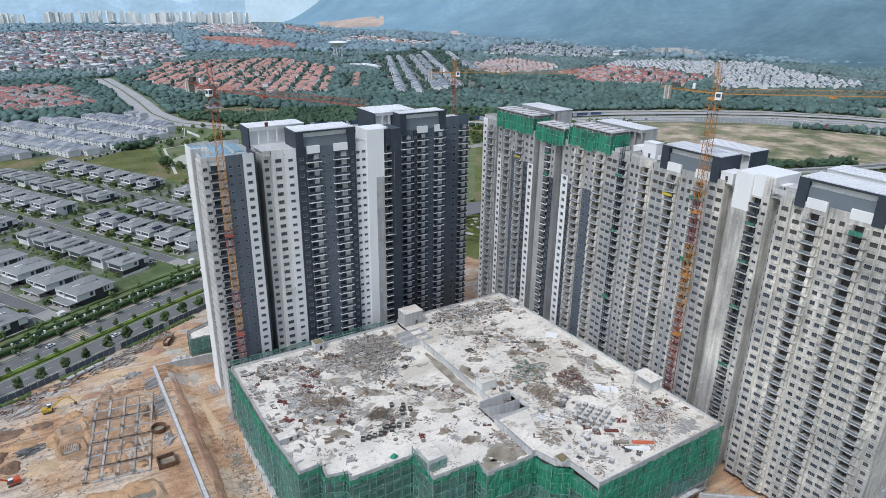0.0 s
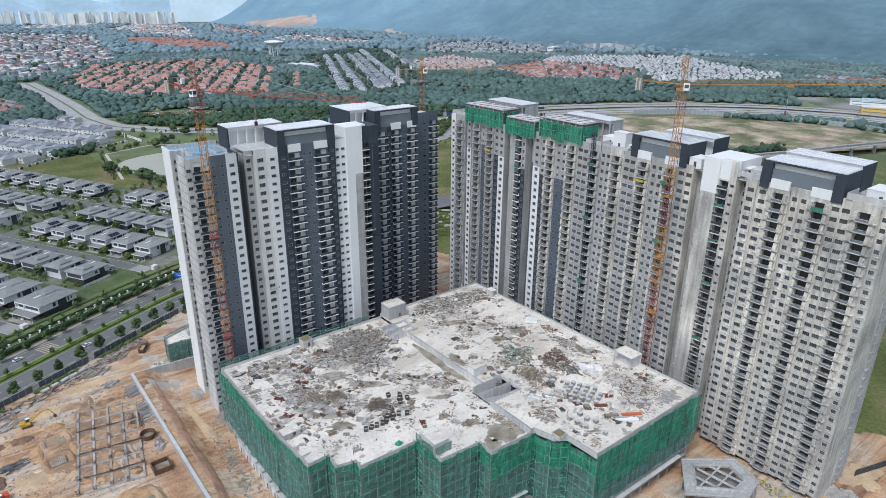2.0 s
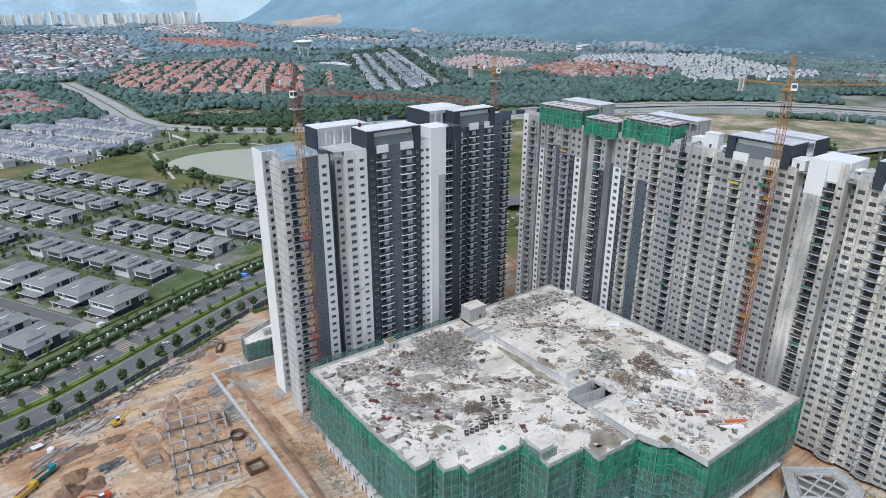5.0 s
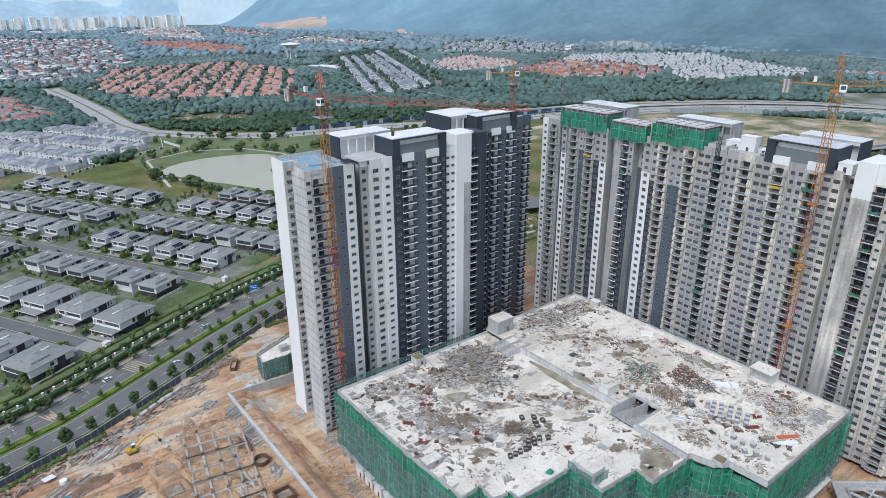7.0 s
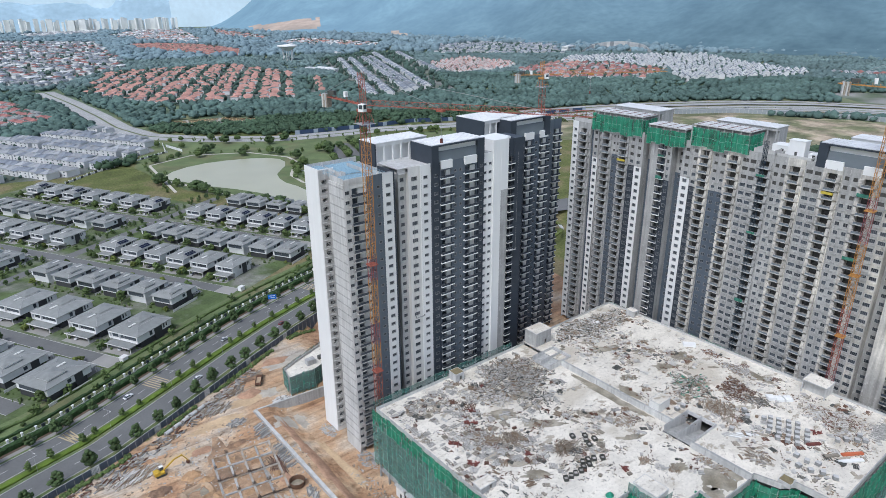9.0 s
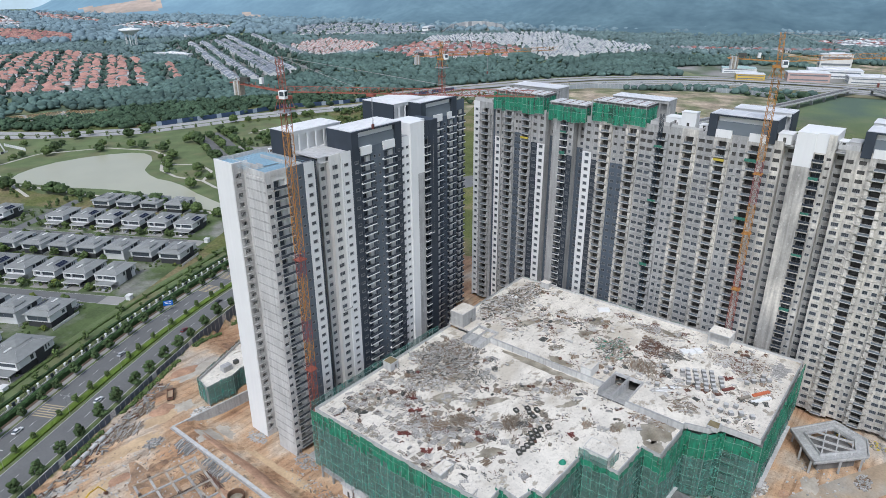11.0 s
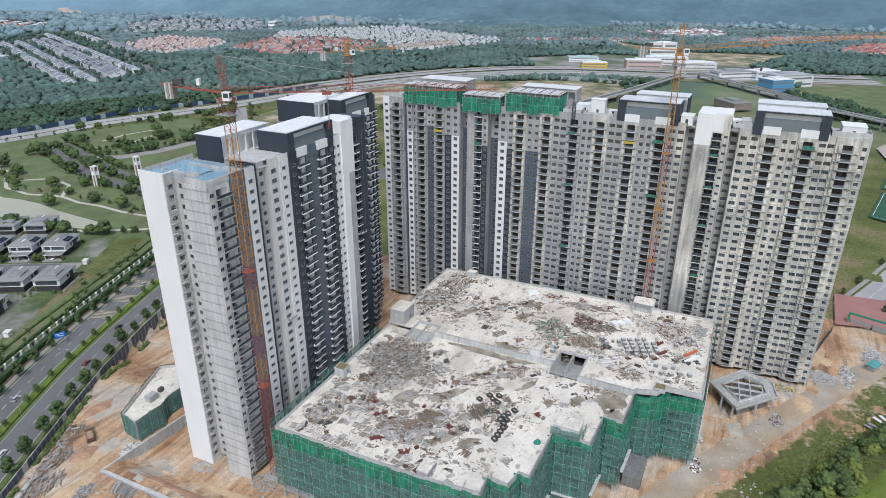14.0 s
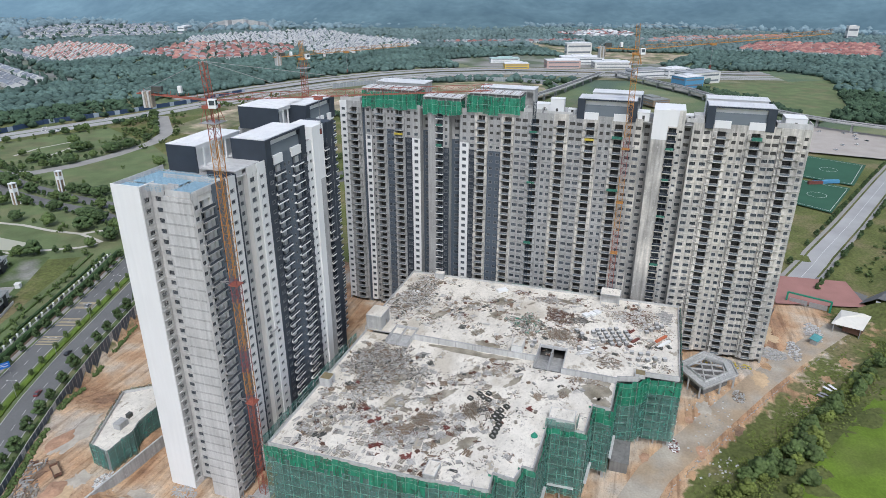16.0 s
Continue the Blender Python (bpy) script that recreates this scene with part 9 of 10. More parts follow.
for i, (x, y, rx, ry, h, m, lab) in enumerate(((1.5, 243, 12, 29, 0.04, earth_tn, "turned soil round the ground beams"), (-12, 248, 8, 14, 0.04, earth_tn, "turned soil round the earth pits"), (-37.5, 248, 5, 3.4, 2.4, earth_br, "dark brown heap of dug earth"), (-31.8, 240, 4, 3, 2.0, earth_br, "dark brown heap of dug earth"), (-41, 240, 5, 4, 2.6, earth_br, "dark brown heap of dug earth"), (-28, 252, 7, 2.4, 0.9, earth_or, "low orange bank of turned earth"),
                                              (-36, 262, 10, 3.4, 0.8, earth_br, "low brown bank of dug earth"), (-22, 262.5, 4, 2.6, 1.1, earth_br, "dark brown heap of dug earth"), (-10.2, 264, 3.4, 2.6, 1.5, earth_or, "orange heap below the excavator's bucket"), (-7.4, 258, 3, 2, 1.2, earth_or, "orange heap of turned earth"), (-18, 250, 2.4, 6, 1.0, earth_or, "orange bank beside an earth pit"), (-6.4, 246, 2.2, 5, 0.9, earth_or, "orange bank beside the foundation"), (-3, 275, 5, 2, 0.9, earth_rd, "reddish bank at the foundation's end"), (9, 271, 4, 1.8, 0.9, earth_br, "brown bank at the foundation's end"),
                                              (16, 241, 2, 4, 0.5, earth_rd, "low red bank beside the foundation"), (5, 206, 7, 4, 1.4, earth_or, "orange bank round a pit"), (-9, 207, 6, 4, 1.3, earth_or, "orange heap of turned earth"), (26.5, 300, 5, 3.4, 1.0, earth_rd, "low heap of red earth beside the hoarding"), (33.4, 311, 5, 2.4, 0.6, earth_br, "low brown heap beside the hoarding"), (46, 318, 7, 3, 0.9, earth_rd, "red earth bank beside the hoarding"),
                                              (34, 275, 8, 6, 0.04, slurry, "grey slurry spread over the soil"), (50, 316, 13, 5, 0.04, slurry, "grey slurry spread over the site road"), (33, 296, 5, 4, 0.04, slurry, "grey slurry spread over the site road"), (-18, 285, 9, 3, 0.05, slurry, "pale spoil along the hoarding"), (40, 209, 2.6, 4, 0.03, deck_pud, "brown puddle on the soil"), (38.7, 194, 2, 3.4, 0.03, deck_pud, "brown puddle on the soil"), (29.6, 250, 2.6, 30, 0.2, earth_rd, "reddish slope beside the drain wall"), (29.6, 205, 2.4, 26, 0.2, earth_rd, "reddish slope beside the drain wall"),
                                              (8, 288, 12, 3.6, 0.05, track_m, "pale vehicle track over the soil"), (-12, 277, 12, 3.4, 0.05, track_m, "pale vehicle track over the soil"), (24, 296, 7, 4, 0.05, track_m, "pale vehicle track over the soil"), (-22, 235, 8, 5, 0.05, track_m, "pale worn soil"), (37, 240, 3, 22, 0.05, track_m, "pale vehicle track over the soil"))):
    mound(x, y, rx, ry, h, m, i + 1, lab)
for i in range(16):
    x, y = fp(rs.uniform(1, 20), rs.uniform(2, 50))
    mound(x, y, rs.uniform(1.2, 2.2), rs.uniform(1.4, 2.8), rs.uniform(0.35, 0.7), earth_or if rs.random() < 0.7 else earth_br, 40 + i, "small heap of soil between the ground beams")
for i in range(9):
    x, y = fp(rs.choice((13, 18, 15.7, 21)) + rs.uniform(-1, 1), rs.uniform(2, 46))
    mound(x, y, rs.uniform(0.5, 0.9), rs.uniform(2.5, 5.5), 0.06, slurry, 60 + i, "strip of wet concrete between the ground beams")
# scrub and planks along the hoarding
cl, mb = [], MB()
for s in np.arange(14, 240, 0.5):
    x, y, dx, dy = along(HOARDING, float(s))
    if noise.noise((s * 0.06, 3, 1)) > -0.12:
        for _ in range(2):
            c, r9 = rs.uniform(0.7, 2.6), rs.uniform(0.3, 0.85)
            px, py = x + dy * c, y - dx * c
            cl.append((px, py, ground_z(px, py) + r9 * 0.6, r9, r9 * 1.1))
    if s < 135 and rs.random() < 0.85:
        for _ in range(3):
            c = rs.uniform(3.0, 9.5)
            px, py = x + dy * c, y - dx * c
            mb.obox((px, py, ground_z(px, py) + 0.15 + rs.random() * 0.4), (rs.uniform(0.6, 3.2), rs.uniform(0.2, 0.7), rs.uniform(0.1, 0.4)), math.atan2(dy, dx) + rs.choice((0, 0, 1.5)) + rs.gauss(0, 0.3), rs.choice((timber_b, rubble, timber, conc_dark, rubble, rust)))
tagged(new("hoarding_scrub", crown_mesh("hoarding_scrub", cl, leaf, ICO1, 0.35, 5)), "green scrub grown along the foot of the hoarding", "scrub", kind="stuff")
single("site_timber", mb, "planks, kerbs and broken concrete along the hoarding", "debris", kind="stuff")
def pit(x, y, lx, ly, a, lab):
    mb = MB()
    z = on_ground(x, y)
    ca, sa = math.cos(a), math.sin(a)
    n = 20
    rings = []
    for q, dz in ((1.5, -0.1), (1.2, 0.9), (1.0, 0.8), (0.8, 0.12)):
        rings.append([(x + (lx * q * sq(math.cos(2 * math.pi * k / n)) * ca - ly * q * sq(math.sin(2 * math.pi * k / n)) * sa) + rs.uniform(-0.2, 0.2), y + (lx * q * sq(math.cos(2 * math.pi * k / n)) * sa + ly * q * sq(math.sin(2 * math.pi * k / n)) * ca) + rs.uniform(-0.2, 0.2), z + dz + rs.uniform(-0.15, 0.15)) for k in range(n)])
    mb.v = [p for r in rings for p in r]
    for i in range(3):
        for k in range(n):
            mb.f.append((i * n + k, i * n + (k + 1) % n, (i + 1) * n + (k + 1) % n, (i + 1) * n + k))
            mb.mi.append(mb.slot(dirt))
    mb.face(rings[3], deck_pud)
    return single("earth_pit", mb, lab, "earth pit")


pit(-11.5, 253.6, 3.9, 3.0, 0.1, "squared orange earth pit with a raised rim")
pit(-12.4, 240.4, 3.8, 3.6, 0.1, "earth pit round a concrete pile cap")
pit(6.8, 200.7, 4.6, 3.6, 0.1, "wide earth pit with standing bars")
mb = MB()
mb.box(-15.2, -10.2, 237.6, 242.2, 4.6, 5.6, fresh)
for i in range(9):
    for j in range(7):
        mb.beam((-15 + i * 0.58, 237.9 + j * 0.68, 5.6), (-15 + i * 0.58, 237.9 + j * 0.68, 7.0), 0.05, dark_rebar, 3)
single("pile_cap_block", mb, "pale concrete pile cap with steel bars standing in it", "pile cap")
# rusty round skip
formwork_br = mat("muddy_rust", (0.14, 0.08, 0.05), 0.9, 0.3, 0.8, fine=3.0)
mb = MB()
n = 18
pr = [(2.6, 0.0), (2.9, 1.9), (2.6, 1.9), (2.3, 0.3)]
mb.v = [(17.4 + r * math.cos(2 * math.pi * k / n), 236 + r * math.sin(2 * math.pi * k / n), 4.8 + z) for r, z in pr for k in range(n)]
for i in range(3):
    for k in range(n):
        mb.f.append((i * n + k, i * n + (k + 1) % n, (i + 1) * n + (k + 1) % n, (i + 1) * n + k))
        mb.mi.append(mb.slot(formwork_br))
mb.face([(17.4 + 2.3 * math.cos(2 * math.pi * k / n), 236 + 2.3 * math.sin(2 * math.pi * k / n), 5.1) for k in range(n)], deck_pud)
single("steel_basin", mb, "round rusty steel basin standing on the soil", "steel basin")
mb = MB()
for x0, x1, y0, y1 in ((13.4, 13.7, 211.5, 217.5), (19.3, 19.6, 211.5, 217.5), (13.7, 19.3, 211.5, 211.8), (13.7, 19.3, 217.2, 217.5)):
    mb.box(x0, x1, y0, y1, 4.4, 6.6, formwork_br)
mb.box(13.7, 19.3, 211.8, 217.2, 4.4, 4.9, deck_pud)
single("formwork_box", mb, "rust-brown formwork box standing on the soil", "formwork")
# stacks and rubble
for nm, lab, x, y, rx, ry, n, ms, a, b, hi, tn in (("mesh_stack", "stacks of steel mesh beside the drain wall", 20.6, 272.5, 2.2, 5, 60, [alu, conc_dark], 2, 4.5, 0.4, 0.3), ("mesh_stack", "stacks of steel mesh beside the drain wall", 20.8, 253.5, 1.8, 8, 80, [alu, conc_dark], 2, 4, 0.4, 0.3), ("rod_stack", "bundles of brown steel rods on the soil", 16.4, 249.5, 2.2, 5, 70, [rust, timber_b], 4, 8, 0.3, 1.3), ("mesh_stack", "stacks of steel mesh on the soil", 20.0, 229, 1.4, 4, 50, [alu, conc_dark], 1.5, 3.5, 0.4, 0.9),
                                                ("scrap_heap", "heap of grey scrap on the site road", 14.3, 284, 3.6, 2.6, 90, [alu, rubble, conc_dark], 0.6, 2.4, 0.8, None), ("scrap_heap", "dark steel lengths on the soil", -25.7, 247.6, 4, 3.4, 60, [conc_dark, dark_sheet], 2, 5, 0.6, 0.2),
                                                ("plank_heap", "long planks and kerbs along the hoarding", 10, 298, 7, 4, 150, [timber, rubble, timber_b], 1, 4, 0.8, 0.6), ("plank_heap", "long planks and kerbs along the hoarding", 20, 306, 6, 3.4, 130, [timber, rubble, timber_b], 1, 3.6, 0.8, 0.6), ("plank_heap", "long dark planks along the hoarding", -40, 263, 9, 5, 170, [timber_b, rubble, conc_dark, timber], 2, 6, 0.7, 0.55), ("plank_heap", "long planks along the hoarding", -26, 276, 9, 4, 170, [timber_b, rubble, timber], 2, 5, 0.7, 0.55),
                                                ("rubble_heap", "grey rubble at the tower's foot", 47, 236, 3.5, 6, 140, [rubble, conc, rubble], 0.4, 1.6, 0.5, None), ("rubble_heap", "grey rubble at the tower's foot", 44, 262, 3, 5, 100, [rubble, conc], 0.4, 1.6, 0.4, None), ("rubble_heap", "grey broken blocks by the small building", 36, 288, 4, 2.4, 90, [rubble, offwhite], 0.4, 1.6, 0.5, None), ("rubble_heap", "scattered rubble on the soil", 40, 200, 4, 40, 420, [rubble, timber, timber_b], 0.3, 1.6, 0.05, None), ("rubble_heap", "scattered rubble on the soil", -4, 250, 32, 40, 800, [rubble, timber, timber_b], 0.3, 1.4, 0.05, None)):
    mb = MB()
    for _ in range(n):
        q, th = math.sqrt(rs.random()), rs.uniform(0, 6.283)
        px, py = x + rx * q * math.cos(th), y + ry * q * math.sin(th)
        l9 = rs.uniform(a, b)
        mb.obox((px, py, on_ground(px, py) + 0.1 + hi * (1 - q) * rs.random()), (l9, rs.uniform(0.15, 0.5), rs.uniform(0.1, 0.3)), rs.gauss(tn, 0.2) if tn is not None else rs.uniform(0, 3.14), rs.choice(ms))
    single(nm, mb, lab, "debris", kind="stuff")
for k in range(5):
    x, y, dx, dy = along(HOARDING, 84 + k * 4.4)
    px, py = x + dy * 4.5, y - dx * 4.5
    mb = MB()
    n = 14
    z = on_ground(px, py) + 0.8
    c9, s9 = Vector((dx, dy, 0)), Vector((-dy, dx, 0))
    rings = []
    for t9, r9 in ((-1.6, 0.8), (1.6, 0.8), (1.6, 0.62), (-1.6, 0.62)):
        rings.append([Vector((px, py, z)) + c9 * t9 + s9 * r9 * math.cos(2 * math.pi * q / n) + Vector((0, 0, r9 * math.sin(2 * math.pi * q / n))) for q in range(n)])
    mb.v = [tuple(p) for r in rings for p in r]
    for i in range(4):
        for q in range(n):
            mb.f.append((i * n + q, i * n + (q + 1) % n, ((i + 1) % 4) * n + (q + 1) % n, ((i + 1) % 4) * n + q))
            mb.mi.append(mb.slot(conc_pale))
    single("concrete_pipe", mb, "short pale concrete pipe lying by the hoarding", "pipe", "concrete pipes")


def excavator(x, y, a, m, lab, reach=1.0):
    z = on_ground(x, y)
    ob = thing("excavator", (0, 0, 0), lab, "excavator")
    for sy in (-1.15, 1.15):
        mb = MB()
        mb.solid([(px, sy + w, pz) for w in (-0.3, 0.3) for px, pz in ((-1.9, 0.35), (-1.5, 0), (1.5, 0), (1.9, 0.35), (1.6, 0.8), (-1.6, 0.8))], ((0, 1, 2, 3, 4, 5), (11, 10, 9, 8, 7, 6), (0, 6, 7, 1), (1, 7, 8, 2), (2, 8, 9, 3), (3, 9, 10, 4), (4, 10, 11, 5), (5, 11, 6, 0)), dark_sheet)
        part("track", mb, ob)
    mb = MB()
    mb.box(-2.2, 1.3, -1.3, 1.3, 0.85, 1.5, m)
    mb.box(-2.2, -0.6, -1.3, 1.3, 1.5, 2.2, m)
    part("house", mb, ob)
    mb = MB()
    mb.box(0.0, 1.3, 0.2, 1.25, 1.5, 2.9, glass)
    mb.box(-0.05, 1.35, 0.15, 1.3, 2.9, 3.0, white)
    part("cab", mb, ob)
    mb = MB()
    mb.beam((1.0, -0.3, 1.6), (4.2 * reach, -0.3, 4.4), 0.42, m)
    mb.beam((4.2 * reach, -0.3, 4.4), (6.6 * reach, -0.3, 4.7), 0.36, m)
    part("boom", mb, ob)
    mb = MB()
    mb.beam((6.4 * reach, -0.3, 5.0), (8.0 * reach, -0.3, 1.4), 0.3, m)
    part("stick", mb, ob)
    mb = MB()
    mb.obox((7.9 * reach, -0.3, 0.9), (1.0, 1.1, 0.9), 0, rust, ry=0.5)
    part("bucket", mb, ob)
    ob.matrix_basis = pose(x, y, z, 0, 0, a)


ex_y = mat("excavator_yellow", (0.55, 0.36, 0.04), 0.5, 0.15, 1.0)
ex_r = mat("excavator_red", (0.5, 0.09, 0.04), 0.5, 0.15, 1.0)
excavator(-19.0, 271.2, 3, ex_y, "yellow tracked excavator with its boom out", 1.25)
excavator(-31.0, 230.2, 190, ex_r, "orange-red tracked excavator digging")


def truck(x, y, a, m, lab, bed):
    ob = thing("dump_truck", (0, 0, 0), lab, "truck")
    mb = MB()
    mb.box(2.2, 4.0, -1.15, 1.15, 0.7, 2.9, m)
    part("cab", mb, ob)
    mb = MB()
    mb.box(3.98, 4.04, -1.0, 1.0, 1.8, 2.7, glass)
    part("windscreen", mb, ob)
    mb = MB()
    mb.box(-3.8, 2.0, -1.2, 1.2, 1.0, 1.2, bed)
    for y0, y1 in ((-1.2, -1.1), (1.1, 1.2)):
        mb.box(-3.8, 2.0, y0, y1, 1.2, 2.3, bed)
    mb.box(1.9, 2.0, -1.1, 1.1, 1.2, 2.5, bed)
    mb.box(-3.8, -3.7, -1.1, 1.1, 1.2, 2.2, bed)
    mb.box(-3.7, 1.9, -1.1, 1.1, 1.2, 1.7, dirt)
    part("tipper_body", mb, ob)
    for px in (-2.8, -1.5, 3.0):
        for py in (-1.05, 1.05):
            mb = MB()
            mb.beam((px, py - 0.2, 0.5), (px, py + 0.2, 0.5), 0.7, dark_sheet, 12)
            part("wheel", mb, ob)
    ob.matrix_basis = pose(x, y, on_ground(x, y), 0, 0, a)


truck(-46, 254.5, 35, mat("teal_paint", (0.03, 0.22, 0.24), 0.5, 0.1, 1.0), "teal dump truck on the site road", mat("teal_paint_bed", (0.04, 0.2, 0.2), 0.6, 0.1, 1.0))
truck(33.4, 306, 60, timber_b, "brown dump truck parked by the hoarding", rust)
truck(-52, 248, 40, ex_y, "yellow truck on the site road", ex_y)
# white tanks and sheets by the hoarding
mb = MB()
mb.solid([(-42.6 + 1.3 * math.cos(k * 0.7), 268.4 + 1.3 * math.sin(k * 0.7), z) for z in (4.7, 6.4) for k in range(9)], [(k, (k + 1) % 9, 9 + (k + 1) % 9, 9 + k) for k in range(9)] + [tuple(range(9, 18))], white)
single("water_tank", mb, "white plastic water tank beside the hoarding", "water tank")
mb = MB()
mb.obox((-46.5, 272.4, 6.6), (4.0, 2.6, 0.12), 0.4, white, ry=0.1)
for u, v in ((-1.6, -1), (1.6, -1), (1.6, 1), (-1.6, 1)):
    mb.obox((-46.5 + u, 272.4 + v, 5.6), (0.12, 0.12, 2.0), 0, steel)
single("shelter", mb, "small white sheet shelter on posts", "shelter")
# small netted building behind the tower
GB = [(40.6, 289.0), (42.0, 297.2), (70.4, 309.6), (78, 300), (72.5, 290.4), (56.5, 290.2), (52.0, 288.4)]
small = thing("site_building", (52, 294, 4), "small concrete building wrapped in green net", "building")
mb = MB()
mb.prism(GB, -0.5, 11.8, conc, deck_m)
part("body", mb, small)
for a, b in zip(GB, GB[1:] + GB[:1]):
    edge_wall(a, b, 11.8, 12.9, 0.25, conc_pale, "parapet", small)
    net_wall(small, b, a, 3.5, 13.4, -0.6, 40.0, 3.0)
mb = MB()
mb.box(52, 56, 294, 297, 11.8, 14.2, conc)
mb.box(58.5, 60.5, 296, 297.5, 11.8, 13.4, dark_sheet)
part("roof_room", mb, small)
# five-sided concrete tank frame beside the long tower
PENT = [(155.2, 91.0), (169.8, 102.0), (185.4, 90.0), (180.6, 78.6), (170.6, 76.6)]
tank = thing("open_tank", (170, 88, 0), "five-sided open concrete tank on columns", "concrete tank")
cx, cy = 171.0, 88.6
for k in range(5):
    a, b = PENT[k], PENT[(k + 1) % 5]
    ia, ib = [(cx + (p[0] - cx) * 0.66, cy + (p[1] - cy) * 0.66) for p in (a, b)]
    mb = MB()
    mb.solid([(*a, 5.2), (*b, 5.2), (*ib, 5.2), (*ia, 5.2), (*a, 6.0), (*b, 6.0), (*ib, 6.0), (*ia, 6.0)], ((0, 3, 2, 1), (4, 5, 6, 7), (0, 1, 5, 4), (2, 3, 7, 6)), conc)
    part("ring_slab", mb, tank)
    edge_wall(a, b, 5.9, 6.6, 0.3, conc_pale, "upstand", tank)
    edge_wall(ia, ib, 6.0, 6.9, 0.3, conc_pale, "upstand", tank)
    for f in (0.1, 0.5):
        mb = MB()
        px, py = a[0] + (b[0] - a[0]) * f, a[1] + (b[1] - a[1]) * f
        mb.box(px - 0.35, px + 0.35, py - 0.35, py + 0.35, -0.5, 5.2, conc)
        part("column", mb, tank)
for (ax, ay), (bx, by) in (((161.5, 90), (179.5, 91.5)), ((164, 86), (179, 87.2)), ((168, 81.5), (177, 82.3)), ((166, 94.2), (167.5, 84)), ((170.3, 96), (172, 81)), ((175, 94), (176.5, 82))):
    mb = MB()
    mb.obox(((ax + bx) / 2, (ay + by) / 2, 5.7), (math.hypot(bx - ax, by - ay), 0.4, 0.7), math.atan2(by - ay, bx - ax), conc_pale)
    part("cross_beam", mb, tank)
mb = MB()
mb.prism([(cx + (p[0] - cx) * 0.7, cy + (p[1] - cy) * 0.7) for p in PENT], -0.4, 3.2, conc_dark)
part("tank_floor", mb, tank)
# haul road and the bank
haul_m = mat("haul_road", (0.39, 0.3, 0.205), 0.95, 0.22, 0.1, fine=1.2, tint=(0.39, 0.35, 0.29), blotch=0.48)
strip("haul_road", HAUL, -2.5, 9.0, 0.12, haul_m, "pale dusty haul road round the podium", 3.0, True)
kb = MB()
for s in np.arange(0, length(HAUL), 1.6):
    x, y, dx, dy = along(HAUL, s)
    c = -4.6 + rs.uniform(-0.2, 0.2)
    px, py = x - dy * c, y + dx * c
    if rs.random() < 0.6:
        kb.obox((px, py, ground_z(px, py) + 0.08), (rs.uniform(0.5, 1.3), 0.28, 0.25), math.atan2(dy, dx) + rs.uniform(-0.3, 0.3), rubble)
single("drain_edge", kb, "uneven pale drain edge along the bank", kind="structure")
for nm, lab, x, y, rx, ry, n, ms, a, b, hi in (("block_heap", "grey blocks and pallets beside the haul road", 163, 76, 4.5, 2.4, 120, [rubble, conc, timber_b], 0.5, 1.6, 0.9), ("rubble_heap", "broken concrete at the long tower's end", 204, 58, 5, 6, 220, [rubble, conc, rubble], 0.5, 2.0, 0.9), ("rubble_heap", "broken concrete along the haul road", 210, 48, 9, 3, 150, [rubble, conc_pale], 0.4, 1.6, 0.5), ("rubble_heap", "rubble beside the haul road", 138, 104, 5, 3, 110, [rubble, timber, offwhite], 0.4, 1.8, 0.5), ("rubble_heap", "rubble and bags beside the haul road", 122, 102, 4, 2, 70, [rubble, white, red_paint], 0.4, 1.4, 0.4), ("rubble_heap", "rubble at the long tower's foot", 188, 80, 3, 12, 130, [rubble, gold, timber], 0.3, 1.4, 0.3), ("rubble_heap", "scattered stones on the haul road", 140, 88, 40, 10, 120, [rubble, conc_pale], 0.2, 0.8, 0.02), ("rubble_heap", "pale rubble by the site gate", 232, 36, 10, 4, 160, [rubble, conc_pale], 0.5, 2.0, 0.7)):
    mb = MB()
    for _ in range(n):
        q, th = math.sqrt(rs.random()), rs.uniform(0, 6.283)
        px, py = x + rx * q * math.cos(th), y + ry * q * math.sin(th)
        mb.obox((px, py, on_ground(px, py) + 0.15 + hi * (1 - q) * rs.random()), (rs.uniform(a, b), rs.uniform(0.3, 0.8), rs.uniform(0.2, 0.5)), rs.uniform(0, 3.14), rs.choice(ms))
    single(nm, mb, lab, "rubble", kind="stuff")
# scrub and trees on the bank
cl = []
for _ in range(5200):
    s, c = rs.uniform(0, length(HAUL) + 60), -rs.uniform(9, 26) - rs.random() ** 2 * 16
    x, y, dx, dy = along(HAUL, min(s, length(HAUL)))
    px, py = x - dy * c, y + dx * c
    if px < 60 or noise.noise((px * 0.07, py * 0.07, 9)) < -0.18 + 0.12 * (c > -14):
        continue
    r9 = rs.uniform(0.2, 0.6)
    cl.append((px, py, ground_z(px, py) + r9 * 0.4, r9, r9 * rs.uniform(0.5, 0.9)))
tagged(new("bank_scrub", crown_mesh("bank_scrub", cl, leaf_lt, ICO1, 0.35, 3)), "low green scrub grown over the bank", "scrub", kind="stuff")
bank_tree = [tree("bank_tree", "bushy dark tree on the bank", 7.0, 7.5, 41, leaf, n=110, bare=0.05), tree("bank_tree", "bushy green tree on the bank", 5.0, 6.0, 42, leaf_lt, n=100, bare=0.05)]
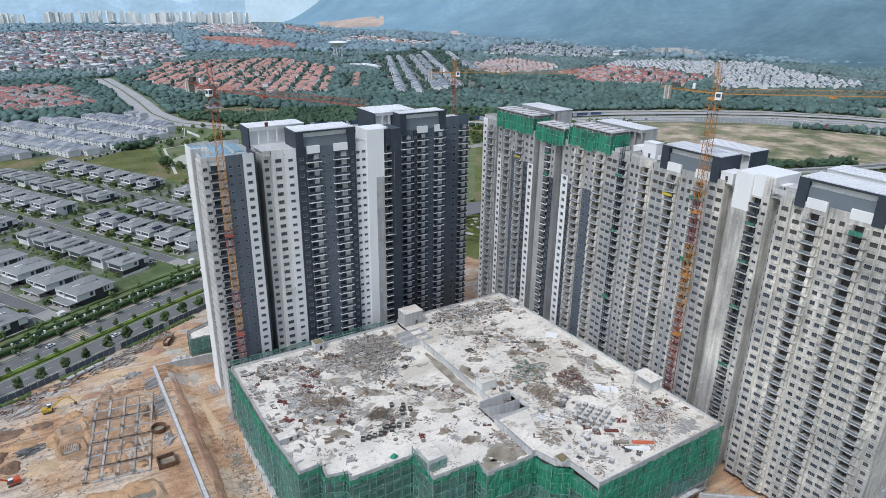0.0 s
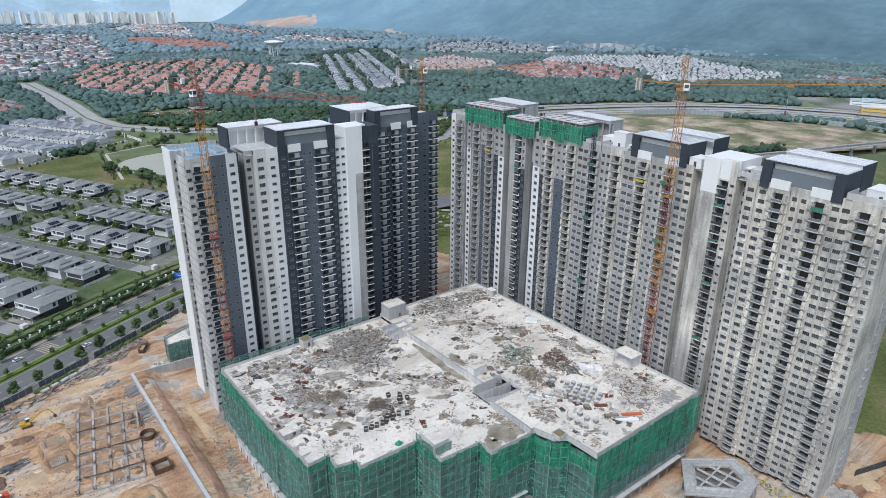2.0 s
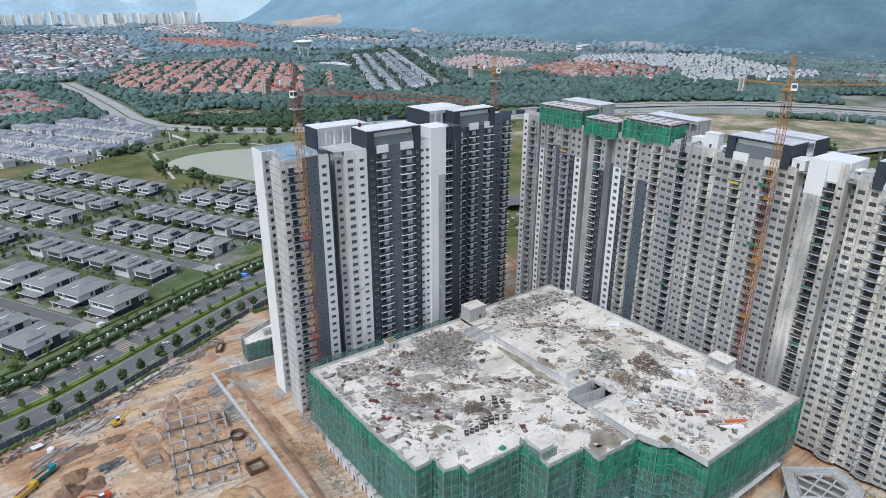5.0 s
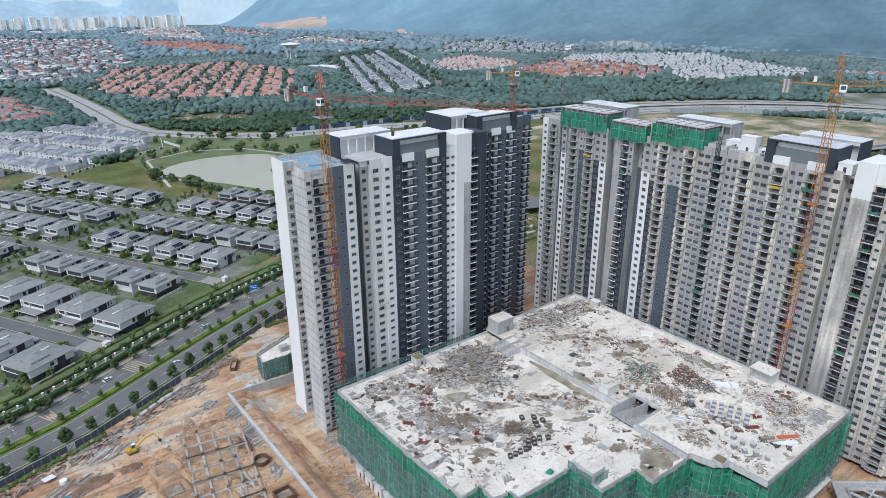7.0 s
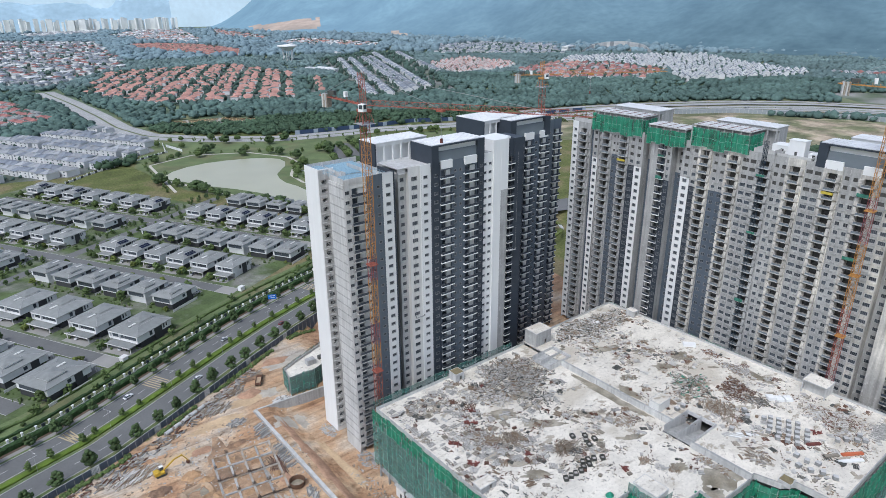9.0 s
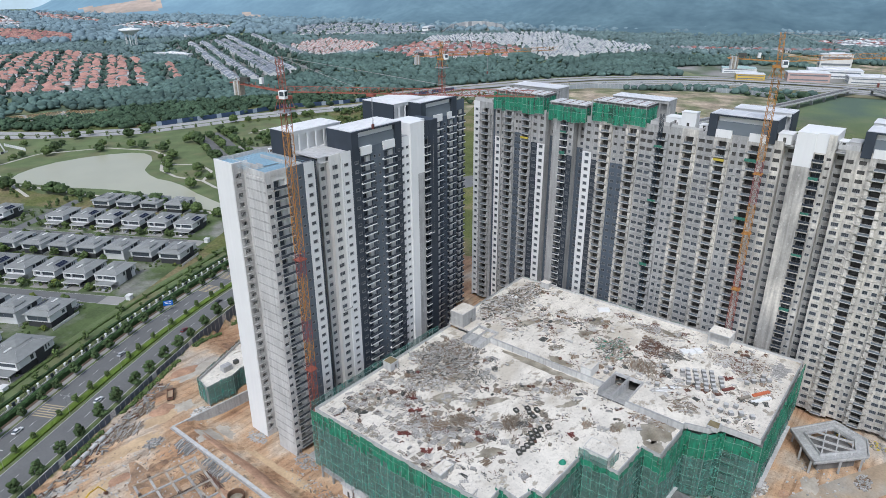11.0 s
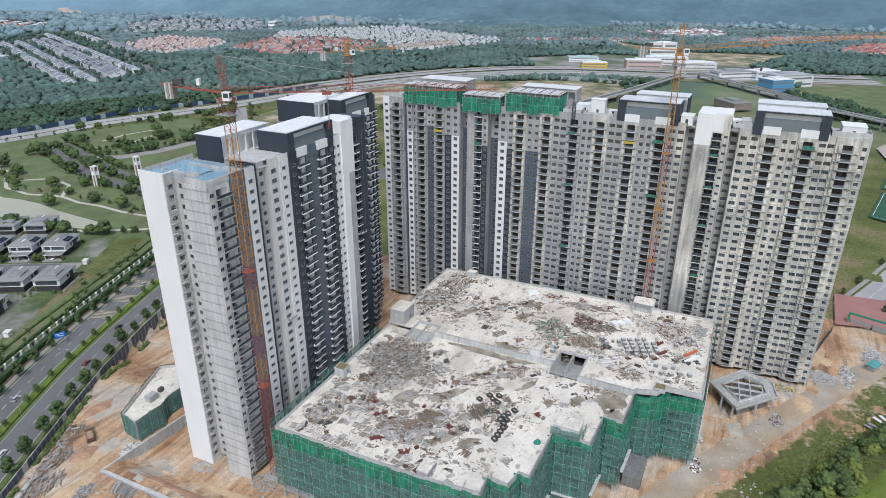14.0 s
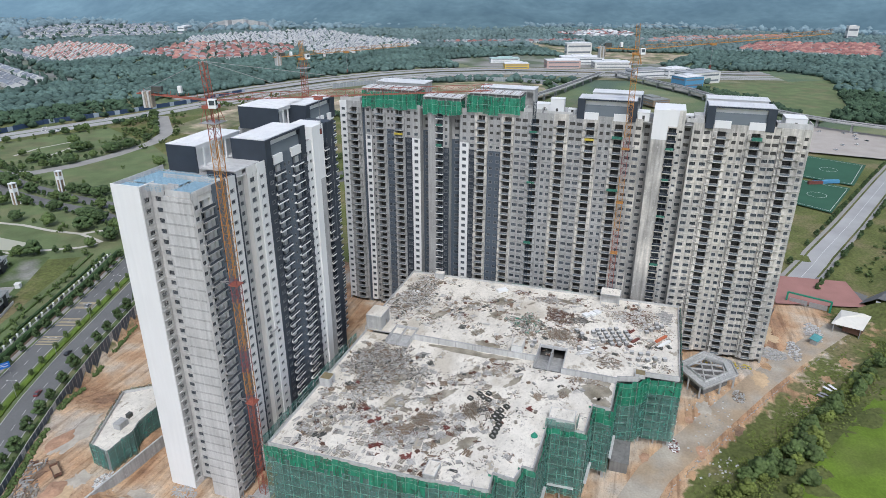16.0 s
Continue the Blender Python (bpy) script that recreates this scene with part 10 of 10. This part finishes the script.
for x, y, s in ((112, 66, 1.1), (118, 62, 0.9), (124, 63, 1.1), (130, 58, 0.9), (136, 56, 1.0), (141, 53, 0.8), (147, 52, 0.7), (155, 46, 0.7), (163, 43, 0.8), (170, 39, 0.7), (178, 34, 0.7), (120, 57, 1.0), (106, 60, 1.0), (128, 52, 0.9), (186, 30, 0.6), (99, 66, 1.1), (108, 73, 0.7)):
    plant(rs.choice(bank_tree), x, y, ground_z(x, y) - 0.3, s * 0.72)
BAND = [(96, 88), (112, 76), (127, 64), (149, 51), (169, 38), (190, 26), (212, 14)]
for s in np.arange(0, length(BAND), 4.2):
    for c in (0, -4.5):
        x, y, dx, dy = along(BAND, float(s))
        px, py = x - dy * (c + rs.uniform(-1.6, 1.6)), y + dx * (c + rs.uniform(-1.6, 1.6))
        if rs.random() < 0.8:
            plant(rs.choice(bank_tree), px, py, ground_z(px, py) - 0.3, rs.uniform(0.4, 0.7) * (1.25 if px < 135 else 0.9))
for i, (x, y, rx, ry, m) in enumerate(((170, 47, 4, 2.4, earth_or), (187, 38, 5, 2.4, earth_or), (205, 27, 6, 3, earth_or), (122, 92, 4, 2, earth_rd), (108, 96, 3, 2, earth_or), (140, 78, 4, 2, earth_br), (150, 90, 6, 3, slurry), (126, 104, 7, 3, slurry), (180, 66, 8, 4, track_m), (205, 60, 6, 8, slurry), (222, 60, 9, 7, track_m), (140, 96, 3, 1.5, earth_rd), (112, 112, 3, 2, earth_rd), (192, 62, 4, 3, earth_or))):
    mound(x, y, rx, ry, 0.12, m, 80 + i, "bare earth showing on the bank and haul road")
mb = MB()
for k, (x, y) in enumerate(((178, 38), (176.5, 40), (171, 43), (172.5, 41.6))):
    mb.obox((x, y, ground_z(x, y) + 0.5), (5.0, 1.6, 0.08), 0.6 + 0.2 * k, white if k < 2 else steel, rx=0.12)
single("loose_sheets", mb, "white and grey metal sheets dumped on the bank", "sheets")
meadow = mat("bright_meadow", (0.125, 0.19, 0.02), 0.95, 0.3, 0.08, fine=1.2, tint=(0.13, 0.165, 0.035), blotch=0.55)
mb = MB()
n = 24
for i in range(n + 1):
    for j in range(9):
        s = length(HAUL) * i / n
        x, y, dx, dy = along(HAUL, s)
        c = -36 - j * 14
        px, py = x - dy * c, y + dx * c
        mb.v.append((px, py, ground_z(px, py) + (0.1 if j == 0 else 0.8)))
for i in range(n):
    for j in range(8):
        a = i * 9 + j
        mb.f.append((a, a + 1, a + 10, a + 9))
        mb.mi.append(mb.slot(meadow))
single("meadow", mb, "bright green meadow on top of the bank", kind="structure", smooth=True)

# ---- beyond the long tower ----
red_pave = mat("red_paving", (0.34, 0.175, 0.15), 0.9, 0.12, 0.1)
patch("red_paving", [(258, 50), (296, 48), (300, 8), (268, 4)], 1.3, red_pave, "dull red paved junction by the site gate")
RR2 = [(280, 40), (322, 21), (400, -14), (532, -70), (640, -118)]
strip("side_road", RR2, -6.5, 6.5, 0.7, highway_m, "grey road running past the sports pitches", 12, True)
strip("side_road", [(300, 30), (286, 15), (268, -10), (255, -60)], -8, 8, 0.6, asphalt, "grey side road by the site", 8, True)
for off in (0.0,):
    strip("lane_line", RR2, off - 0.12, off + 0.12, 0.76, line_white, "white painted lane line", 12, True)
for off in (-9.0, 9.0):
    strip("pavement", RR2, off - 1.2, off + 1.2, 0.8, pave, "pale footway", 12, True)
    q = shifted(RR2, off * 1.25)
    for s in np.arange(10, length(q) - 10, 7):
        x, y, _, _ = along(q, s)
        plant(rs.choice(street + garden[:1]), x, y, ground_z(x, y), 0.8)
pitch_m = mat("artificial_turf", (0.035, 0.1, 0.06), 0.95, 0.12, 0.05)
for poly in ([(603, -15), (580, -66), (505, -40), (522, 2)], [(512, 2), (497, -36), (424, -8), (441, 18)]):
    z = 2.6
    patch("sports_pitch", poly, z, pitch_m, "dark green artificial sports pitch")
    mb = MB()
    c = (sum(p[0] for p in poly) / 4, sum(p[1] for p in poly) / 4)
    for a, b in zip(poly, poly[1:] + poly[:1]):
        a2, b2 = [(c[0] + (p[0] - c[0]) * 0.9, c[1] + (p[1] - c[1]) * 0.9) for p in (a, b)]
        mb.obox(((a2[0] + b2[0]) / 2, (a2[1] + b2[1]) / 2, z + 0.04), (math.hypot(b2[0] - a2[0], b2[1] - a2[1]), 0.35, 0.02), math.atan2(b2[1] - a2[1], b2[0] - a2[0]), line_white)
    for k in range(16):
        mb.obox((c[0] + 7 * math.cos(k * 0.393), c[1] + 7 * math.sin(k * 0.393), z + 0.04), (2.8, 0.3, 0.02), k * 0.393 + 1.57, line_white)
    single("pitch_marking", mb, "white pitch lines", kind="structure")
patch("car_park", [(668, -10), (750, -48), (715, -118), (606, -92), (614, -14)], 3.4, mat("car_park_paving", (0.4, 0.36, 0.32), 0.9, 0.12, 0.06), "pale open car park")
for i in range(9):
    copy_thing(cars[rs.randrange(3)], pose(640 + rs.uniform(-20, 90), -40 - rs.uniform(0, 50), 3.45, 0, 0, rs.choice((30, 120))))
for x, y, m, lab in ((503, -14, blu, "blue shipping container beside a pitch"), (500, -10, red_paint, "red shipping container beside a pitch"), (508, -24, blu, "blue shipping container beside a pitch")):
    mb = MB()
    mb.obox((x, y, 3.9), (12, 2.6, 2.7), -1.2, m)
    for k in range(20):
        mb.obox((x + (k - 9.5) * 0.6 * math.cos(-1.2), y + (k - 9.5) * 0.6 * math.sin(-1.2), 3.9), (0.12, 2.7, 2.5), -1.2, m)
    single("shipping_container", mb, lab, "container", "containers by the pitches")
# site gate, hut with a pale roof, teal shed
gate = thing("site_gate", (262, 34, 1), "green steel portal gate with grey sheet leaves", "gate")
for x, y in ((264, 44), (258, 24)):
    mb = MB()
    mb.box(x - 0.4, x + 0.4, y - 0.4, y + 0.4, 0, 6.4, green_bag)
    part("post", mb, gate)
mb = MB()
mb.beam((264, 44, 6.2), (258, 24, 6.2), 0.8, green_bag)
part("header", mb, gate)
for f in (0.27, 0.73):
    mb = MB()
    mb.obox((264 - 6 * f, 44 - 20 * f, 1.9), (8.6, 0.15, 2.9), math.atan2(-20, -6), steel)
    part("leaf", mb, gate)
hut = thing("site_shed", (244, 18, 2), "large open shed with a cream sheet roof", "shed")
mb = MB()
mb.solid([(235.5, 28.5, 5.0), (253, 20.5, 5.0), (249.5, 7.5, 5.0), (232, 15.5, 5.0), (240, 23.5, 7.0), (247.5, 12, 7.0)], ((0, 1, 5, 4), (1, 2, 5), (2, 3, 4, 5), (3, 0, 4), (0, 3, 2, 1)), mat("cream_sheet", (0.66, 0.63, 0.56), 0.6, 0.05))
part("roof", mb, hut)
for x, y in ((236, 27), (252, 20), (249, 9), (233, 16), (244, 23.5), (241, 12)):
    mb = MB()
    mb.box(x - 0.15, x + 0.15, y - 0.15, y + 0.15, ground_z(x, y) - 0.5, 5.0, steel)
    part("post", mb, hut)
mb = MB()
mb.obox((238.5, 17.5, 3.0), (8, 8, 3.6), -0.45, rust)
part("brown_room", mb, hut)
mb = MB()
mb.obox((222, 37, 2.8), (7, 4, 0.2), -0.5, mat("teal_sheet", (0.1, 0.3, 0.3), 0.6, 0.15), rx=0.1)
mb.obox((222, 37, 1.3), (6, 3, 2.6), -0.5, conc)
single("tin_shed", mb, "small shed with a teal sheet roof", "shed")
mb = MB()
for k in range(10):
    mb.obox((250 - k * 3.2, 52 + k * 1.0, 1.6), (3.1, 0.1, 2.8), -0.3, black)
single("boundary_fence", mb, "low black sheet fence by the gate", "fence", kind="stuff")
mb = MB()
mb.obox((262, -4, 4.4), (0.3, 14, 5), -0.5, offwhite)
mb.obox((261.8, -4, 4.6), (0.3, 10, 3.2), -0.5, slate)
single("billboard", mb, "roadside billboard with a dark panel", "billboard")
